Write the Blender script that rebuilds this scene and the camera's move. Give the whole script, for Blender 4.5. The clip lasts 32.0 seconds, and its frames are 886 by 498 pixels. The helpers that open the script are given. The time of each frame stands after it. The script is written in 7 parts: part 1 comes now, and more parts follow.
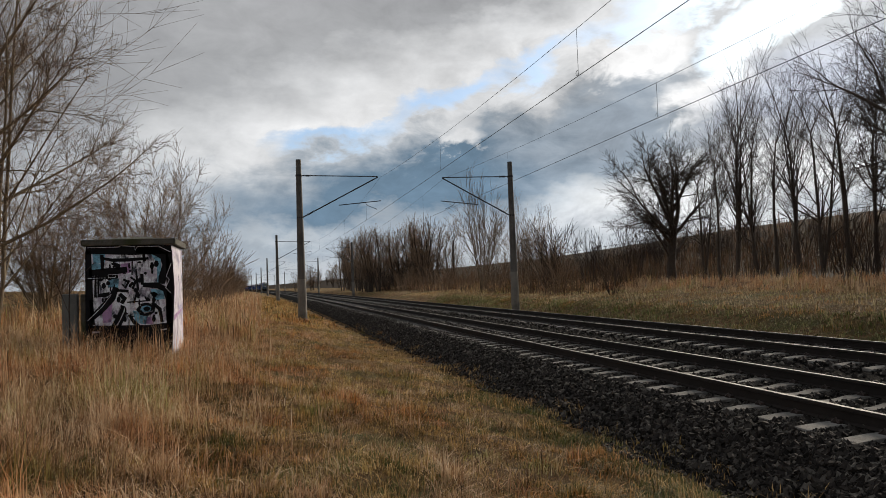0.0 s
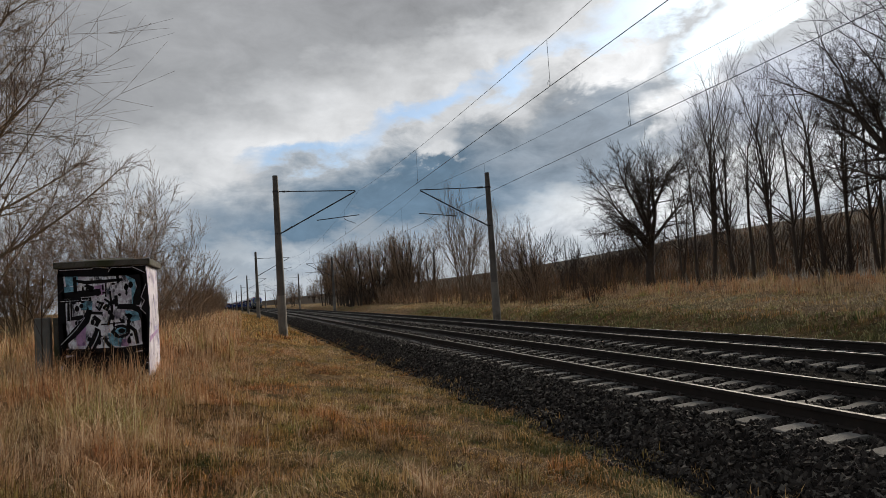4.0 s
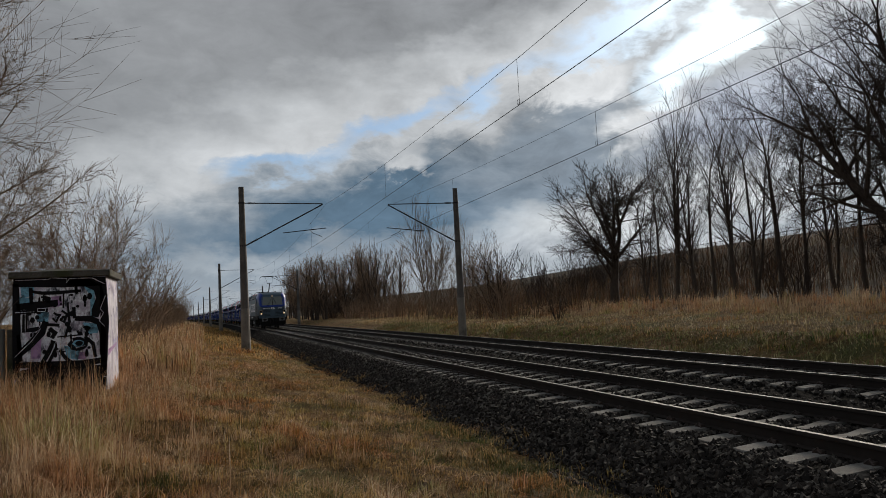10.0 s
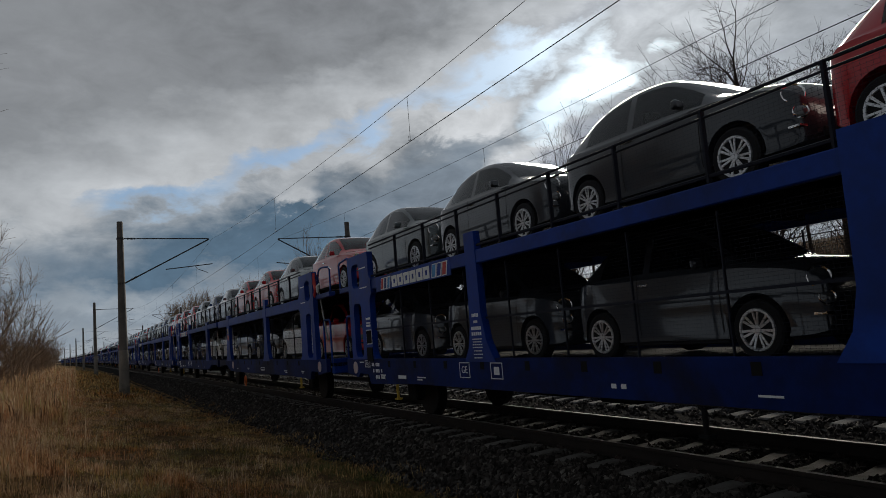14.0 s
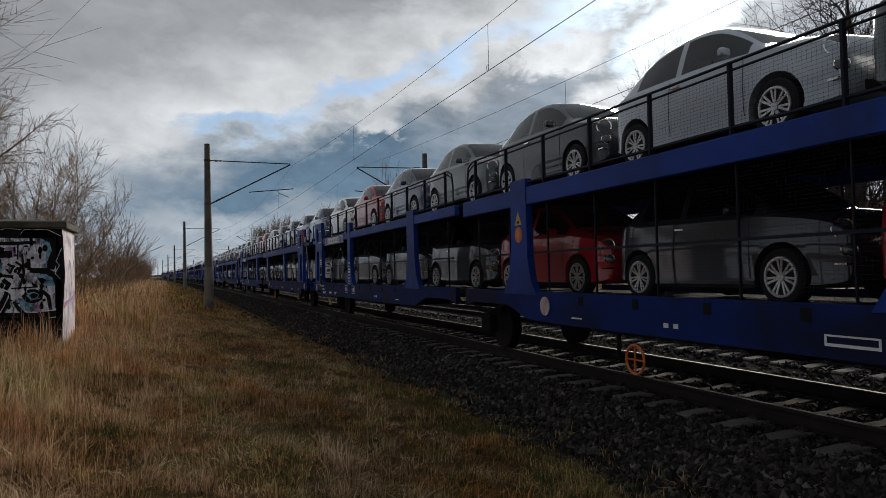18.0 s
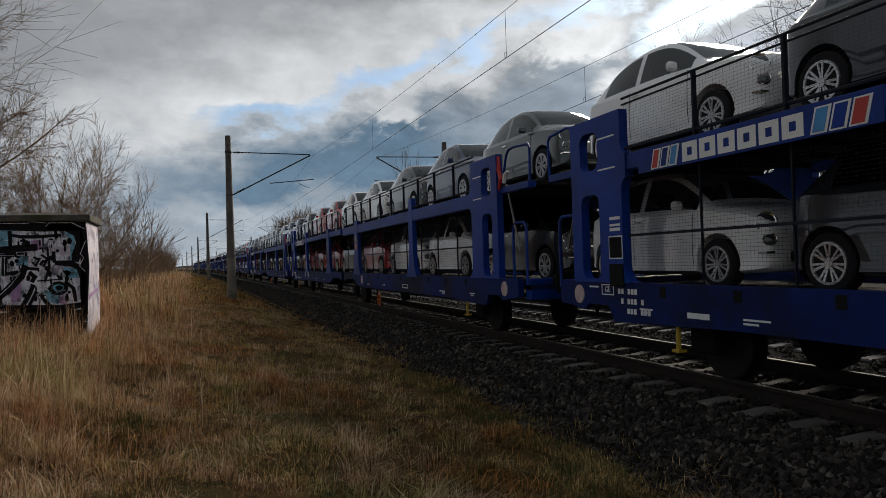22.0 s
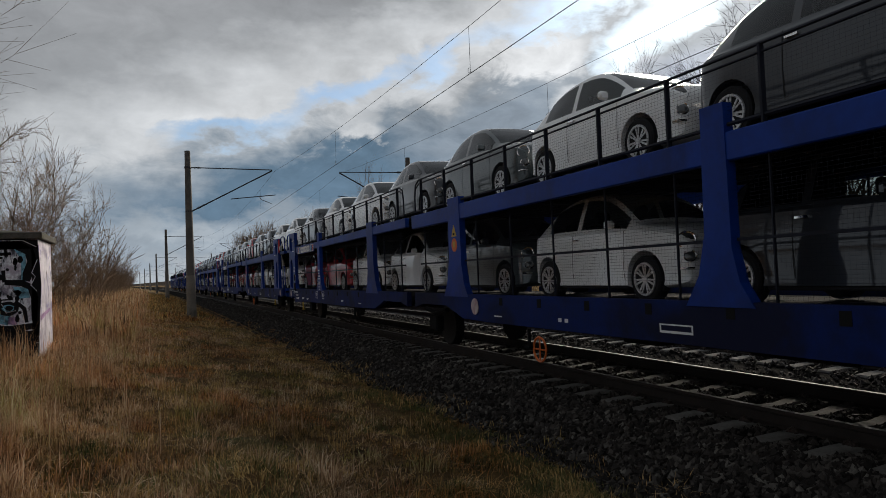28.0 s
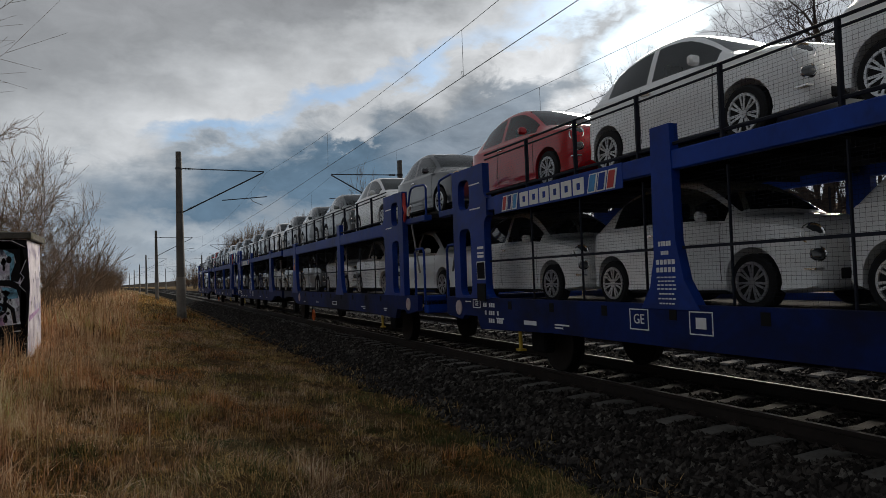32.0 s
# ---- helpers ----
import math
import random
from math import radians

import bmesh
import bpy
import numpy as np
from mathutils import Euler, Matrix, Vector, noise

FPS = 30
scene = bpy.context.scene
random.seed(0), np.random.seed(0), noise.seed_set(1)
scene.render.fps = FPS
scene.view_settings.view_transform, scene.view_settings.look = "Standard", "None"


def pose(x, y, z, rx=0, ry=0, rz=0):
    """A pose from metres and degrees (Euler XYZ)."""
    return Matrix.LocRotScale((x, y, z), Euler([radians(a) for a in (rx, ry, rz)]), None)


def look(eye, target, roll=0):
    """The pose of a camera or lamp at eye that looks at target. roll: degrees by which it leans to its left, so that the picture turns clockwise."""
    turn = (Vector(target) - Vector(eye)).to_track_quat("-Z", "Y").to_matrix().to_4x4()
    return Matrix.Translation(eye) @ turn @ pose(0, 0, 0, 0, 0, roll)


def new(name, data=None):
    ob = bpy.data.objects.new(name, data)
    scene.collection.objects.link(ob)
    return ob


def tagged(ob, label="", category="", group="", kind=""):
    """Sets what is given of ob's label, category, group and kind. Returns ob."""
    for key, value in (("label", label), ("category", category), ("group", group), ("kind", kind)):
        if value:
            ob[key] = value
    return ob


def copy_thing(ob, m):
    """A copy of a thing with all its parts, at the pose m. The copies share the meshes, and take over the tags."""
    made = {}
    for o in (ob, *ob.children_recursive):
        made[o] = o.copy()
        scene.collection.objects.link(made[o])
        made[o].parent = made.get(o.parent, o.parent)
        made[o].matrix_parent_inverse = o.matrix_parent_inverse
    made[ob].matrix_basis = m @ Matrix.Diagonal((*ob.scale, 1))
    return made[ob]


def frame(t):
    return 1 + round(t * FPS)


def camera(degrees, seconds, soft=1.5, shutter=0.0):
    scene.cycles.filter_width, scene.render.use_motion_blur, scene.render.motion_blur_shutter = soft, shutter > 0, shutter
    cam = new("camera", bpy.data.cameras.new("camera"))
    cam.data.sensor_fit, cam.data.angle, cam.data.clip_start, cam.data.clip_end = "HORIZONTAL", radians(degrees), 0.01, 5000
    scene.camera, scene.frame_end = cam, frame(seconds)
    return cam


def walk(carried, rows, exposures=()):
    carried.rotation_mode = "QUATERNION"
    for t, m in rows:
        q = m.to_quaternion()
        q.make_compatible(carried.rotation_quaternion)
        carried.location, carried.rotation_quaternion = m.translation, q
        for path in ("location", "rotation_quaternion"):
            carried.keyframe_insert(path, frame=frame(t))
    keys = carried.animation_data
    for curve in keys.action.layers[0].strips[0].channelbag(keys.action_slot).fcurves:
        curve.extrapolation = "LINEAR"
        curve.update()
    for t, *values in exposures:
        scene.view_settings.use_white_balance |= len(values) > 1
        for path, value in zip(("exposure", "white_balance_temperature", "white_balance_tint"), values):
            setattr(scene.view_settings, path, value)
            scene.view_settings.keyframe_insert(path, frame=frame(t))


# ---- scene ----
cam = camera(64.0, 32.0, soft=0.5)
PATH = [
    (0.0, pose(-0.004, 0.040, 1.471, 92.605, 2.143, -13.886)),
    (0.5, pose(0.001, 0.069, 1.467, 92.515, 2.251, -13.663)),
    (1.0, pose(0.012, -0.009, 1.472, 92.227, 2.366, -13.346)),
    (1.5, pose(0.022, 0.050, 1.472, 92.219, 2.064, -13.433)),
    (2.0, pose(0.053, 0.087, 1.490, 92.196, 1.759, -13.800)),
    (2.5, pose(0.040, 0.054, 1.485, 92.228, 1.857, -14.350)),
    (3.0, pose(0.040, 0.073, 1.509, 92.365, 2.684, -14.834)),
    (3.5, pose(0.073, 0.040, 1.477, 93.434, 3.889, -15.275)),
    (5.5, pose(0.043, 0.016, 1.475, 93.639, 2.877, -15.868)),
    (6.0, pose(0.034, -0.011, 1.471, 93.619, 2.133, -15.784)),
    (6.5, pose(0.040, 0.033, 1.478, 93.427, 1.710, -15.864)),
    (7.0, pose(0.038, 0.021, 1.477, 93.374, 1.675, -15.714)),
    (7.5, pose(0.054, 0.038, 1.490, 93.251, 1.840, -15.812)),
    (8.0, pose(0.063, 0.073, 1.508, 93.533, 2.007, -16.752)),
    (8.5, pose(0.077, 0.083, 1.508, 93.838, 2.544, -17.241)),
    (9.0, pose(0.062, 0.047, 1.496, 93.831, 2.799, -17.761)),
    (9.5, pose(0.060, 0.064, 1.499, 94.033, 2.781, -17.989)),
    (10.0, pose(0.053, 0.054, 1.500, 94.513, 3.094, -18.107)),
    (10.5, pose(0.060, -0.017, 1.497, 94.838, 2.997, -17.900)),
    (11.0, pose(0.065, 0.054, 1.505, 94.737, 3.439, -18.099)),
    (11.5, pose(0.083, 0.095, 1.508, 94.755, 3.887, -19.502)),
    (12.0, pose(0.060, 0.093, 1.507, 95.271, 4.161, -22.797)),
    (12.5, pose(-0.017, 0.021, 1.538, 95.211, 4.265, -29.584)),
    (13.0, pose(0.041, 0.016, 1.502, 95.767, 3.343, -35.066)),
    (13.5, pose(0.048, 0.005, 1.504, 96.122, 2.770, -35.316)),
    (14.0, pose(0.021, -0.004, 1.539, 96.573, 4.686, -26.688)),
    (14.5, pose(0.025, -0.001, 1.502, 96.646, 3.415, -25.153)),
    (15.0, pose(-0.030, -0.023, 1.530, 95.706, 3.243, -23.859)),
    (15.5, pose(-0.062, 0.052, 1.472, 95.027, 2.280, -23.380)),
    (17.5, pose(0.121, 0.022, 1.444, 91.931, 1.333, -21.484)),
    (18.0, pose(0.157, -0.032, 1.448, 91.700, 1.310, -20.680)),
    (18.5, pose(0.154, -0.036, 1.437, 91.484, 1.423, -20.250)),
    (19.0, pose(0.158, -0.042, 1.431, 91.454, 1.526, -20.061)),
    (19.5, pose(0.178, -0.039, 1.426, 91.316, 1.682, -19.652)),
    (20.0, pose(0.162, -0.032, 1.421, 91.150, 2.035, -19.405)),
    (20.5, pose(0.186, -0.033, 1.431, 91.201, 2.122, -18.970)),
    (21.0, pose(0.184, -0.046, 1.439, 91.040, 2.205, -18.708)),
    (21.5, pose(0.207, 0.000, 1.455, 90.960, 1.949, -18.837)),
    (22.0, pose(0.204, -0.024, 1.451, 90.852, 1.813, -18.972)),
    (22.5, pose(0.207, -0.006, 1.469, 90.865, 1.464, -19.255)),
    (23.0, pose(0.210, 0.061, 1.460, 90.839, 1.484, -19.427)),
    (23.5, pose(0.198, 0.075, 1.459, 90.822, 1.510, -19.739)),
    (24.0, pose(0.202, 0.066, 1.446, 90.981, 1.849, -19.929)),
    (24.5, pose(0.204, 0.101, 1.452, 91.044, 2.098, -20.224)),
    (25.0, pose(0.197, 0.092, 1.472, 91.172, 2.099, -20.632)),
    (25.5, pose(0.195, 0.098, 1.454, 91.347, 2.040, -21.133)),
    (26.0, pose(0.206, 0.066, 1.475, 91.368, 2.619, -21.293)),
    (26.5, pose(0.192, 0.094, 1.460, 91.641, 2.440, -21.615)),
    (28.5, pose(0.210, 0.091, 1.472, 91.970, 2.270, -21.944)),
    (29.0, pose(0.205, 0.092, 1.472, 91.975, 2.248, -22.006)),
    (29.5, pose(0.184, 0.105, 1.458, 92.003, 2.197, -22.175)),
    (30.0, pose(0.173, 0.139, 1.461, 92.077, 2.073, -22.372)),
    (30.5, pose(0.192, 0.098, 1.454, 92.016, 2.231, -22.413)),
    (31.0, pose(0.193, 0.081, 1.447, 92.025, 1.994, -22.386)),
    (31.5, pose(0.188, 0.122, 1.468, 92.128, 1.917, -22.487)),
    (32.0, pose(0.197, 0.098, 1.470, 92.172, 1.942, -22.629)),
]
walk(cam, PATH, exposures=[(0.0, 0.46, 6500, 10), (3.0, 0.40, 6450, 10), (6.0, 0.25, 6350, 9), (9.0, 0.06, 6300, 8.5), (11.5, 0.0, 6250, 8.5), (12.5, -0.22, 6200, 8.5), (13.5, -0.24, 6200, 8.5), (15.5, 0.05, 6200, 8.5), (18.0, 0.26, 6300, 9), (25.0, 0.22, 6350, 9), (29.0, 0.16, 6300, 9), (32.0, 0.12, 6300, 9)])

# ---------------- daylight ----------------
SUN_AZ, SUN_EL = radians(48.0), radians(21.0)      # azimuth from +y towards +x
SUN_DIR = Vector((math.sin(SUN_AZ) * math.cos(SUN_EL), math.cos(SUN_AZ) * math.cos(SUN_EL), math.sin(SUN_EL)))
sun_data = bpy.data.lights.new("sun", "SUN")
sun_data.energy, sun_data.angle, sun_data.color = 3.8, radians(28.0), (1.0, 0.88, 0.72)
sun = new("sun", sun_data)
sun.matrix_world = look(tuple(SUN_DIR * 200), (0, 0, 0))

world = bpy.data.worlds.new("sky")
scene.world = world
world.use_nodes = True


class Graph:
    """A short hand for node trees."""

    def __init__(self, tree):
        self.tree = tree
        tree.nodes.clear()

    def add(self, kind, props=None, **sockets):
        n = self.tree.nodes.new(kind)
        for k, v in (props or {}).items():
            if k == "operation":
                n.operation = v
            elif k == "blend":
                n.data_type, n.blend_type = "RGBA", v
            elif k == "sky":
                n.sky_type, n.sun_disc, n.sun_elevation, n.sun_rotation = v
            elif k == "ramp":
                els = n.color_ramp.elements
                while len(els) < len(v):
                    els.new(0.5)
                for e, (p, c) in zip(els, v):
                    e.position, e.color = p, (*c, 1)
            elif k == "clamp":
                n.use_clamp = v
            elif k == "coord":
                n.coord = v
            elif k == "feature":
                n.feature = v
            elif k == "normalize":
                n.normalize = v
        for k, v in sockets.items():
            self.set(n, k, v)
        return n

    def set(self, n, key, v):
        key = key.replace("_", " ")
        sock = n.inputs[int(key[1:])] if key[0] == "i" and key[1:].isdigit() else n.inputs[key]
        if isinstance(v, bpy.types.NodeSocket):
            self.tree.links.new(v, sock)
        elif isinstance(v, bpy.types.Node):
            self.tree.links.new(v.outputs[0], sock)
        else:
            if isinstance(v, tuple) and len(v) == 3 and sock.type == "RGBA":
                v = (*v, 1)
            sock.default_value = v

    def math(self, op, a, b=0.0, c=None, clamp=False):
        n = self.add("ShaderNodeMath", {"operation": op, "clamp": clamp}, i0=a, i1=b)
        if c is not None:
            self.set(n, "i2", c)
        return n

    def mix(self, f, a, b, blend="MIX"):
        n = self.tree.nodes.new("ShaderNodeMix")
        n.data_type, n.blend_type = "RGBA", blend
        self.set(n, "i0", f), self.set(n, "i6", a), self.set(n, "i7", b)
        return n.outputs[2]

    def noise(self, vec, scale, detail=4.0, rough=0.55, dist=0.0):
        n = self.tree.nodes.new("ShaderNodeTexNoise")
        if vec is not None:
            self.set(n, "Vector", vec)
        n.inputs["Scale"].default_value, n.inputs["Detail"].default_value = scale, detail
        n.inputs["Roughness"].default_value, n.inputs["Distortion"].default_value = rough, dist
        return n

    def ramp(self, f, stops):
        return self.add("ShaderNodeValToRGB", {"ramp": stops}, Fac=f)


def build_sky():
    """A broken winter sky: grey sheets above, a slanting white band with blue gaps, a slate-blue bank below it, and bright haze round the sun."""
    g = Graph(world.node_tree)
    vec = g.add("ShaderNodeTexCoord").outputs["Generated"]
    sep = g.add("ShaderNodeSeparateXYZ", None, Vector=vec)
    sky = g.add("ShaderNodeTexSky", {"sky": ("NISHITA", False, SUN_EL, SUN_AZ)})
    blue = g.mix(1.0, sky.outputs[0], (0.062, 0.080, 0.100), "MULTIPLY")
    # degrees of azimuth and height, ruffled at three sizes so that every edge billows
    az = g.math("MULTIPLY", g.math("ARCTAN2", sep.outputs["X"], sep.outputs["Y"]), 57.296)
    el = g.math("MULTIPLY", g.math("ARCSINE", sep.outputs["Z"]), 57.296)
    lump = g.add("ShaderNodeVectorMath", {"operation": "MULTIPLY"}, i0=vec, i1=(1.0, 1.0, 1.9)).outputs[0]
    n1, n2, n3, n4 = g.noise(lump, 5.5, 3.0, 0.55), g.noise(lump, 15.0, 7.0, 0.62, 0.35), g.noise(lump, 9.0, 5.0, 0.6), g.noise(lump, 3.2, 6.0, 0.6, 0.2)

    def off(n, k):
        return g.math("MULTIPLY", g.math("SUBTRACT", n, 0.5), k)
    wa = g.math("ADD", g.math("ADD", az, off(n1, 16.0)), off(n2, 9.0))
    we = g.math("ADD", g.math("ADD", el, off(n3, 7.0)), off(n2, 6.0))

    def blob(a, e, ra, re, tilt, soft):
        """How far inside a tilted oval a way lies: 1 within, 0 without, fading over soft of its radius."""
        c, s_ = math.cos(radians(tilt)), math.sin(radians(tilt))
        da, de = g.math("SUBTRACT", wa, a), g.math("SUBTRACT", we, e)
        u = g.math("DIVIDE", g.math("ADD", g.math("MULTIPLY", da, c), g.math("MULTIPLY", de, s_)), ra)
        v = g.math("DIVIDE", g.math("SUBTRACT", g.math("MULTIPLY", de, c), g.math("MULTIPLY", da, s_)), re)
        d = g.math("SQRT", g.math("ADD", g.math("MULTIPLY", u, u), g.math("MULTIPLY", v, v)))
        return g.add("ShaderNodeMapRange", None, Value=d, From_Min=1.0 + soft, From_Max=1.0 - soft, To_Min=0.0, To_Max=1.0).outputs[0]

    # overcast sheet: paler low down, darker overhead
    col = g.ramp(g.math("DIVIDE", we, 90.0), [(0.0, (0.40, 0.43, 0.46)), (0.06, (0.40, 0.43, 0.46)), (0.16, (0.33, 0.34, 0.35)), (0.35, (0.245, 0.25, 0.255)), (1.0, (0.30, 0.32, 0.345))]).outputs[0]
    for a, e, ra, re, tilt, soft, rgb in (
            (-4.0, 21.5, 26.0, 4.2, 8.0, 0.75, (0.33, 0.335, 0.345)),       # grey sheet overhead
            (20.0, 26.5, 17.0, 4.5, 10.0, 0.7, (0.26, 0.265, 0.275)),
            (46.0, 24.0, 14.0, 3.6, 12.0, 0.7, (0.50, 0.51, 0.52)), (38.0, 22.4, 6.0, 1.1, 14.0, 0.7, (0.34, 0.35, 0.37)), (-17.0, 17.0, 11.0, 6.0, 0.0, 0.8, (0.235, 0.24, 0.25)),         # white sheet towards the sun
            (6.0, 13.4, 13.0, 2.8, 16.0, 0.8, (0.60, 0.605, 0.61)),          # the slanting white band
            (24.0, 19.0, 12.0, 2.2, 20.0, 0.8, (0.57, 0.575, 0.58)),
            (11.0, 7.2, 19.0, 3.8, 9.0, 0.45, (0.115, 0.178, 0.245)),       # slate-blue bank
            (26.0, 11.6, 7.0, 2.4, 25.0, 0.55, (0.235, 0.275, 0.32)), (20.0, 14.6, 7.5, 1.5, 22.0, 0.55, (0.52, 0.53, 0.54)),
            (1.0, 4.0, 12.0, 1.3, 3.0, 0.8, (0.36, 0.40, 0.44)),             # paler streaks in the bank
            (22.0, 3.6, 11.0, 0.9, 4.0, 0.9, (0.38, 0.41, 0.45)),
            (30.5, 17.0, 5.2, 1.7, 10.0, 0.35, (0.62, 0.62, 0.62)),          # sunlit heaps
            (36.0, 13.8, 4.4, 1.5, 20.0, 0.4, (0.66, 0.66, 0.66)),
            (16.5, 11.4, 2.2, 0.9, 10.0, 0.5, (0.55, 0.56, 0.57)),
            (44.0, 12.5, 7.5, 3.0, 10.0, 0.55, (0.36, 0.385, 0.45)),           # lilac shade behind the tall trees
            (42.0, 7.2, 13.0, 2.0, 6.0, 0.8, (0.72, 0.73, 0.73)),            # bright gap low behind the trees
            (62.0, 13.0, 14.0, 6.0, 0.0, 0.7, (0.42, 0.44, 0.47))):
        col = g.mix(blob(a, e, ra, re, tilt, soft), col, rgb)
    busy = g.add("ShaderNodeMapRange", None, Value=az, From_Min=-14.0, From_Max=22.0, To_Min=0.3, To_Max=1.0).outputs[0]
    fine = g.math("ADD", g.math("MULTIPLY", g.math("ADD", off(n2, 1.0), off(n4, 0.6)), busy), 0.98)
    fine = g.math("MINIMUM", fine, 1.22)
    lit = g.mix(1.0, col, fine, "MULTIPLY")
    for a, e, ra, re, tilt, soft in ((14.5, 14.8, 5.2, 0.95, 17.0, 0.55), (5.0, 11.6, 3.6, 0.7, 14.0, 0.7), (33.0, 20.3, 6.5, 1.3, 12.0, 0.5), (39.0, 17.6, 3.6, 1.6, 30.0, 0.5), (22.5, 16.6, 3.0, 0.8, 25.0, 0.6)):
        lit = g.mix(g.math("MULTIPLY", blob(a, e, ra, re, tilt, soft), 0.7), lit, blue)
    face = g.add("ShaderNodeVectorMath", {"operation": "DOT_PRODUCT"}, i0=vec, i1=(math.sin(SUN_AZ - 0.5), math.cos(SUN_AZ - 0.5), 0.0))
    lit = g.mix(1.0, lit, g.add("ShaderNodeMapRange", None, Value=face.outputs["Value"], From_Min=-0.6, From_Max=0.7, To_Min=0.76, To_Max=1.0).outputs[0], "MULTIPLY")
    dot = g.add("ShaderNodeVectorMath", {"operation": "DOT_PRODUCT"}, i0=vec, i1=tuple(SUN_DIR))
    near = g.math("POWER", g.math("MAXIMUM", dot.outputs["Value"], 0.0), 50.0)
    glow = g.math("ADD", g.math("MULTIPLY", near, 0.5), 1.0)
    lit = g.mix(1.0, lit, glow, "MULTIPLY")
    bg = g.add("ShaderNodeBackground", None, Color=lit, Strength=1.0)
    g.add("ShaderNodeOutputWorld", None, Surface=bg)


build_sky()

# ---------------- materials ----------------
MATS = {}


def material(name, base, rough=0.6, metal=0.0, vary=0.25, scale=6.0, bump=0.0, bump_scale=None, second=None, coat=0.0, spec=0.5,
             island=0.0, objrand=0.0, emit=None, coords="Object"):
    """A surface with two sizes of uneven tone, fine relief and, if wanted, a second colour in stains."""
    m = bpy.data.materials.new(name)
    m.use_nodes = True
    g = Graph(m.node_tree)
    tc = g.add("ShaderNodeTexCoord")
    vec = tc.outputs[coords]
    n1, n2 = g.noise(vec, scale, 5.0, 0.6), g.noise(vec, scale * 7.3, 4.0, 0.6)
    both = g.math("ADD", g.math("MULTIPLY", n1, 0.6), g.math("MULTIPLY", n2, 0.4))
    dark = tuple(max(0.0, c * (1 - vary)) for c in base)
    light = tuple(min(1.0, c * (1 + vary)) for c in base)
    col = g.ramp(both, [(0.3, dark), (0.7, light)]).outputs[0]
    if second:
        stain = g.noise(vec, scale * 0.45, 6.0, 0.65, 0.4)
        f = g.ramp(stain, [(0.47, (0, 0, 0)), (0.62, (1, 1, 1))])
        col = g.mix(f.outputs[0], col, second)
    if island or objrand:
        src = g.add("ShaderNodeNewGeometry").outputs["Random Per Island"] if island else g.add("ShaderNodeObjectInfo").outputs["Random"]
        amt = island or objrand
        k = g.math("ADD", g.math("MULTIPLY", src, 2 * amt), 1 - amt)
        col = g.mix(1.0, col, k, "MULTIPLY")
    p = g.add("ShaderNodeBsdfPrincipled", None, Base_Color=col, Metallic=metal)
    g.set(p, "Roughness", g.math("ADD", g.math("MULTIPLY", n2, 0.2), max(0.02, rough - 0.1)))
    p.inputs["Specular IOR Level"].default_value = spec
    p.inputs["Coat Weight"].default_value = coat
    p.inputs["Coat Roughness"].default_value = 0.06
    if bump:
        nb = g.noise(vec, bump_scale or scale * 9, 5.0, 0.65)
        b = g.add("ShaderNodeBump", None, Height=nb, Strength=bump, Distance=0.02)
        g.set(p, "Normal", b)
    if emit:
        p.inputs["Emission Color"].default_value = (*emit[0], 1)
        p.inputs["Emission Strength"].default_value = emit[1]
    g.add("ShaderNodeOutputMaterial", None, Surface=p)
    MATS[name] = m
    return m


def glass(name, tint=(0.02, 0.025, 0.03), rough=0.05, spec=0.8):
    m = bpy.data.materials.new(name)
    m.use_nodes = True
    g = Graph(m.node_tree)
    p = g.add("ShaderNodeBsdfPrincipled", None, Base_Color=tint, Roughness=rough)
    p.inputs["Specular IOR Level"].default_value = spec
    g.add("ShaderNodeOutputMaterial", None, Surface=p)
    MATS[name] = m
    return m


def clear_glass(name, tint=(0.66, 0.72, 0.70)):
    """A thin tinted pane: light passes straight through, and the sky glints on it."""
    m = bpy.data.materials.new(name)
    m.use_nodes = True
    g = Graph(m.node_tree)
    t = g.add("ShaderNodeBsdfTransparent", None, Color=tint)
    q = g.add("ShaderNodeBsdfGlossy", None, Color=(0.95, 0.97, 1.0), Roughness=0.03)
    mx = g.add("ShaderNodeMixShader", None, i0=g.add("ShaderNodeFresnel", None, IOR=1.5), i1=t, i2=q)
    g.add("ShaderNodeOutputMaterial", None, Surface=mx)
    MATS[name] = m
    return m


def ground_material():
    m = bpy.data.materials.new("dry_ground")
    m.use_nodes = True
    g = Graph(m.node_tree)
    vec = g.add("ShaderNodeTexCoord").outputs["Object"]
    a, b, c = g.noise(vec, 0.35, 6, 0.65), g.noise(vec, 3.0, 6, 0.7), g.noise(vec, 30.0, 4, 0.7)
    base = g.ramp(b, [(0.28, (0.045, 0.028, 0.014)), (0.5, (0.15, 0.088, 0.036)), (0.72, (0.30, 0.195, 0.085))]).outputs[0]
    green = g.ramp(c, [(0.3, (0.045, 0.05, 0.015)), (0.7, (0.13, 0.125, 0.045))]).outputs[0]
    f = g.ramp(a, [(0.50, (0, 0, 0)), (0.66, (1, 1, 1))]).outputs[0]
    col = g.mix(f, base, green)
    col = g.mix(1.0, col, g.math("ADD", g.math("MULTIPLY", c, 0.8), 0.6), "MULTIPLY")
    p = g.add("ShaderNodeBsdfPrincipled", None, Base_Color=col, Roughness=0.95)
    p.inputs["Specular IOR Level"].default_value = 0.1
    bmp = g.add("ShaderNodeBump", None, Height=g.math("ADD", b, c), Strength=1.0, Distance=0.12)
    g.set(p, "Normal", bmp)
    g.add("ShaderNodeOutputMaterial", None, Surface=p)
    return m


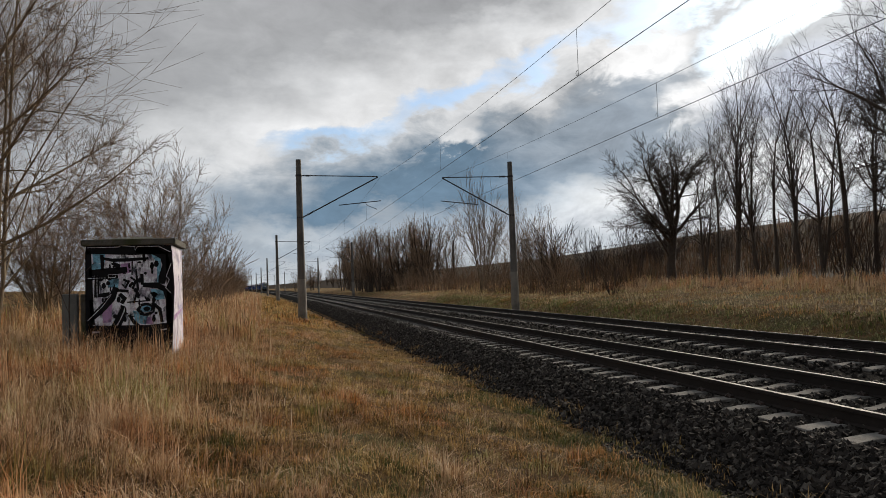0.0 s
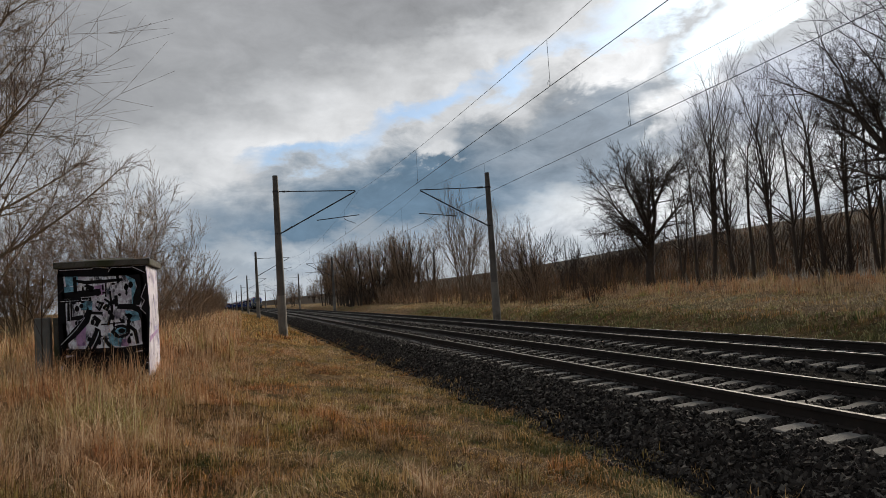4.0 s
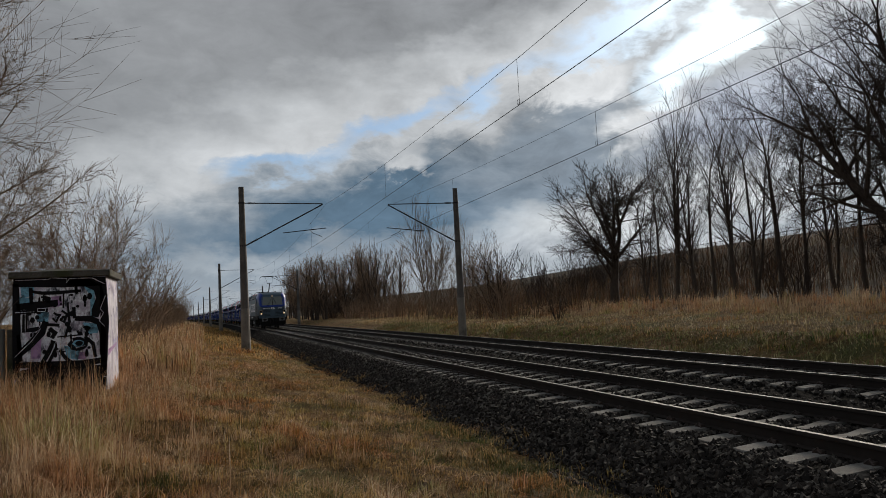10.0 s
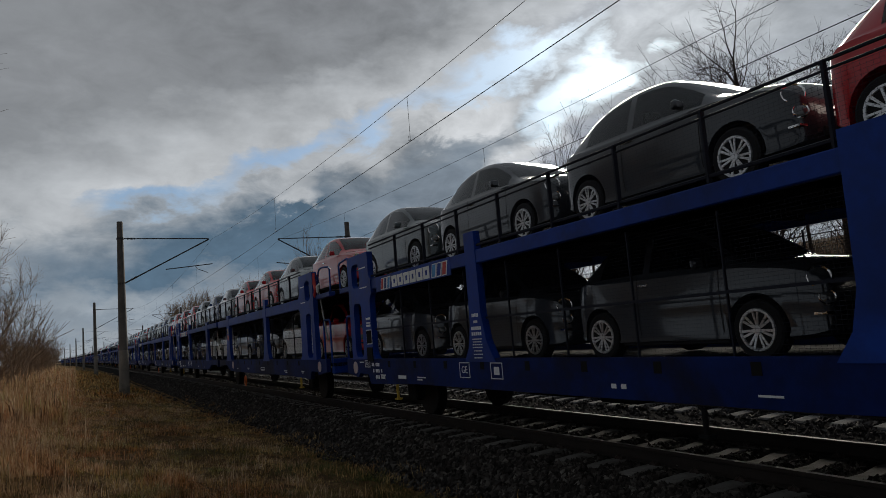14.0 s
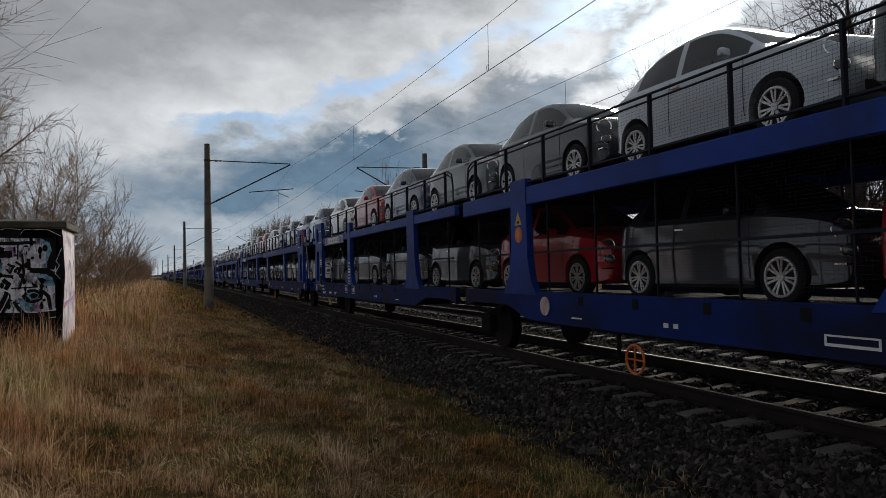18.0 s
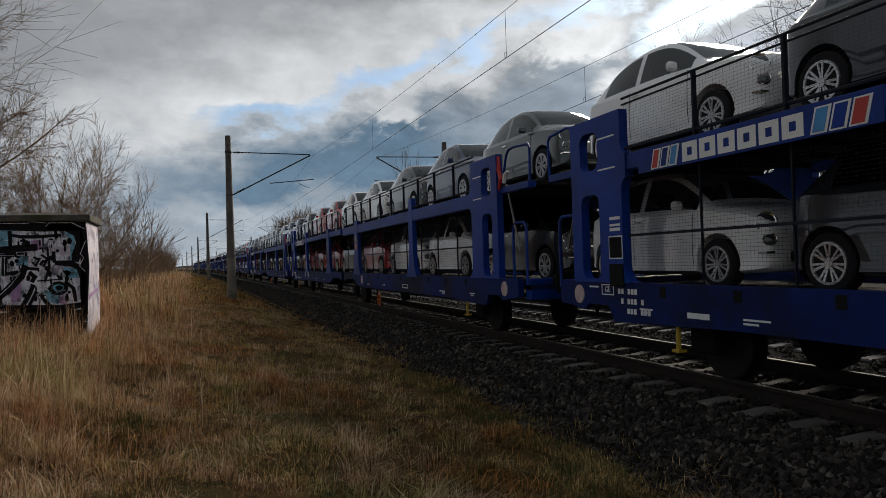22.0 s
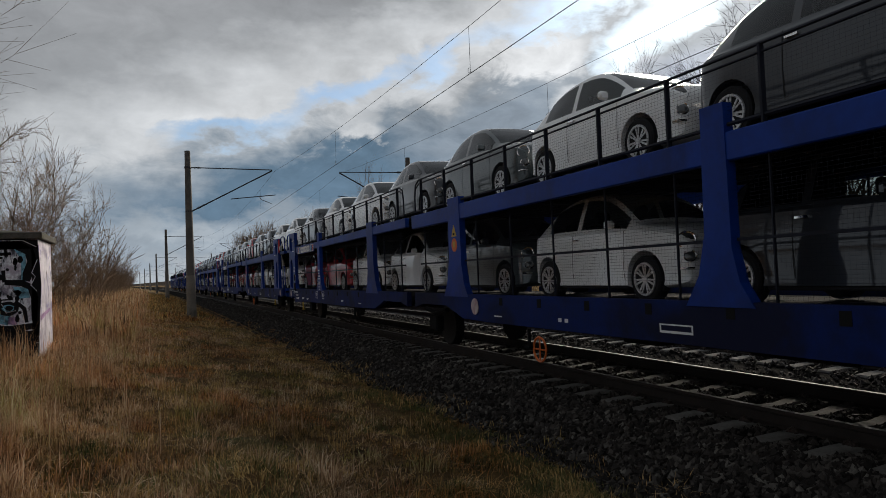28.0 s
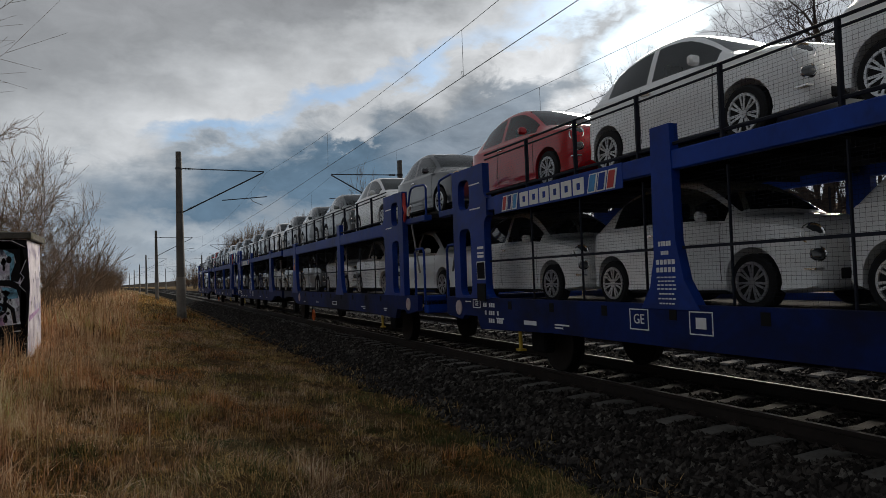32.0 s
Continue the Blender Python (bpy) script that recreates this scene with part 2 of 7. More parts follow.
def blade_material(name, stops, rough=0.7, patch=0.8):
    """Grass: each blade has its own tone out of a ramp, which drifts over the ground."""
    m = bpy.data.materials.new(name)
    m.use_nodes = True
    g = Graph(m.node_tree)
    vec = g.add("ShaderNodeTexCoord").outputs["Object"]
    rnd = g.add("ShaderNodeNewGeometry").outputs["Random Per Island"]
    big = g.noise(vec, patch, 3, 0.6)
    mid = g.noise(vec, patch * 9.0, 2, 0.5)
    both = g.math("ADD", g.math("MULTIPLY", big, 1.1), g.math("MULTIPLY", mid, 0.9))
    f = g.math("ADD", g.math("MULTIPLY", rnd, 0.70), g.math("SUBTRACT", both, 0.78))
    col = g.ramp(f, stops).outputs[0]
    # rust-red and olive patches, each some paces wide
    red = g.ramp(g.noise(vec, 0.55, 4, 0.6), [(0.50, (0, 0, 0)), (0.62, (1, 1, 1))]).outputs[0]
    olive = g.ramp(g.noise(g.add("ShaderNodeVectorMath", {"operation": "ADD"}, i0=vec, i1=(31.0, 7.0, 0.0)).outputs[0], 0.8, 4, 0.65), [(0.52, (0, 0, 0)), (0.64, (1, 1, 1))]).outputs[0]
    col = g.mix(red, col, g.mix(1.0, col, (0.98, 0.68, 0.50), "MULTIPLY"))
    col = g.mix(olive, col, g.mix(1.0, col, (0.62, 0.80, 0.50), "MULTIPLY"))
    p = g.add("ShaderNodeBsdfPrincipled", None, Base_Color=col, Roughness=rough)
    p.inputs["Specular IOR Level"].default_value = 0.25
    t = g.add("ShaderNodeBsdfTranslucent", None, Color=col)
    mx = g.add("ShaderNodeMixShader", None, i0=0.22, i1=p, i2=t)
    g.add("ShaderNodeOutputMaterial", None, Surface=mx)
    return m


def stone_material():
    m = bpy.data.materials.new("ballast_stone")
    m.use_nodes = True
    g = Graph(m.node_tree)
    vec = g.add("ShaderNodeTexCoord").outputs["Object"]
    rnd = g.add("ShaderNodeNewGeometry").outputs["Random Per Island"]
    col = g.ramp(rnd, [(0.0, (0.007, 0.006, 0.0055)), (0.5, (0.026, 0.022, 0.020)), (0.88, (0.064, 0.056, 0.050)), (1.0, (0.14, 0.13, 0.115))]).outputs[0]
    n = g.noise(vec, 40, 4, 0.6)
    col = g.mix(1.0, col, g.math("ADD", n, 0.5), "MULTIPLY")
    p = g.add("ShaderNodeBsdfPrincipled", None, Base_Color=col, Roughness=0.75)
    p.inputs["Specular IOR Level"].default_value = 0.12
    g.add("ShaderNodeOutputMaterial", None, Surface=p)
    return m


M_GROUND = ground_material()
M_TALL = blade_material("dry_tall_grass", [(0.0, (0.025, 0.014, 0.008)), (0.25, (0.17, 0.09, 0.042)), (0.5, (0.42, 0.255, 0.14)), (0.8, (0.64, 0.45, 0.28)), (1.0, (0.80, 0.64, 0.45))])
M_SHORT = blade_material("short_mixed_grass", [(0.0, (0.018, 0.017, 0.008)), (0.28, (0.095, 0.070, 0.024)), (0.5, (0.27, 0.165, 0.058)), (0.75, (0.54, 0.34, 0.125)), (1.0, (0.72, 0.52, 0.24))])
M_GREEN = blade_material("green_grass", [(0.0, (0.05, 0.065, 0.02)), (0.45, (0.16, 0.17, 0.06)), (1.0, (0.50, 0.42, 0.20))])
M_STRAW = blade_material("straw_meadow", [(0.0, (0.13, 0.085, 0.04)), (0.45, (0.40, 0.29, 0.15)), (1.0, (0.75, 0.60, 0.37))])
M_TUFT = blade_material("green_tuft", [(0.0, (0.025, 0.035, 0.009)), (0.45, (0.075, 0.085, 0.022)), (0.8, (0.17, 0.16, 0.05)), (1.0, (0.34, 0.27, 0.11))], 0.7, 1.6)
M_REED = blade_material("brown_reed", [(0.0, (0.12, 0.07, 0.04)), (0.45, (0.44, 0.30, 0.19)), (1.0, (0.72, 0.56, 0.38))], 0.8)
# Near-black litter: the shade among the bank's trees is mixed into its colour.
M_SHADED_LITTER = material("shaded_leaf_litter", (0.022, 0.016, 0.012), 0.95, vary=0.5, scale=0.6, bump=1.0, bump_scale=3.0, second=(0.036, 0.024, 0.016), spec=0.03)
M_STONE = stone_material()
M_BED = material("ballast_bed", (0.007, 0.0063, 0.006), 0.95, vary=0.5, scale=9.0, bump=1.0, bump_scale=28, second=(0.011, 0.0098, 0.0085), spec=0.04)
M_RAIL = material("rail_side_rust", (0.028, 0.023, 0.021), 0.8, vary=0.3, scale=2.0, spec=0.15)
M_RAILTOP = material("rail_running_surface", (0.13, 0.12, 0.112), 0.65, metal=0.2, vary=0.2, scale=3.0, spec=0.25)
M_SLEEPER = material("concrete_sleeper", (0.20, 0.192, 0.18), 0.85, vary=0.25, scale=5.0, bump=0.4, second=(0.11, 0.10, 0.09), objrand=0.2, spec=0.2)
M_CLIP = material("rail_clip_steel", (0.06, 0.045, 0.04), 0.6, metal=0.6)
M_MAST = material("mast_concrete", (0.12, 0.112, 0.105), 0.85, vary=0.3, scale=1.2, bump=0.3, second=(0.06, 0.056, 0.053))
M_ARM = material("arm_steel_dark", (0.035, 0.035, 0.04), 0.6, metal=0.5)
M_WIRE = material("overhead_copper_dark", (0.03, 0.03, 0.032), 0.5, metal=0.6)
M_BARK = material("bark_dark", (0.075, 0.06, 0.05), 0.9, vary=0.4, scale=4.0, bump=0.5, spec=0.15)
M_TWIG = material("twig_dark", (0.055, 0.042, 0.036), 0.9, vary=0.3, scale=2.0, spec=0.15)
M_TWIGRED = material("twig_brown", (0.20, 0.142, 0.098), 0.9, vary=0.35, scale=2.0, spec=0.15)
M_BRUSH = blade_material("brush_twigs", [(0.0, (0.025, 0.018, 0.014)), (0.5, (0.085, 0.056, 0.038)), (1.0, (0.20, 0.13, 0.085))], 0.9, 0.2)
M_BARKPALE = material("bark_pale_brown", (0.19, 0.15, 0.105), 0.9, vary=0.35, scale=4.0, bump=0.4, spec=0.15)


# ---------------- mesh helpers ----------------
class Shape:
    """Collects vertices and faces of one mesh."""

    def __init__(self):
        self.v, self.f = [], []

    def add(self, verts, faces):
        o = len(self.v)
        self.v.extend(verts)
        self.f.extend([tuple(i + o for i in f) for f in faces])
        return self

    def box(self, x0, x1, y0, y1, z0, z1, b=0.0):
        """A box, with its edges chamfered by b."""
        if b <= 0:
            vs = [(x, y, z) for z in (z0, z1) for y in (y0, y1) for x in (x0, x1)]
            return self.add(vs, [(0, 2, 3, 1), (4, 5, 7, 6), (0, 1, 5, 4), (2, 6, 7, 3), (0, 4, 6, 2), (1, 3, 7, 5)])
        bm = bmesh.new()
        bmesh.ops.create_cube(bm, size=1.0)
        for w in bm.verts:
            w.co = Vector(((x0 + x1) / 2 + w.co.x * (x1 - x0), (y0 + y1) / 2 + w.co.y * (y1 - y0), (z0 + z1) / 2 + w.co.z * (z1 - z0)))
        bmesh.ops.bevel(bm, geom=list(bm.edges), offset=b, segments=1, affect="EDGES")
        bm.verts.index_update()
        self.add([tuple(w.co) for w in bm.verts], [tuple(w.index for w in f.verts) for f in bm.faces])
        bm.free()
        return self

    def tube(self, pts, radii, n=6, caps=True):
        """A round bar along pts; radii is a number or one for each point."""
        pts = [Vector(p) for p in pts]
        if not isinstance(radii, (list, tuple)):
            radii = [radii] * len(pts)
        vs, fs = [], []
        side = None
        for i, p in enumerate(pts):
            d = (pts[min(i + 1, len(pts) - 1)] - pts[max(i - 1, 0)]).normalized()
            if side is None:
                side = d.orthogonal().normalized()
            else:
                side = (side - d * side.dot(d)).normalized()
            other = d.cross(side)
            for k in range(n):
                a = 2 * math.pi * k / n
                vs.append(tuple(p + (side * math.cos(a) + other * math.sin(a)) * radii[i]))
        for i in range(len(pts) - 1):
            for k in range(n):
                a, b = i * n + k, i * n + (k + 1) % n
                fs.append((a, b, b + n, a + n))
        if caps:
            fs.append(tuple(range(n - 1, -1, -1)))
            fs.append(tuple(range((len(pts) - 1) * n, len(pts) * n)))
        return self.add(vs, fs)

    def prism(self, profile, axis, a, b):
        """A closed outline pushed along an axis from a to b. The outline's two numbers go to the other two axes in order."""
        def at(p, s):
            return {"x": (s, p[0], p[1]), "y": (p[0], s, p[1]), "z": (p[0], p[1], s)}[axis]
        n = len(profile)
        vs = [at(p, a) for p in profile] + [at(p, b) for p in profile]
        fs = [(i, (i + 1) % n, (i + 1) % n + n, i + n) for i in range(n)] + [tuple(range(n - 1, -1, -1)), tuple(range(n, 2 * n))]
        return self.add(vs, fs)

    def loft(self, rings, closed=True, caps=True):
        n, o = len(rings[0]), 0
        vs = [p for r in rings for p in r]
        fs = []
        for i in range(len(rings) - 1):
            for k in range(n if closed else n - 1):
                a, b = i * n + k, i * n + (k + 1) % n
                fs.append((a, b, b + n, a + n))
        if caps:
            fs.append(tuple(range(n - 1, -1, -1)))
            fs.append(tuple(range((len(rings) - 1) * n, len(rings) * n)))
        return self.add(vs, fs)

    def mesh(self, name, smooth=0.0):
        me = bpy.data.meshes.new(name)
        me.from_pydata(self.v, [], self.f)
        me.update()
        if smooth:
            bm = bmesh.new()
            bm.from_mesh(me)
            bmesh.ops.recalc_face_normals(bm, faces=bm.faces)
            bm.to_mesh(me)
            bm.free()
            me.shade_smooth()
            me.set_sharp_from_angle(angle=radians(smooth))
        return me


def part(name, shape, mat, parent=None, label="", smooth=0.0):
    """Links a shape (or a ready mesh) as one mesh object under its thing."""
    me = shape if isinstance(shape, bpy.types.Mesh) else shape.mesh(name, smooth)
    if mat is not None and not me.materials:
        me.materials.append(mat)
    ob = new(name, me)
    ob.parent = parent
    if label:
        tagged(ob, label)
    return ob


def thing(name, label, category, group="", kind="", at=None):
    ob = new(name)
    ob.empty_display_size = 0.2
    tagged(ob, label, category, group, kind)
    if at is not None:
        ob.matrix_basis = at
    return ob


# ---------------- plan ----------------
D, BEND, S = 6.603, -0.000121, 4.0        # near track's centre beside the camera, its bend, the spacing of the tracks


def cx(y):
    """The near track's centre line; rails' tops lie at z = 0."""
    if y > 500:
        return D + BEND * 500 * 500 / 2 + BEND * 500 * (y - 500)
    return D + BEND * y * y / 2


def slope(y):
    return BEND * min(y, 500)


def on_track(y, off=0.0, z=0.0):
    """A pose on the near track."""
    return pose(cx(y) + off, y, z, 0, 0, -math.degrees(math.atan(slope(y))))


def step(x, a, b):
    t = min(1.0, max(0.0, (x - a) / (b - a)))
    return t * t * (3 - 2 * t)


def lerp_table(x, table):
    if x <= table[0][0]:
        return table[0][1]
    for (a, p), (b, q) in zip(table, table[1:]):
        if x <= b:
            return p + (q - p) * (x - a) / (b - a)
    return table[-1][1]


CROSS = [(-80, 3.2), (-40, 2.3), (-22, 1.5), (-12, 1.05), (-7, 0.55), (-3.5, 0.3), (-1.5, 0.12), (0.0, -0.10), (2.0, -0.42), (3.4, -0.62),
         (4.3, -0.74), (4.95, -0.36), (5.22, -0.225), (5.4, -0.205), (7.8, -0.205), (8.2, -0.26), (8.6, -0.34), (9.1, -0.25), (9.3, -0.205), (11.9, -0.205), (12.4, -0.4), (13.2, -0.78),
         (14.6, -0.72), (15.6, -0.45), (17.0, 0.0), (19, 0.16), (24, 0.40), (29, 0.78), (33, 1.1), (38, 1.9), (46, 3.4), (57, 6.5), (60, 7.0), (66, 7.0), (70, 6.0), (120, 5.0)]


def ground_z(x, y):
    u = x - cx(y) + D
    z = lerp_table(u, CROSS)
    if u < 4.3:                                   # rough grass
        z += 0.07 * noise.noise((x * 0.5, y * 0.5, 0.0)) + 0.06 * noise.noise((x * 1.3, y * 1.3, 4.0)) + 0.045 * noise.noise((x * 2.9, y * 2.9, 14.0)) * step(4.3 - u, 0.0, 0.6)
        if u > 0.5:
            z -= 0.10 * step(y, 12, 30) * step(u, 0.5, 3.0)
    if u > 14:
        z += 0.10 * noise.noise((x * 0.3, y * 0.3, 8.0))
    if u > 40:
        z -= (z - 2.0) * 0.28 * step(y, 60, 160)  # the bank falls off into the distance
    if u < -8:
        z += 0.3 * noise.noise((x * 0.12, y * 0.12, 2.0))
    return z


def axis_steps(stops):
    out = []
    for a, b, d in stops:
        out += list(np.arange(a, b, d))
    return out + [stops[-1][1]]


def build_ground():
    us = axis_steps([(-900, -150, 75), (-150, -30, 10), (-30, -8, 2), (-8, -4, 0.4), (-4, 4, 0.16), (4, 6, 0.175), (6, 12, 0.5), (12, 18, 0.3), (18, 30, 1), (30, 70, 2), (70, 150, 10), (150, 1200, 105)])
    ys = axis_steps([(-300, -40, 20), (-40, -4, 2), (-4, 2, 0.4), (2, 14, 0.16), (14, 24, 0.4), (24, 60, 1), (60, 140, 4), (140, 420, 14), (420, 2400, 90)])
    vs = []
    for y in ys:
        for u in us:
            x = u + cx(y) - D
            vs.append((x, y, ground_z(x, y)))
    n = len(us)
    fs = [(j * n + i, j * n + i + 1, (j + 1) * n + i + 1, (j + 1) * n + i) for j in range(len(ys) - 1) for i in range(n - 1)]
    me = bpy.data.meshes.new("ground")
    me.from_pydata(vs, [], fs)
    me.materials.append(M_GROUND), me.materials.append(M_BED), me.materials.append(M_SHADED_LITTER)
    idx = []
    for j in range(len(ys) - 1):
        for i in range(n - 1):
            u = (us[i] + us[i + 1]) / 2 + 0.25 * noise.noise((0.0, ys[j] * 0.8, 1.0))
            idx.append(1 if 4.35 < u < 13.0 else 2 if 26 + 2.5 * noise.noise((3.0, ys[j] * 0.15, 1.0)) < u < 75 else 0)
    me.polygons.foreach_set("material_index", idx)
    me.shade_smooth()
    tagged(new("ground", me), "rough grassy lineside ground with a dark stone trackbed", "ground", kind="structure")


build_ground()

# ---------------- permanent way ----------------
RAIL_PROFILE = [(-0.062, -0.172), (0.062, -0.172), (0.062, -0.162), (0.012, -0.145), (0.010, -0.052), (0.036, -0.040), (0.036, -0.010),
                (0.030, 0.0), (-0.030, 0.0), (-0.036, -0.010), (-0.036, -0.040), (-0.010, -0.052), (-0.012, -0.145), (-0.062, -0.162)]
SLEEPER_PITCH = 0.6
SLEEPER_Y0 = 14.769


def rail_mesh(off):
    ys = axis_steps([(-120, 0, 10), (0, 120, 6), (120, 700, 20)])
    s = Shape()
    s.loft([[(cx(y) + off + px, y, pz) for px, pz in RAIL_PROFILE] for y in ys])
    me = s.mesh("rail", smooth=40)
    me.materials.append(M_RAIL), me.materials.append(M_RAILTOP)
    n = len(RAIL_PROFILE)
    idx = [0] * len(me.polygons)
    for i, p in enumerate(me.polygons):
        if abs(p.normal.z) > 0.9 and p.center.z > -0.004:
            idx[i] = 1
    me.polygons.foreach_set("material_index", idx)
    return me


def sleeper_mesh():
    """Concrete sleeper: wide heads, waisted in the middle, sloping sides."""
    rings = []
    for x, w, top in [(-1.30, 0.135, -0.215), (-1.27, 0.15, -0.19), (-0.95, 0.15, -0.172), (-0.5, 0.14, -0.172), (-0.28, 0.115, -0.20), (0.28, 0.115, -0.20),
                      (0.5, 0.14, -0.172), (0.95, 0.15, -0.172), (1.27, 0.15, -0.19), (1.30, 0.135, -0.215)]:
        rings.append([(x, -w, -0.38), (x, w, -0.38), (x, w * 0.72, top), (x, -w * 0.72, top)])
    return Shape().loft(rings).mesh("sleeper")


def clip_shape(s, dx):
    for sx in (-1, 1):
        s.box(dx + sx * 0.075 - 0.03, dx + sx * 0.075 + 0.03, -0.06, 0.06, -0.175, -0.135, 0.008)
        s.tube([(dx + sx * 0.11, -0.05, -0.17), (dx + sx * 0.09, 0.0, -0.12), (dx + sx * 0.11, 0.05, -0.17)], 0.012, 5)
    return s


def build_tracks():
    me_s = sleeper_mesh()
    me_s.materials.append(M_SLEEPER)
    me_c = clip_shape(clip_shape(Shape(), -0.75), 0.75).mesh("fastening")
    me_c.materials.append(M_CLIP)
    for off, label in ((0.0, "near running line with rusty rails on pale concrete sleepers"), (S, "second running line with rusty rails on pale concrete sleepers")):
        tr = thing("railway_track", label, "railway track", "railway tracks", "structure")
        for d in (-0.75, 0.75):
            part("rail", rail_mesh(off + d), None, tr)
        far = Shape()
        count = 0
        for k in range(-60, 500):
            y = SLEEPER_Y0 + SLEEPER_PITCH * k + (0.0 if off == 0 else 0.22)
            m = pose(cx(y) + off, y, 0, 0, 0, -math.degrees(slope(y)) + random.uniform(-0.5, 0.5))
            near = -18 <= k < (80 if off == 0 else 45)
            if near:
                ob = part("sleeper", me_s, None, tr)
                ob.matrix_basis = m
                if k < 14:
                    c = part("fastening", me_c, None, ob)
            else:
                far.add([tuple(m @ w.co) for w in me_s.vertices], [tuple(p.vertices) for p in me_s.polygons])
        tagged(part("sleepers", far, M_SLEEPER, tr), "far row of concrete sleepers", kind="stuff")


build_tracks()


def beside_sleeper(x, y):
    """The same place, or half a pitch further on where a sleeper lies."""
    for off, first in ((0.0, SLEEPER_Y0), (S, SLEEPER_Y0 + 0.22)):
        if abs(x - cx(y) - off) < 1.32:
            d = (y - first + SLEEPER_PITCH / 2) % SLEEPER_PITCH - SLEEPER_PITCH / 2
            if abs(d) < 0.165:
                y += SLEEPER_PITCH / 2
    return x, y


def scatter_stones(name, count, pick, size, seed, label):
    """Loose crushed stone as one heap of small angular pieces."""
    rng = np.random.default_rng(seed)
    base = np.array([(1, 0, 0), (-1, 0, 0), (0, 1, 0), (0, -1, 0), (0, 0, 1), (0, 0, -1)], float)
    tri = np.array([(0, 2, 4), (2, 1, 4), (1, 3, 4), (3, 0, 4), (2, 0, 5), (1, 2, 5), (3, 1, 5), (0, 3, 5)])
    vs, fs = np.zeros((count, 6, 3)), np.zeros((count, 8, 3), int)
    for i in range(count):
        x, y = beside_sleeper(*pick(rng))
        r = size * rng.uniform(0.55, 1.35)
        q = Euler(rng.uniform(0, 6.28, 3)).to_matrix()
        p = base * (r * rng.uniform(0.75, 1.15, (6, 1))) * rng.uniform(0.75, 1.2, (1, 3))
        vs[i] = p @ np.array(q).T + (x, y, ground_z(x, y) + r * 0.1)
        fs[i] = tri + 6 * i
    me = bpy.data.meshes.new(name)
    me.from_pydata(vs.reshape(-1, 3).tolist(), [], fs.reshape(-1, 3).tolist())
    me.materials.append(M_STONE)
    tagged(new(name, me), label, "ballast", kind="stuff")


def near_y(rng, a, b, power=1.7):
    return a + (b - a) * rng.random() ** power


def pick_shoulder(rng):
    y = near_y(rng, 2.5, 80, 2.1)
    u = 4.15 + 1.25 * rng.random() ** 0.9
    return u + cx(y) - D + 0.12 * math.sin(y * 2.1), y


def pick_bed(rng):
    y = near_y(rng, 3, 50)
    return rng.uniform(5.4, 8.2) + cx(y) - D, y


def pick_between(rng):
    y = near_y(rng, 4, 55)
    return rng.uniform(8.1, 13.0) + cx(y) - D, y


scatter_stones("ballast_shoulder", 40000, pick_shoulder, 0.046, 3, "dark crushed stone sloping down from the track")
def pick_beside(rng):
    y = rng.uniform(-9, 3)
    return rng.uniform(4.3, 13.0) + cx(y) - D, y


scatter_stones("ballast_near", 9000, pick_beside, 0.045, 6, "dark crushed stone of the near trackbed")
scatter_stones("ballast_bed", 15000, pick_bed, 0.042, 4, "dark crushed stone between the sleepers")
scatter_stones("ballast_between", 17000, pick_between, 0.045, 5, "dark crushed stone between the two tracks")


# ---------------- overhead line ----------------
NEAR_MASTS = [-22.0, 41.4, 101.6, 181.0, 261.0, 341.0, 421.0]
FAR_MASTS = [-36.0, 41.8, 121.0, 187.0, 262.0, 342.0, 422.0]
Z_CONTACT, Z_CARRIER = 5.78, 7.76


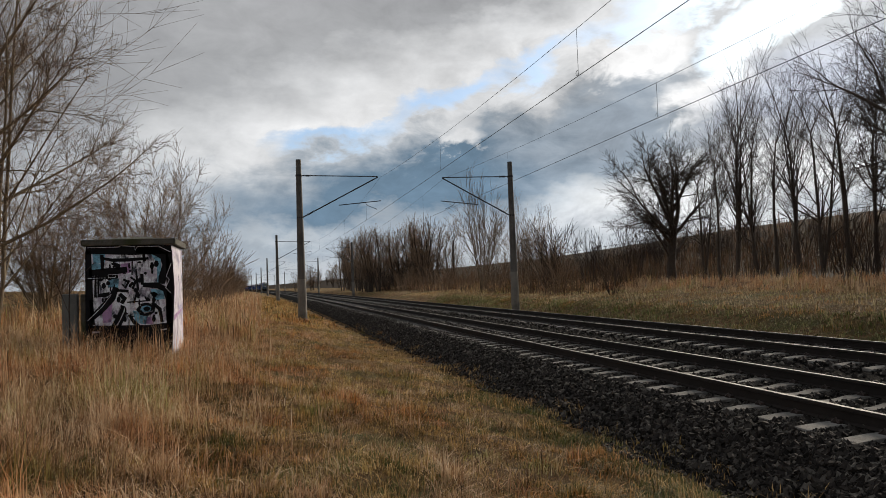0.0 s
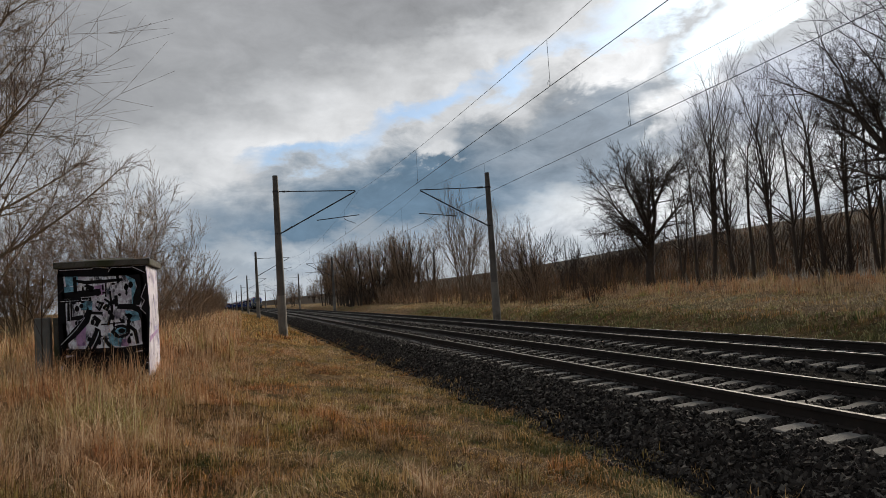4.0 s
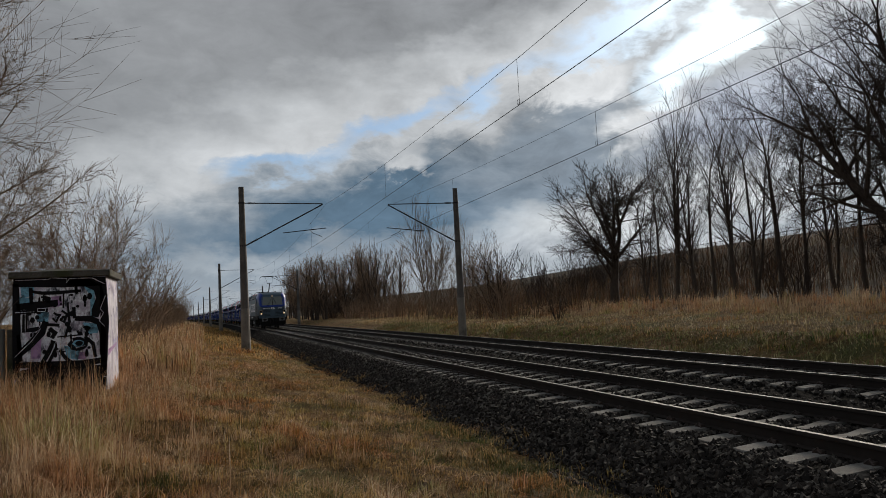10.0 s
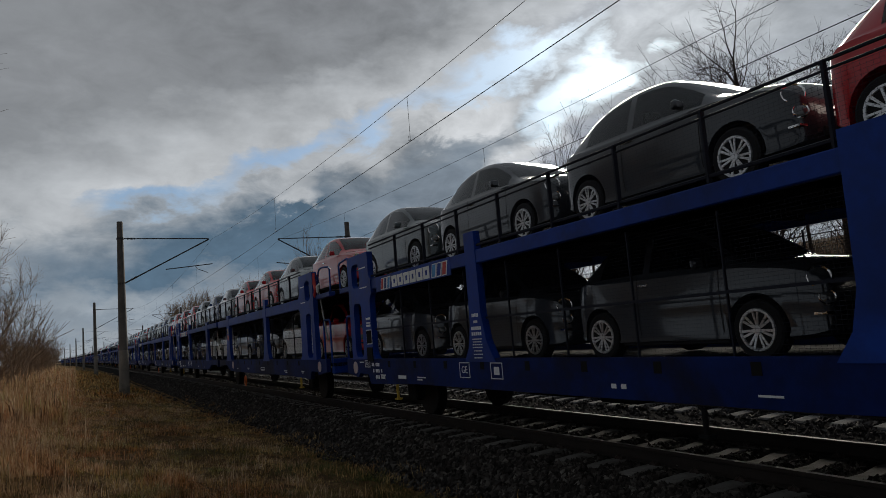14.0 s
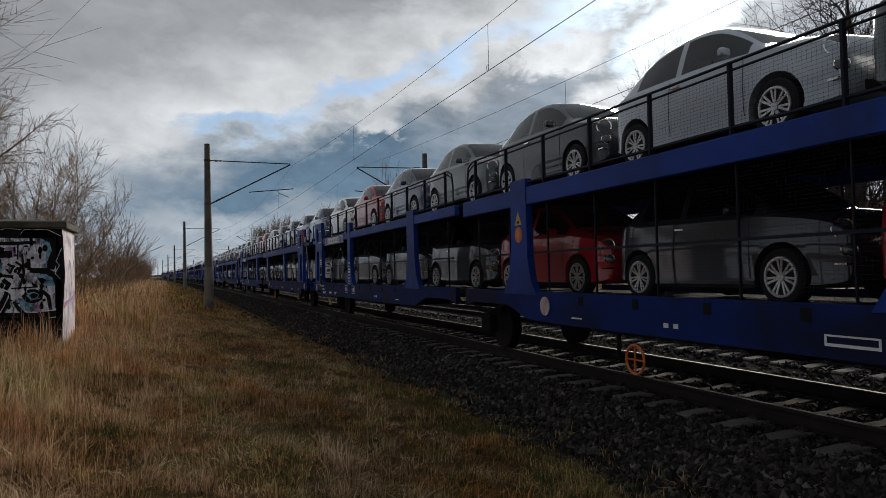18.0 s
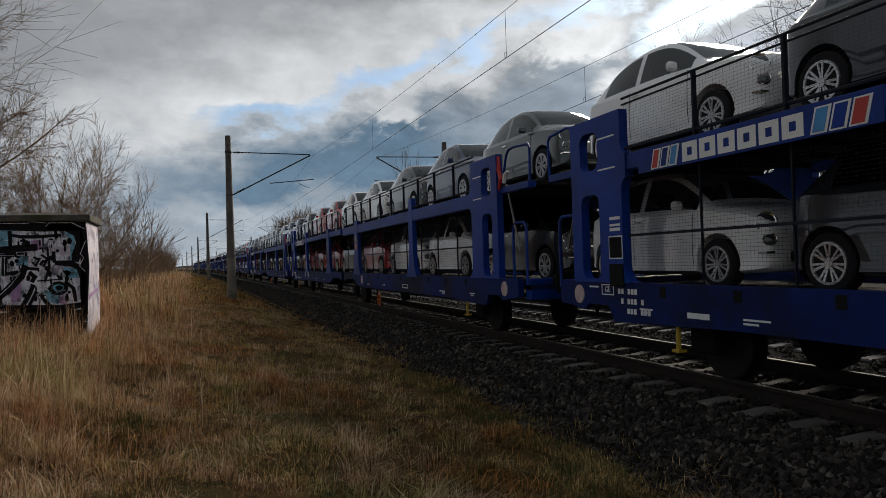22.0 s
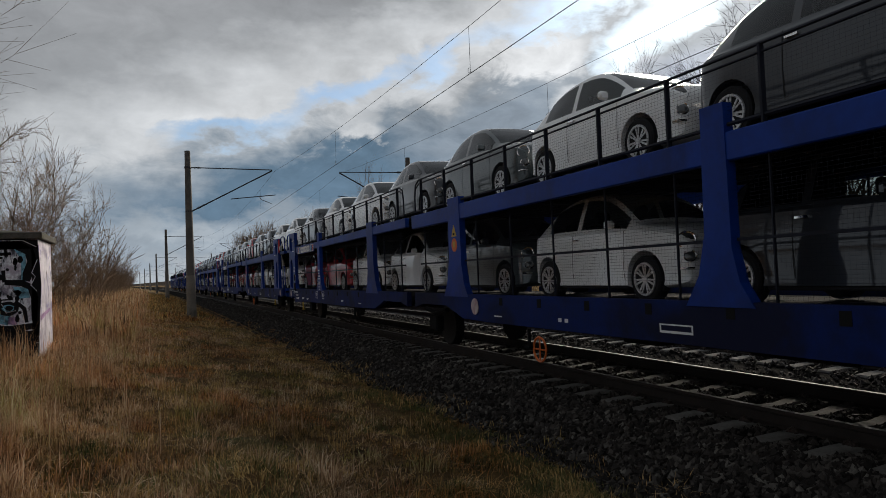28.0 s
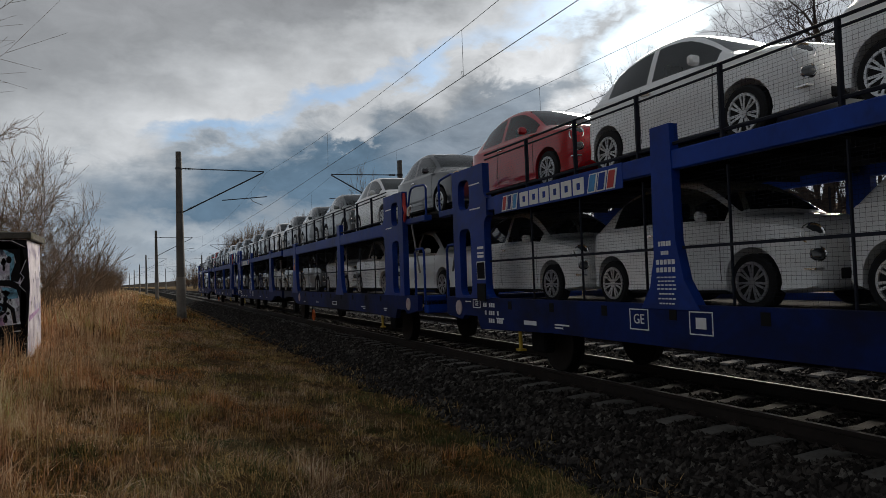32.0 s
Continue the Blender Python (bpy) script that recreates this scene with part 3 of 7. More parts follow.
def build_mast(y, side):
    """A spun concrete mast with its bracket; side -1 stands beside the near track, 1 beyond the second."""
    foot = cx(y) - 4.6 if side < 0 else cx(y) + S + 4.4
    mid = cx(y) + (0.0 if side < 0 else S) + 0.02 * side
    d = -side
    g = ground_z(foot, y) - 0.3
    arm = abs(mid - foot)
    ms = thing("catenary_mast", "weathered concrete catenary mast with a dark steel bracket", "catenary mast", "catenary masts", at=pose(foot, y, 0))
    part("pole", Shape().tube([(0, 0, g), (0, 0, 2.2), (0, 0, 8.78)], [0.25, 0.225, 0.15], 14), M_MAST, ms, "tapered concrete pole", 40)
    part("pole_base", Shape().tube([(0, 0, g), (0, 0, 1.9)], [0.262, 0.24], 14), material_once("mast_base_pale", (0.21, 0.195, 0.175)), ms, "paler lower pole")
    part("top_tube", Shape().tube([(d * 0.15, 0, 7.86), (d * arm, 0, 7.80)], 0.03, 7), M_ARM, ms)
    part("strut", Shape().tube([(d * 0.18, 0, 5.45), (d * arm, 0, 7.76)], 0.038, 7), M_ARM, ms)
    part("registration_arm", Shape().tube([(d * arm * 0.49, 0, 6.12), (d * (arm + 0.15), 0, 6.36)], 0.026, 6), M_ARM, ms)
    part("steady_arm", Shape().tube([(d * arm * 0.83, 0, 6.24), (d * arm * 0.86, 0, 6.08), (d * (arm - 0.1), 0, 5.86)], 0.017, 5), M_ARM, ms)
    for (x0, z0, x1, z1) in ((0.35, 7.855, 0.75, 7.85), (0.45, 5.60, 0.85, 5.81)):
        ins = Shape()
        for k in range(6):
            a = x0 + (x1 - x0) * k / 6
            zz = z0 + (z1 - z0) * k / 6
            ins.tube([(d * a, 0, zz), (d * (a + 0.03), 0, zz + 0.03 * (z1 - z0) / (x1 - x0))], [0.07, 0.05], 8)
        part("insulator", ins, M_ARM, ms)
    for zz in (7.86, 5.42):
        part("clamp", Shape().tube([(0, 0, zz - 0.05), (0, 0, zz + 0.05)], 0.19, 12), M_ARM, ms)
    return ms


def material_once(name, rgb):
    if name not in MATS:
        material(name, rgb, 0.85, vary=0.3, scale=1.6, bump=0.3, second=tuple(c * 0.55 for c in rgb))
    return MATS[name]


for y in NEAR_MASTS:
    build_mast(y, -1)
for y in FAR_MASTS:
    build_mast(y, 1)


def build_wires(masts, off, first):
    ow = thing("overhead_line", "thin dark contact wire hung from a sagging carrier wire", "overhead line", "overhead lines", "structure")
    for i, (a, b) in enumerate(zip(masts, masts[1:])):
        low = 6.79 if b - a < 70 else 6.6
        def zc(y):
            t = (y - a) / (b - a) * 2 - 1
            return low + (Z_CARRIER - low) * t * t
        st = 0.14 if i % 2 else -0.14
        def xw(y):
            return cx(y) + off + st * (1 - 2 * (y - a) / (b - a))
        n = 16
        ys = [a + (b - a) * k / n for k in range(n + 1)]
        part("carrier_wire", Shape().tube([(xw(y), y, zc(y)) for y in ys], 0.006, 5, False), M_WIRE, ow)
        part("contact_wire", Shape().tube([(xw(y), y, Z_CONTACT) for y in ys], 0.0085, 5, False), M_WIRE, ow)
        y = first if a < first < b else a + 6
        while y - 12.6 > a + 3:
            y -= 12.6
        while y < b - 3 and a < 190:
            dp = Shape().tube([(xw(y), y, Z_CONTACT), (xw(y) + 0.01, y + 0.02, zc(y))], 0.005, 4)
            ring = [(xw(y), y + 0.06 + 0.06 * math.cos(k), Z_CONTACT + 0.08 + 0.06 * math.sin(k)) for k in np.linspace(0, 6.28, 9)]
            dp.tube(ring, 0.005, 4, False)
            part("dropper", dp, M_WIRE, ow)
            y += 12.6


build_wires(NEAR_MASTS, 0.0, 13.95)
build_wires(FAR_MASTS, S, 17.5)

# ---------------- the concrete hut ----------------
M_HUT = material("hut_whitewash", (0.55, 0.52, 0.58), 0.85, vary=0.3, scale=3.0, bump=0.35, second=(0.27, 0.24, 0.32))
M_HUTBLACK = material("graffiti_black", (0.009, 0.009, 0.011), 0.7, vary=0.3, spec=0.1)
M_HUTROOF = material("hut_roof_concrete", (0.09, 0.085, 0.075), 0.9, vary=0.4, scale=4, bump=0.6, second=(0.05, 0.055, 0.03), spec=0.15)
M_GBLUE = material("graffiti_light_blue", (0.20, 0.44, 0.60), 0.7, vary=0.3, scale=10, second=(0.05, 0.09, 0.12), spec=0.2)
M_GPINK = material("graffiti_lilac", (0.42, 0.26, 0.46), 0.7, vary=0.3, scale=10, second=(0.16, 0.10, 0.20), spec=0.2)
def worn_paint(name, rgb, stain):
    """Sprayed paint with flakes and dark runs drawn out downwards."""
    m = bpy.data.materials.new(name)
    m.use_nodes = True
    g = Graph(m.node_tree)
    vec = g.add("ShaderNodeTexCoord").outputs["Object"]
    st = g.add("ShaderNodeVectorMath", {"operation": "MULTIPLY"}, i0=vec, i1=(1.0, 1.0, 0.28))
    runs, flakes = g.noise(st.outputs[0], 16.0, 6.0, 0.7, 0.3), g.noise(vec, 30.0, 5.0, 0.7)
    big = g.noise(vec, 3.5, 3.0, 0.5)
    f = g.ramp(g.math("ADD", g.math("MULTIPLY", runs, 0.65), g.math("MULTIPLY", big, 0.35)), [(0.50, (0, 0, 0)), (0.60, (1, 1, 1))])
    pale = g.ramp(g.noise(vec, 5.0, 5.0, 0.65), [(0.45, (0, 0, 0)), (0.6, (1, 1, 1))])
    rgb = g.mix(pale.outputs[0], rgb, (0.46, 0.42, 0.52))
    col = g.mix(f.outputs[0], rgb, stain)
    col = g.mix(1.0, col, g.math("ADD", g.math("MULTIPLY", flakes, 0.9), 0.55), "MULTIPLY")
    p = g.add("ShaderNodeBsdfPrincipled", None, Base_Color=col, Roughness=0.75)
    p.inputs["Specular IOR Level"].default_value = 0.2
    g.add("ShaderNodeOutputMaterial", None, Surface=p)
    MATS[name] = m
    return m


M_GWHITE = worn_paint("graffiti_white", (0.76, 0.79, 0.86), (0.05, 0.055, 0.075))


HX0, HX1, HY0, HY1, HZT = -3.60, -1.95, 15.9, 17.75, 2.46


def stroke(pts, width, lift, close=False):
    """A flat painted stroke on the hut's front; pts run from its upper left corner, in metres."""
    s = Shape()
    P = [Vector((HX0 + u, HZT - v)) for u, v in pts]
    y = HY0 - lift
    left, right = [], []
    for i, p in enumerate(P):
        d = P[min(i + 1, len(P) - 1)] - P[max(i - 1, 0)]
        n = Vector((-d.y, d.x)).normalized() * width / 2
        k = 1.0 if 0 < i < len(P) - 1 else 0.75
        left.append(p + n * k), right.append(p - n * k)
    vs = [(q.x, y, q.y) for q in left] + [(q.x, y, q.y) for q in right]
    n = len(P)
    return s.add(vs, [(i, i + 1, n + i + 1, n + i) for i in range(n - 1)])


def patch(pts, lift):
    s = Shape()
    vs = [(HX0 + u, HY0 - lift, HZT - v) for u, v in pts]
    return s.add(vs, [tuple(range(len(vs)))])


def round_patch(u, v, a, b, lift, n=14):
    return patch([(u + a * math.cos(6.283 * k / n) * (1 + 0.12 * math.sin(3 * k)), v + b * math.sin(6.283 * k / n)) for k in range(n)], lift)


def build_hut():
    x0, x1, y0, y1, zg, zt = HX0, HX1, HY0, HY1, 0.0, HZT
    hut = thing("concrete_hut", "small square concrete hut covered with black, white and blue graffiti", "hut", at=pose(0, 0, 0))
    part("wall", Shape().box(x0, x1, y0, y1, zg, zt, 0.015), M_HUT, hut, "whitewashed walls")
    roof = part("roof", Shape().box(x0 - 0.07, x1 + 0.09, y0 - 0.08, y1 + 0.08, zt, zt + 0.13, 0.012), M_HUTROOF, hut, "dark flat concrete roof slab")
    xm, ym = (x0 + x1) / 2, (y0 + y1) / 2
    part("roof_cap", Shape().add([(x0 + 0.1, y0 + 0.05, zt + 0.13), (x1 - 0.1, y0 + 0.05, zt + 0.13), (x1 - 0.1, y1, zt + 0.13), (x0 + 0.1, y1, zt + 0.13), (xm - 0.3, ym - 0.2, zt + 0.22), (xm + 0.25, ym - 0.2, zt + 0.22), (xm + 0.25, ym + 0.3, zt + 0.21), (xm - 0.3, ym + 0.3, zt + 0.21)],
                                 [(0, 1, 5, 4), (1, 2, 6, 5), (2, 3, 7, 6), (3, 0, 4, 7), (4, 5, 6, 7)]), M_HUTROOF, roof, "mossy heap on the roof")
    gf = part("graffiti", patch([(0.0, 0.0), (1.65, 0.0), (1.65, 2.4), (0.0, 2.4)], 0.004), M_GWHITE, hut, "white painted ground of the graffiti")

    def put(name, shape, mat, label=""):
        part(name, shape, mat, gf, label)

    blue = [((0.12, 0.15), (0.36, 0.15), (0.36, 0.34), (0.14, 0.38)), ((1.24, 0.18), (1.60, 0.20), (1.58, 0.34), (1.34, 0.36)), ((0.42, 0.68), (0.62, 0.68), (0.60, 0.88), (0.40, 0.86)),
            ((1.22, 0.92), (1.48, 0.95), (1.50, 1.14), (1.30, 1.16)), ((0.88, 1.36), (1.18, 1.40), (1.12, 1.66), (0.92, 1.60)), ((0.10, 0.36), (0.30, 0.38), (0.28, 0.60), (0.08, 0.58)), ((1.36, 0.36), (1.44, 0.36), (1.44, 0.84), (1.36, 0.80))]
    for p in blue:
        put("blue_patch", patch(p, 0.006), M_GBLUE, "light blue painted patch")
    for p in (((0.66, 0.38), (0.84, 0.36), (0.86, 0.56), (0.68, 0.60)), ((0.28, 1.22), (0.48, 1.20), (0.46, 1.58), (0.30, 1.58)), ((1.14, 1.50), (1.30, 1.52), (1.26, 1.66), (1.12, 1.64))):
        put("lilac_patch", patch(p, 0.006), M_GPINK, "lilac painted patch")
    dark = [(((0.0, 0.07), (0.9, 0.09), (1.65, 0.10)), 0.16), (((0.04, 0.1), (0.05, 1.0), (0.04, 1.95)), 0.10), (((1.60, 0.12), (1.62, 0.9), (1.59, 1.9)), 0.11),
            (((0.95, 0.10), (1.30, 0.12), (1.50, 0.24), (1.55, 0.45), (1.47, 0.68), (1.44, 0.82)), 0.12), (((1.08, 0.83), (1.36, 0.85), (1.52, 0.94), (1.58, 1.15), (1.57, 1.6)), 0.085),
            (((1.06, 0.60), (1.07, 0.83)), 0.055), (((0.05, 0.55), (0.40, 0.54), (0.78, 0.50)), 0.11), (((0.08, 0.66), (0.60, 0.64)), 0.07), (((0.56, 0.86), (0.48, 1.08), (0.28, 1.30), (0.05, 1.52)), 0.10),
            (((0.20, 0.70), (0.19, 1.02), (0.44, 1.0)), 0.085), (((0.70, 1.25), (0.58, 1.52), (0.46, 1.72)), 0.06), (((0.74, 1.38), (0.66, 1.56), (0.58, 1.72)), 0.04), (((0.80, 1.44), (0.90, 1.60), (1.04, 1.72)), 0.045),
            (((0.02, 1.68), (0.6, 1.72), (1.2, 1.74), (1.64, 1.68)), 0.10), (((0.02, 1.92), (0.5, 1.88), (1.2, 1.93), (1.64, 1.9)), 0.22), (((0.02, 2.18), (0.8, 2.16), (1.63, 2.19)), 0.30), (((0.30, 0.18), (0.31, 0.5)), 0.06), (((0.55, 0.92), (0.80, 0.95)), 0.05), (((0.95, 0.5), (0.98, 0.9), (0.90, 1.2)), 0.03), (((0.50, 0.36), (0.62, 0.42), (0.60, 0.5)), 0.06), (((1.25, 1.2), (1.40, 1.35), (1.44, 1.62)), 0.05), (((0.70, 0.70), (0.80, 0.76), (0.74, 0.88), (0.68, 0.80)), 0.035), (((0.84, 0.66), (0.94, 0.74), (0.88, 0.90), (0.82, 0.84)), 0.035),
            (((0.62, 1.00), (0.72, 1.10), (0.66, 1.20)), 0.07), (((0.32, 0.26), (0.50, 0.30), (0.80, 0.30), (1.2, 0.28)), 0.045), (((0.88, 0.32), (0.87, 0.62)), 0.02), (((0.76, 1.18), (1.22, 1.16)), 0.018),
            (((0.08, 1.10), (0.12, 1.62)), 0.06), (((1.10, 0.18), (1.12, 0.34)), 0.05)]
    for pts, wd in dark:
        put("black_stroke", stroke(pts, wd * 1.35 + 0.01, 0.009), M_HUTBLACK, "black painted stroke")
    put("black_patch", round_patch(1.13, 1.34, 0.18, 0.14, 0.009), M_HUTBLACK, "black painted eye shape")
    put("grey_patch", round_patch(1.13, 1.33, 0.10, 0.07, 0.012), M_GBLUE)
    put("black_patch", round_patch(1.15, 1.33, 0.07, 0.05, 0.014), M_HUTBLACK)
    rng = random.Random(4)
    flecks = Shape()
    for k in range(60):
        q = round_patch(rng.uniform(0.25, 1.4), rng.uniform(0.3, 1.6), rng.uniform(0.012, 0.05), rng.uniform(0.015, 0.075), 0.0085, 7)
        flecks.add(q.v, q.f)
    tagged(part("black_spatter", flecks, M_HUTBLACK, gf), "black paint spatter", kind="stuff")
    for pts, wd in ((((0.03, 0.03), (0.62, 0.03), (0.66, 0.00), (0.94, 0.03), (0.93, 0.11), (0.99, 0.03), (1.40, 0.03), (1.63, 0.16)), 0.014), (((0.03, 0.66), (0.36, 0.66)), 0.016), (((0.41, 0.60), (0.56, 0.60), (0.55, 0.66), (0.42, 0.66), (0.41, 0.60)), 0.012),
                    (((0.20, 0.70), (0.20, 1.06), (0.38, 1.06), (0.47, 1.0)), 0.014), (((0.46, 1.02), (0.30, 1.24), (0.02, 1.52)), 0.014), (((1.64, 0.40), (1.54, 0.66), (1.60, 0.74), (1.52, 0.90), (1.62, 1.02)), 0.014), (((1.02, 1.24), (1.10, 1.42), (1.26, 1.38)), 0.012)):
        put("white_line", stroke(pts, wd, 0.012), M_GWHITE, "thin white painted line")
    # the trackside wall: whitewash with grey and violet runs
    side = material("graffiti_violet_blue", (0.26, 0.24, 0.50), 0.7, vary=0.3, scale=10, second=(0.12, 0.11, 0.24), spec=0.2)
    runs = [Shape(), Shape()]
    for k in range(70):
        v = rng.uniform(0.05, 1.9)
        u = rng.uniform(y0 + 0.05, y1 - 0.05)
        l = rng.uniform(0.08, 0.35)
        runs[0 if k % 4 == 0 else 1].add([(x1 + 0.003, u, zt - v), (x1 + 0.003, u + rng.uniform(0.02, 0.06), zt - v), (x1 + 0.003, u + 0.01, zt - v - l)], [(0, 1, 2)])
    tagged(part("paint_run", runs[0], M_HUTROOF, hut), "grey paint runs", kind="stuff"), tagged(part("paint_run", runs[1], side, hut), "violet paint runs", kind="stuff")
    part("paint_scrawl", Shape().add([(x1 + 0.003, y0 + 0.15, zt - 1.5), (x1 + 0.003, y1 - 0.3, zt - 1.38), (x1 + 0.003, y1 - 0.3, zt - 1.44), (x1 + 0.003, y0 + 0.15, zt - 1.62)], [(0, 1, 2, 3)]), M_GPINK, hut, "violet scrawl")
    mk = thing("concrete_slab", "grey upright concrete slab beside the hut", "concrete slab", at=pose(0, 0, 0))
    part("slab", Shape().box(-4.08, -3.80, 15.95, 16.15, 0.0, 1.50, 0.02), material_once("slab_grey", (0.16, 0.16, 0.15)), mk)
    part("post", Shape().box(-3.74, -3.64, 15.98, 16.10, 0.0, 1.48, 0.012), M_HUTROOF, mk, "dark post")
    sp = thing("sapling", "thin bare sapling beside the hut", "sapling", at=pose(0, 0, 0))
    part("stem", Shape().tube([(-3.86, 15.7, 0.1), (-3.88, 15.7, 1.2), (-3.84, 15.72, 2.35)], [0.018, 0.014, 0.005], 5), M_TWIG, sp)
    part("twig", Shape().tube([(-3.88, 15.7, 1.1), (-4.1, 15.7, 1.7), (-4.3, 15.75, 1.85)], 0.006, 4).tube([(-3.87, 15.7, 1.5), (-3.6, 15.66, 1.9), (-3.4, 15.66, 2.1)], 0.006, 4), M_TWIG, sp)


build_hut()

# ---------------- trees and shrubs ----------------


def grow_tree(seed, stems, kids, ratio, spread, up, wander, fine, first=0.3, fork=2, droop=0.0, taper=0.5):
    """A bare tree: every stem (place, way, length, radius) bears side limbs and forks at its end, down to fine twigs. Returns the wood's and the twigs' shapes."""
    rng = random.Random(seed)
    wood, twigs = Shape(), Shape()
    last = len(kids)

    def turned(axis, ang):
        side = axis.orthogonal().normalized()
        side.rotate(Matrix.Rotation(rng.uniform(0, 6.283), 3, axis))
        return (axis * math.cos(ang) + side * math.sin(ang)).normalized()

    def limb(p, d, length, r, lv):
        n = (6, 4, 3, 2, 1, 1)[lv] if lv < last else 1
        end = r * taper if lv < last else fine * 0.6
        cur, way = Vector(p), Vector(d).normalized()
        pts, rad = [cur.copy()], [r]
        lift = up if lv < 2 else up * 1.3 - droop
        for i in range(n):
            way = (way + Vector((rng.uniform(-1, 1), rng.uniform(-1, 1), rng.uniform(-0.7, 0.7))) * wander * (1.0 + 0.25 * lv) + Vector((0, 0, lift))).normalized()
            cur = cur + way * (length / n)
            pts.append(cur.copy())
            rad.append(max(fine * 0.6, r + (end - r) * (i + 1) / n))
        (wood if lv <= 1 else twigs).tube(pts, rad, (8, 5, 3, 3, 3, 3)[lv], False)
        if lv >= last:
            return
        for _ in range(fork):
            limb(cur, turned(way, rng.uniform(0.15, 0.5)), length * ratio[lv] * rng.uniform(0.75, 1.1), max(fine, rad[-1] * 0.85), lv + 1)
        for _ in range(kids[lv]):
            t = rng.uniform(first if lv == 0 else 0.15, 0.97)
            i = min(n - 1, int(t * n))
            f = t * n - i
            q = pts[i].lerp(pts[i + 1], f)
            rr = rad[i] + (rad[i + 1] - rad[i]) * f
            limb(q, turned((pts[i + 1] - pts[i]).normalized(), rng.uniform(*spread)), length * ratio[lv] * rng.uniform(0.6, 1.1) * (1.15 - 0.4 * t), max(fine, rr * rng.uniform(0.4, 0.62)), lv + 1)

    for p, d, length, r in stems:
        limb(p, d, length, r, 0)
    return wood, twigs


def fan_stems(seed, count, length, radius, lean, foot=0.25):
    """Stems that rise from one foot and spread like a fan."""
    rng = random.Random(seed)
    out = []
    for k in range(count):
        a = 6.283 * k / count + rng.uniform(-0.5, 0.5)
        tilt = lean * rng.uniform(0.1, 1.0)
        out.append(((foot * math.cos(a), foot * math.sin(a), -0.2), (math.cos(a) * tilt, math.sin(a) * tilt, 1.0), length * rng.uniform(0.7, 1.1) * (1.0 - 0.15 * tilt), radius * rng.uniform(0.6, 1.1)))
    return out


def oak_stems(k=1.0):
    """A stout trunk that divides low down into a few heavy limbs."""
    left, back = Vector((-0.62, 0.78, 0.0)), Vector((0.78, 0.62, 0.0))
    out = [((0, 0, -0.3), tuple(Vector((0, 0, 1)) + left * 0.12), 3.3 * k, 0.40 * k)]
    top = Vector((0, 0, 2.75 * k)) + left * 0.34 * k
    lead, bough = (Vector((0, 0, 1)) - left * 0.10).normalized(), (Vector((0, 0, 1.25)) + left).normalized()
    out.append((tuple(top), tuple(lead), 6.4 * k, 0.27 * k))
    out.append((tuple(top), tuple(bough), 5.0 * k, 0.24 * k))
    # side limbs leave the leader and the great bough at different heights
    for stem, far, way, rise, length, r in ((lead, 1.2, -left, 1.0, 4.2, 0.12), (lead, 2.0, back, 1.0, 3.8, 0.11), (lead, 2.5, left, 1.9, 4.0, 0.13), (lead, 3.0, -left, 1.5, 3.8, 0.11), (lead, 3.4, -back, 1.2, 3.6, 0.10), (bough, 0.9, left, 0.45, 2.6, 0.10), (bough, 1.8, -back, 1.3, 3.8, 0.11), (bough, 2.3, left - lead * 0.2, 3.2, 3.8, 0.13), (bough, 2.9, back, 1.2, 3.6, 0.10), (bough, 3.2, left, 0.75, 2.2, 0.09)):
        out.append((tuple(top + stem * far * k), tuple(way + Vector((0, 0, rise))), length * k, r * k))
    return out


def tree_proto(name, label, category, bark, twig, *args, **kw):
    wood, crown = grow_tree(*args, **kw)
    t = thing(name, label, category)
    if bark is twig:                               # shrubs: stems and twigs in one
        part("brush", wood.add(crown.v, crown.f), bark, t, "bare stems and twigs")
        return t
    part("trunk", wood, bark, t, "", 0)
    part("crown", crown, twig, t, "bare twigs")
    return t


def plant(proto, spots, group):
    """Copies of a tree at (x, y, height factor)."""
    made = False
    for x, y, k, rot in spots:
        m = pose(x, y, ground_z(x, y), 0, 0, rot) @ Matrix.Diagonal((k, k, k, 1))
        if not made:
            proto.matrix_basis = m
            made = True
            tagged(proto, group=group)
        else:
            saved = proto.scale.copy()
            proto.scale = (1, 1, 1)
            copy_thing(proto, m)
            proto.scale = saved


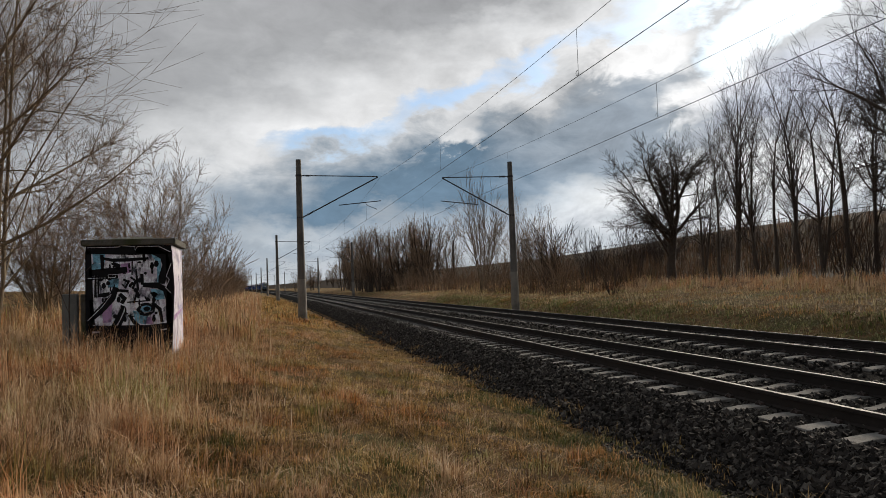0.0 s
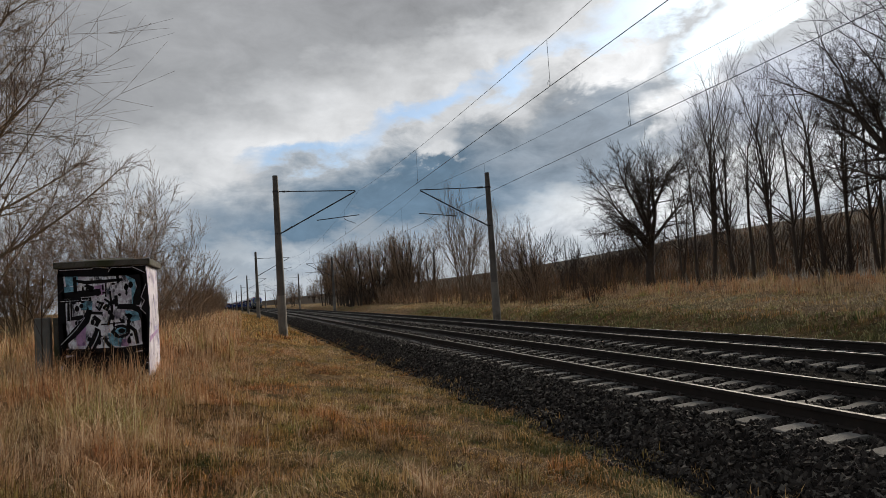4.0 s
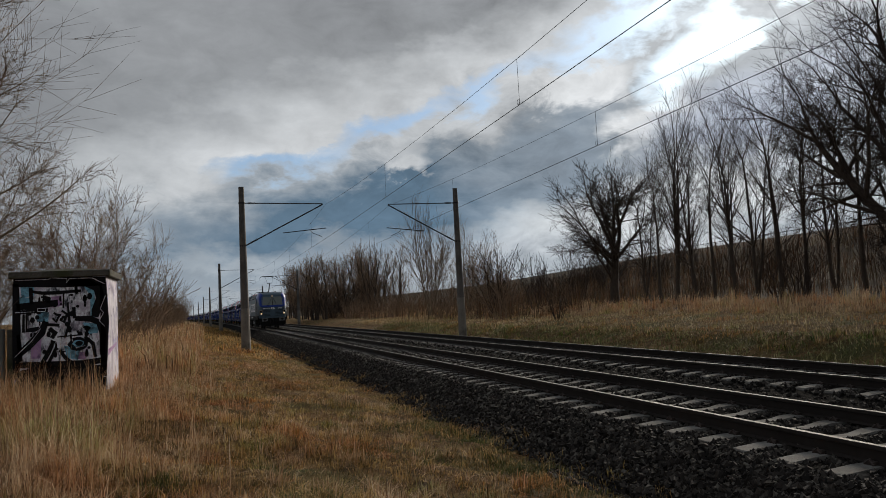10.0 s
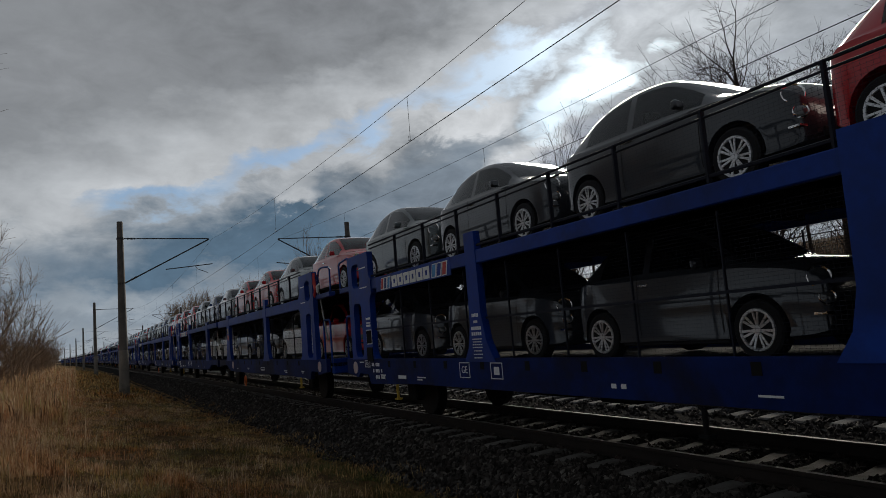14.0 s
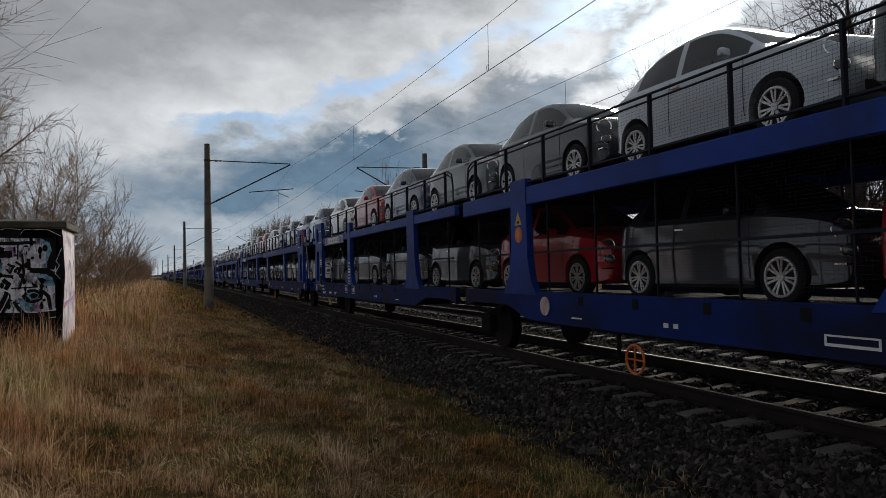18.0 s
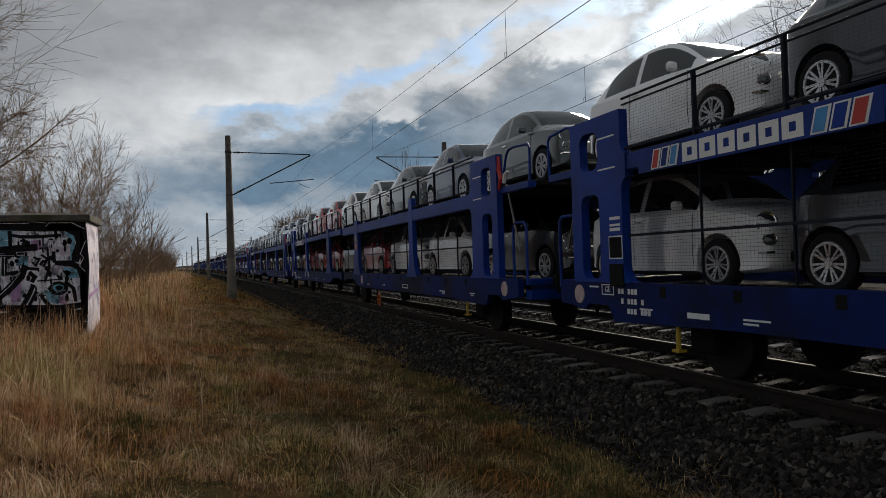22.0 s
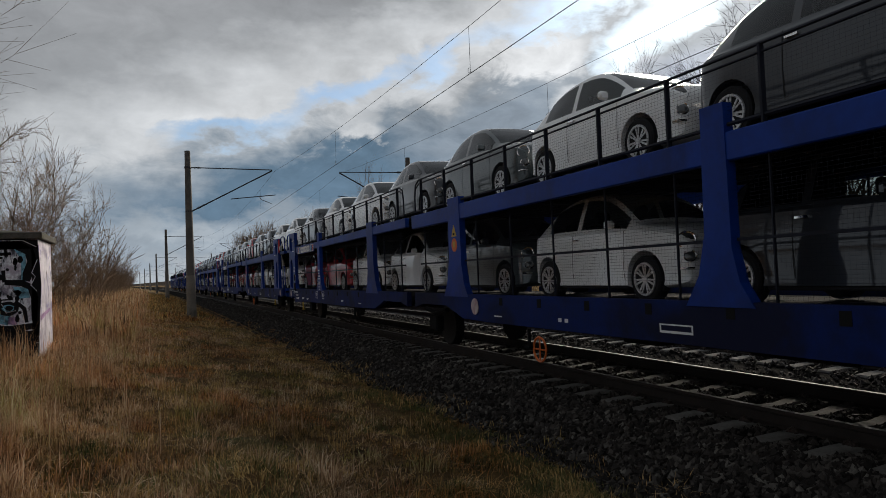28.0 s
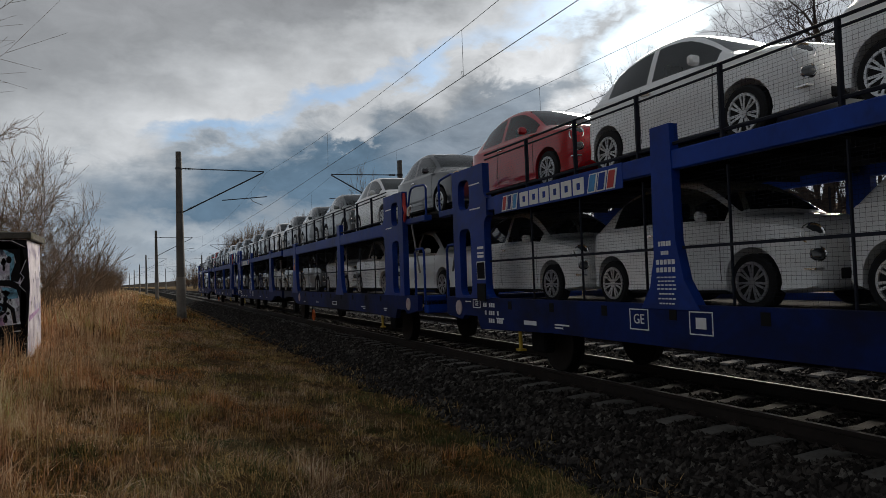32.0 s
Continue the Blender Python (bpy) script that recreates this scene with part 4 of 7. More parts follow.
def build_trees():
    oak = tree_proto("oak_tree", "large bare dark tree with heavy spreading limbs", "tree", M_BARK, M_TWIG, 11, oak_stems(0.94), (5, 4, 4, 3), (0.56, 0.64, 0.72, 0.8), (0.5, 1.25), 0.0, 0.13, 0.0058, taper=0.45)
    dome = tree_proto("round_crowned_tree", "dark bare tree with a dense round crown", "tree", M_BARK, M_TWIG, 13, [((0, 0, -0.2), (0.05, 0, 1), 4.6, 0.34)] + [((0, 0, 2.4 + 0.26 * k), (math.cos(2.4 * k), math.sin(2.4 * k), 0.5 + 0.22 * k), 3.1, 0.14) for k in range(9)], (5, 4, 4, 3), (0.58, 0.6, 0.70, 0.75), (0.4, 1.1), 0.02, 0.14, 0.0075, taper=0.45)
    slim = [tree_proto("slender_tree", "tall slender bare tree in a lineside row", "tree", M_BARK, M_TWIG, s, [((0, 0, -0.2), (rl * 0.08, 0.05, 1), 8.6, 0.125)] + ([((0.1, 0.1, -0.2), (-rl * 0.10, -0.08, 1), 8.0, 0.10)] if s != 37 else []), (10, 5, 4), (0.36, 0.58, 0.75), (0.35, 0.9), 0.05, 0.09, 0.006, first=0.32, taper=0.36) for s, rl in ((31, 1), (37, -1), (41, -1))]
    far = tree_proto("slender_tree", "tall bare brown tree in a distant wood", "tree", M_BARK, M_TWIGRED, 43, fan_stems(43, 3, 7.0, 0.13, 0.22), (8, 4, 3), (0.42, 0.55, 0.75), (0.3, 0.9), 0.06, 0.08, 0.014, first=0.15)
    poplar = tree_proto("upright_tree", "slim upright bare tree with several stems", "tree", M_BARKPALE, M_TWIGRED, 47, fan_stems(47, 9, 7.6, 0.075, 0.36), (8, 4, 3), (0.40, 0.55, 0.75), (0.25, 0.7), 0.06, 0.05, 0.009, first=0.25)
    fan = tree_proto("fan_shaped_tree", "bare multi-stemmed tree with upright brown twigs", "tree", M_BARKPALE, M_TWIGRED, 53, fan_stems(53, 16, 4.7, 0.055, 0.85), (9, 6, 5), (0.42, 0.58, 0.72), (0.3, 1.05), 0.025, 0.06, 0.006, first=0.12, taper=0.4)
    side = [((0, 0, 1.9 + 0.32 * k), (math.cos(-0.6 + 2.4 * k), math.sin(-0.6 + 2.4 * k), 0.5 + 0.04 * k), 3.2 - 0.06 * k, 0.05) for k in range(14)]
    willow = tree_proto("willow_tree", "large bare willow with upright pale stems and long arching side limbs", "tree", M_BARKPALE, M_TWIGRED, 59, fan_stems(59, 6, 8.8, 0.085, 0.16) + side, (9, 6, 5), (0.42, 0.58, 0.72), (0.35, 1.05), 0.03, 0.06, 0.0046, first=0.1, droop=0.05, taper=0.4)
    bush = [tree_proto("bare_shrub", "tangled bare brown shrub", "shrub", M_TWIGRED, M_TWIGRED, s, fan_stems(s, 11, 1.7, 0.022, 0.8, 0.15), (3, 3), (0.55, 0.62), (0.3, 0.9), 0.05, 0.11, 0.007, first=0.15) for s in (61, 67)]
    dark = tree_proto("bare_shrub", "dark bare shrub beside the line", "shrub", M_TWIG, M_TWIG, 71, fan_stems(71, 10, 1.7, 0.026, 0.7, 0.15), (3, 3), (0.55, 0.62), (0.3, 0.85), 0.06, 0.11, 0.007, first=0.15)
    rng = random.Random(9)
    plant(oak, [(29, 22.8, 1.12, 0), (30.8, 15.4, 1.1, 120), (34, 7.0, 1.1, 220)], "tall trees beyond the tracks")
    plant(dome, [(28.2, 45.5, 1.1, 70)], "tall trees beyond the tracks")
    spots = [[], [], []]
    for i in range(26):
        y = 14 + 29.5 * ((i * 0.618) % 1.0)
        x, k = 28.3 + 9 * ((i * 0.377) % 1.0) ** 1.3, rng.uniform(0.82, 1.16)
        if y > 41:
            k *= 0.85
        spots[i % 3].append((x, y, k, rng.uniform(0, 360)))
    wood = []
    for i in range(32):
        wood.append((rng.uniform(17, 33), rng.uniform(118, 185), rng.uniform(1.0, 1.4), rng.uniform(0, 360)))
    for i in range(14):
        wood.append((rng.uniform(10, 30), rng.uniform(200, 360), rng.uniform(0.7, 1.1), rng.uniform(0, 360)))
    plant(far, wood, "wood in the distance")
    plant(poplar, [(22.5, 73, 1.05, 0), (26.0, 70, 0.75, 90), (25, 62, 0.6, 200)], "slender trees beyond the tracks")
    for sl, sp in zip(slim, spots):
        plant(sl, sp, "slender trees beyond the tracks")
    plant(fan, [(-4.6, 30.0, 0.97, 0), (-9.0, 33.0, 0.9, 100)], "trees behind the hut")
    plant(willow, [(-6.9, 20.0, 1.08, 30), (-11.5, 25, 1.0, 200)], "trees behind the hut")
    b0, b1 = [], []
    for i in range(34):
        y = 34 + i * 4.6 + rng.uniform(-1, 1)
        (b0 if i % 2 else b1).append((cx(y) - D - 3.9 + rng.uniform(-0.9, 0.7) - 0.006 * y, y, rng.uniform(1.3, 2.1), rng.uniform(0, 360)))
    for i in range(6):
        (b0 if i % 2 else b1).append((-8 - rng.random() * 6, 30 + i * 6, rng.uniform(0.8, 1.2), rng.uniform(0, 360)))
    for i in range(26):
        y = 48 + i * 4.0
        (b0 if i % 2 else b1).append((cx(y) - D + rng.uniform(20, 27), y + rng.uniform(-2, 2), rng.uniform(1.0, 1.8), rng.uniform(0, 360)))
    plant(bush[0], b0, "shrubs along the line"), plant(bush[1], b1, "shrubs along the line")
    d = [(20.0, 38.8, 1.0, 0)]
    for i in range(58):
        x, y = rng.uniform(29.5, 46), rng.uniform(10, 80)
        if math.hypot(x - 29, y - 22.8) > 4.5:
            d.append((x, y, rng.uniform(0.8, 1.6), rng.uniform(0, 360)))
    d += [(26.0, 54.0, 1.9, 10), (24.0, 57.5, 2.2, 130), (27.6, 50.5, 2.0, 250), (25.4, 61.0, 2.4, 300)]
    for i in range(12):
        d.append((rng.uniform(18, 30), rng.uniform(115, 180), rng.uniform(1.5, 2.2), rng.uniform(0, 360)))
    plant(dark, d, "undergrowth below the trees")


build_trees()


def build_crest_rail():
    cr = thing("crest_rail", "thin dark rail along the crest of the far bank", "guard rail")
    ys = axis_steps([(-40, 150, 8)])
    part("rail", Shape().tube([(cx(y) - D + 59.5, y, ground_z(cx(y) - D + 59.5, y) + 0.5) for y in ys], 0.045, 4), M_ARM, cr)
    for y in ys:
        x = cx(y) - D + 59.5
        part("post", Shape().box(x - 0.06, x + 0.06, y - 0.06, y + 0.06, ground_z(x, y) - 0.3, ground_z(x, y) + 0.5), M_ARM, cr)


build_crest_rail()

# ---------------- grass ----------------


def blades(name, count, pick, height, width, mat, seed, label, droop=0.45, tuft=1, spread=0.06):
    """Many single blades, each a bent tapering strip, as one object."""
    rng = np.random.default_rng(seed)
    cores = np.array([pick(rng) for _ in range(count // tuft)])
    count = len(cores) * tuft
    xy = np.repeat(cores, tuft, axis=0)
    off = rng.normal(0, spread, (count, 2)) if tuft > 1 else np.zeros((count, 2))
    xy = xy + off
    z = np.array([ground_z(x, y) for x, y in xy]) - 0.02
    tall = np.array([0.85 + 0.9 * noise.noise((x * 0.9, y * 0.7, 3.0)) + 0.6 * noise.noise((x * 3.1, y * 2.6, 7.0)) for x, y in xy])
    if height > 0.25:                             # trodden lower on the near slope
        tall = tall * np.clip(0.40 + (xy[:, 1] - 3.0) * 0.11, 0.4, 1.0)
    size = np.repeat(rng.uniform(0.4, 1.5, len(cores)), tuft)
    h = height * rng.uniform(0.45, 1.2, count) * np.clip(tall, 0.4, 1.5) * size
    a = rng.uniform(0, 2 * np.pi, count)
    lean = rng.normal(0, droop, count)
    wind = np.array([noise.noise((x * 0.7, y * 0.7, 12.0)) for x, y in xy]) * 5.0   # neighbours are laid over the same way
    a = np.where(rng.random(count) < 0.55, wind + rng.normal(0, 0.5, count), a)
    if tuft > 1:                                  # blades of a tuft fall outwards
        a = np.where(rng.random(count) < 0.45, wind + rng.normal(0, 0.5, count), np.arctan2(off[:, 1], off[:, 0]) + rng.normal(0, 0.5, count))
        lean = np.abs(lean)
    w = width * rng.uniform(0.6, 1.4, count)
    dx, dy = np.cos(a), np.sin(a)
    sx, sy = -dy, dx
    p = np.zeros((count, 5, 3))
    for i, (t, k, ww) in enumerate(((0, 0, 1), (0, 0, -1), (0.55, 0.22, 0.75), (0.55, 0.22, -0.75), (1.0, 1.0, 0))):
        p[:, i, 0] = xy[:, 0] + dx * lean * h * k + sx * w * ww * 0.5
        p[:, i, 1] = xy[:, 1] + dy * lean * h * k + sy * w * ww * 0.5
        p[:, i, 2] = z + h * t * (1 - 0.25 * np.abs(lean) * t)
    base = 5 * np.arange(count)[:, None]
    quads = np.concatenate([base + 0, base + 1, base + 3, base + 2], 1).tolist()
    tris = np.concatenate([base + 2, base + 3, base + 4], 1).tolist()
    me = bpy.data.meshes.new(name)
    me.from_pydata(p.reshape(-1, 3).tolist(), [], quads + tris)
    me.materials.append(mat)
    tagged(new(name, me), label, "grass", kind="stuff")


def pick_tall(rng):
    while True:
        y = 3.2 + 40 * rng.random() ** 1.6
        u = -0.7 - 7.5 * rng.random() ** 1.1 + 0.45 * rng.normal()
        if noise.noise((u * 2.3, y * 1.6, 2.0)) + 0.5 * noise.noise((u * 6, y * 5, 9.0)) > rng.uniform(-0.55, 0.35):
            return u + cx(y) - D, y


def pick_tall_far(rng):
    y = 20 + 110 * rng.random() ** 1.4
    return rng.uniform(-7, -0.3) + cx(y) - D, y


def pick_short(rng):
    y = 3.4 + 34 * rng.random() ** 1.8
    u = 4.55 - 6.0 * rng.random() ** 0.9
    return u + cx(y) - D, y


def pick_verge(rng):
    y = 35 + 100 * rng.random() ** 1.3
    return rng.uniform(-1.2, 3.6) + cx(y) - D, y


def pick_meadow(rng):
    y = 4 + 64 * rng.random()
    return rng.uniform(13.6, 17.4) + cx(y) - D, y


def pick_straw(rng):
    y = 6 + 80 * rng.random() ** 1.2
    return rng.uniform(16.4, 25.5) + cx(y) - D, y


def pick_reeds(rng):
    y = 12 + 130 * rng.random() ** 1.2
    return 22.5 + 6.5 * rng.random() ** 0.7 + cx(y) - D, y


def pick_tuft(rng):
    while True:
        y = 3.4 + 40 * rng.random() ** 1.7
        u = 3.6 - 5.4 * rng.random()
        if noise.noise((u * 1.7, y * 1.3, 5.0)) + 0.12 * (1.5 - u) > rng.uniform(-0.25, 0.5):
            return u + cx(y) - D + 0.05 * rng.normal(), y


blades("tussock_grass", 60000, pick_tuft, 0.19, 0.008, M_TALL, 11, "tawny tussocks on the slope", 1.0, 30, 0.06)
def pick_pale(rng):
    y = 2.9 + 2.0 * rng.random()
    return rng.uniform(-4.2, -1.3) + 0.35 * (y - 3.0), y


M_PALE = blade_material("pale_straw", [(0.0, (0.16, 0.10, 0.05)), (0.4, (0.50, 0.36, 0.21)), (1.0, (0.86, 0.72, 0.52))])
blades("pale_straw_grass", 9000, pick_pale, 0.62, 0.007, M_PALE, 51, "clump of bleached straw-pale grass stalks", 0.7, 14, 0.07)
blades("tall_dry_grass", 110000, pick_tall, 0.46, 0.0072, M_TALL, 1, "tall tawny dry grass beside the hut", 0.8, 16, 0.07)
blades("tall_dry_grass", 22000, pick_tall_far, 0.65, 0.03, M_TALL, 2, "tall tawny dry grass along the hedge", 0.3)
def pick_green(rng):
    while True:
        y = 3.0 + 13 * rng.random() ** 1.4
        u = 4.3 - 4.6 * rng.random()
        if noise.noise((u * 1.1, y * 0.8, 15.0)) + 0.25 * (u - 2.0) - 0.05 * (y - 6) > rng.uniform(-0.2, 0.5):
            return u + cx(y) - D, y


def pick_green_near(rng):
    while True:
        y = 2.8 + 5.5 * rng.random() ** 1.2
        u = rng.uniform(-4.5, 1.6)
        if noise.noise((u * 1.4, y * 1.1, 33.0)) - 0.10 * (y - 4.5) > rng.uniform(-0.3, 0.4):
            return u + cx(y) - D, y


def pick_brush(rng):
    while True:
        y = 4 + 85 * rng.random() ** 1.2
        u = 30.5 + 27.5 * rng.random()
        if noise.noise((u * 0.22, y * 0.16, 25.0)) > rng.uniform(-0.6, 0.25):
            return u + cx(y) - D, y


def pick_thicket(rng):
    while True:
        y = 44 + 90 * rng.random() ** 1.2
        u = rng.uniform(19.5, 33)
        if noise.noise((u * 0.3, y * 0.12, 41.0)) + 0.03 * (u - 22) > rng.uniform(-0.45, 0.3):
            return u + cx(y) - D, y


blades("brush_thicket", 7500, pick_thicket, 2.3, 0.026, M_BRUSH, 33, "brown bare thicket of thin stems beside the line", 0.34)
blades("brush_thicket", 22000, pick_brush, 1.6, 0.03, M_BRUSH, 31, "dark bare brush covering the bank below the trees", 0.4)
def pick_near(rng):
    y = rng.uniform(-7, 3.4)
    return rng.uniform(-6, 4.3) + cx(y) - D, y


blades("near_grass", 30000, pick_near, 0.22, 0.010, M_SHORT, 41, "short matted winter grass, brown and green", 0.9, 14, 0.05)
blades("seed_stalks", 5000, pick_tall, 0.80, 0.007, M_TALL, 21, "thin dry grass stalks with pale seed heads", 0.5)
blades("green_tufts", 45000, pick_green, 0.10, 0.007, M_TUFT, 22, "short green grass tufts at the foot of the slope", 0.9, 14, 0.04)
blades("green_tufts", 36000, pick_green_near, 0.11, 0.007, M_TUFT, 23, "short green grass tufts among the dry grass", 0.9, 14, 0.045)
blades("short_grass", 130000, pick_short, 0.125, 0.0085, M_SHORT, 3, "short matted winter grass, brown and green", 1.1, 12, 0.05)
blades("short_grass", 14000, pick_verge, 0.22, 0.05, M_SHORT, 4, "short yellowed grass along the verge", 0.7)
blades("meadow_grass", 20000, pick_meadow, 0.20, 0.03, M_GREEN, 5, "green grassy slope beyond the tracks", 0.8)
blades("straw_grass", 36000, pick_straw, 0.17, 0.03, M_STRAW, 8, "straw-coloured meadow beyond the tracks", 0.6)
blades("reed_grass", 40000, pick_reeds, 0.56, 0.022, M_REED, 6, "tall tawny reeds below the trees", 0.3, 12, 0.12)


# ---------------- the train ----------------
SPEED = 27.73
WAGON_PITCH, WAGONS = 31.0, 19
LOCO_REAR_AT_13 = 10.70
M_LOCO = material("loco_grey_paint", (0.048, 0.086, 0.125), 0.45, vary=0.1, scale=1.2, second=(0.042, 0.073, 0.105), spec=0.4)
M_LOCOROOF = material("loco_roof_grey", (0.075, 0.082, 0.09), 0.6, vary=0.12, scale=1.5)
M_LOCOBLUE = material("loco_blue_paint", (0.006, 0.034, 0.25), 0.4, vary=0.08, coat=0.15, spec=0.3)
M_LOCODARK = material("loco_underframe_dark", (0.010, 0.0105, 0.0115), 0.8, vary=0.3, scale=3.0, spec=0.12)
M_BLACK = material("black_rubber", (0.012, 0.012, 0.013), 0.75, vary=0.2, spec=0.2)
M_STEEL = material("worn_steel", (0.22, 0.215, 0.21), 0.38, metal=1.0, vary=0.2)
M_LETTER = material("pale_grey_lettering", (0.72, 0.74, 0.77), 0.5, vary=0.1, scale=4)
M_WHITE = material("white_marking", (0.72, 0.73, 0.72), 0.55, vary=0.06)
M_GLASS = glass("dark_window_glass", (0.006, 0.009, 0.009), 0.05, 0.3)
# Grey-green base: reflected sky painted into the windscreen and cab door panes.
M_SCREEN = glass("windscreen_glass", (0.12, 0.145, 0.14), 0.05, 0.8)
M_PANE = clear_glass("tinted_car_glass")
M_TRIM = material("dark_car_interior", (0.018, 0.018, 0.02), 0.8, vary=0.2, spec=0.2)
M_PLATE = material("plate_pinkish_white", (0.50, 0.42, 0.42), 0.6, vary=0.2, scale=9, second=(0.40, 0.22, 0.24))
M_TREAD = material("wheel_rim_dark", (0.022, 0.019, 0.018), 0.7, vary=0.3, spec=0.15)
M_LENS = material("lamp_cover_grey", (0.15, 0.15, 0.15), 0.35, vary=0.1, coat=0.6)
M_BUFFER = material("buffer_plate_grey", (0.09, 0.095, 0.10), 0.6, vary=0.25, scale=8)
M_LAMP = material("lit_headlamp", (0.9, 0.85, 0.7), 0.2, emit=((1.0, 0.66, 0.36), 0.9))
M_CHROME = material("chrome", (0.75, 0.75, 0.75), 0.12, metal=1.0, vary=0.03)
M_YELLOW = material("yellow_sign", (0.48, 0.32, 0.03), 0.5, vary=0.06)
M_ORANGE = material("orange_sign", (0.60, 0.13, 0.02), 0.5, vary=0.06)
M_RED = material("red_fitting", (0.45, 0.03, 0.025), 0.5, vary=0.1)
M_WAGON = material("wagon_blue_paint", (0.004, 0.036, 0.255), 0.5, vary=0.3, scale=1.3, second=(0.005, 0.024, 0.150), objrand=0.12, spec=0.22)
# Wagon blue at half strength: the sill's shade in its colour, plus grime.
M_SILL = material("shaded_grimy_blue", (0.005, 0.018, 0.115), 0.65, vary=0.4, scale=1.1, second=(0.009, 0.012, 0.040), objrand=0.15, spec=0.12)
M_DECK = material("deck_steel", (0.016, 0.016, 0.018), 0.92, vary=0.4, scale=3, spec=0.04)
M_MESH = material("wire_mesh_dark", (0.012, 0.014, 0.024), 0.7, spec=0.2)
M_LOGO1 = material("sign_blue", (0.05, 0.25, 0.55), 0.5)
M_GRAF = material("graffiti_pale_blue", (0.38, 0.50, 0.72), 0.6, vary=0.1)


def wheelset(parent, y, r=0.46, gauge=0.75):
    for sx in (-1, 1):
        s = Shape().tube([(sx * (gauge - 0.07), y, r), (sx * (gauge + 0.065), y, r)], r, 28)
        s.tube([(sx * (gauge - 0.10), y, r), (sx * (gauge - 0.07), y, r)], r + 0.03, 28)
        w = part("wheel", s, M_LOCODARK, parent, smooth=35)
        if sx < 0:
            part("tread", Shape().tube([(sx * (gauge + 0.06), y, r), (sx * (gauge + 0.07), y, r)], [r * 0.99, r * 0.95], 28), M_TREAD, w, "worn steel rim")


def buffers(parent, y, out, z=1.06, face=False):
    for sx in (-1, 1):
        s = Shape().tube([(sx * 0.875, y, z), (sx * 0.875, y + out * 0.42, z)], 0.11, 14)
        s.tube([(sx * 0.875, y + out * 0.42, z), (sx * 0.875, y + out * 0.50, z)], [0.12, 0.12], 14)
        s.box(sx * 0.875 - 0.30, sx * 0.875 + 0.30, min(y + out * 0.50, y + out * 0.58), max(y + out * 0.50, y + out * 0.58), z - 0.19, z + 0.19, 0.05)
        bf = part("buffer", s, M_LOCODARK, parent, "dark steel buffer with a rectangular plate", 35)
        if face:
            ya, yb = y + out * 0.581, y + out * 0.584
            part("buffer_face", Shape().box(sx * 0.875 - 0.29, sx * 0.875 + 0.29, min(ya, yb), max(ya, yb), z - 0.18, z + 0.18), M_BUFFER, bf, "worn grey buffer plate")
            g0 = [(sx * 0.875 + 0.17 * math.cos(a) * (1 + 0.2 * math.cos(4 * a)), z + 0.10 * math.sin(a) * (1 + 0.2 * math.cos(4 * a))) for a in np.linspace(0, 2 * math.pi, 21)[:-1]]
            yc, yd = y + out * 0.585, y + out * 0.587
            part("grease_patch", Shape().prism(g0, "y", min(yc, yd), max(yc, yd)), M_BLACK, bf, "dark greasy patch")


def coupler(parent, y, out, z=1.0):
    s = Shape().tube([(0, y, z), (0, y + out * 0.35, z)], 0.06, 8).tube([(0, y + out * 0.33, z), (0, y + out * 0.40, z - 0.25), (0, y + out * 0.30, z - 0.5)], 0.035, 8)
    s.tube([(0.25, y, z - 0.1), (0.3, y + out * 0.25, z - 0.45), (0.35, y + out * 0.45, z - 0.25)], 0.025, 6)
    s.tube([(-0.25, y, z - 0.1), (-0.3, y + out * 0.25, z - 0.5), (-0.35, y + out * 0.45, z - 0.25)], 0.025, 6)
    part("coupling", s, M_BLACK, parent)


LOCO_LEN = 17.74


def loco_ring(y, w, z0, zs, zr, wr, lean=0.0):
    """One section of the locomotive body at y: sill, side, shoulder, roof. lean moves the upper part backwards."""
    pts = [(-w + 0.06, z0), (-w, z0 + 0.10), (-w, zs - 0.9), (-w * 0.995, zs), (-(w + wr) / 2 - 0.02, zs + (zr - zs) * 0.62), (-wr, zr), (-wr * 0.5, zr + 0.04)]
    pts = pts + [(-x, z) for x, z in reversed(pts)]
    return [(x, y + lean * max(0.0, (z - 2.15) / 1.9), z) for x, z in pts]


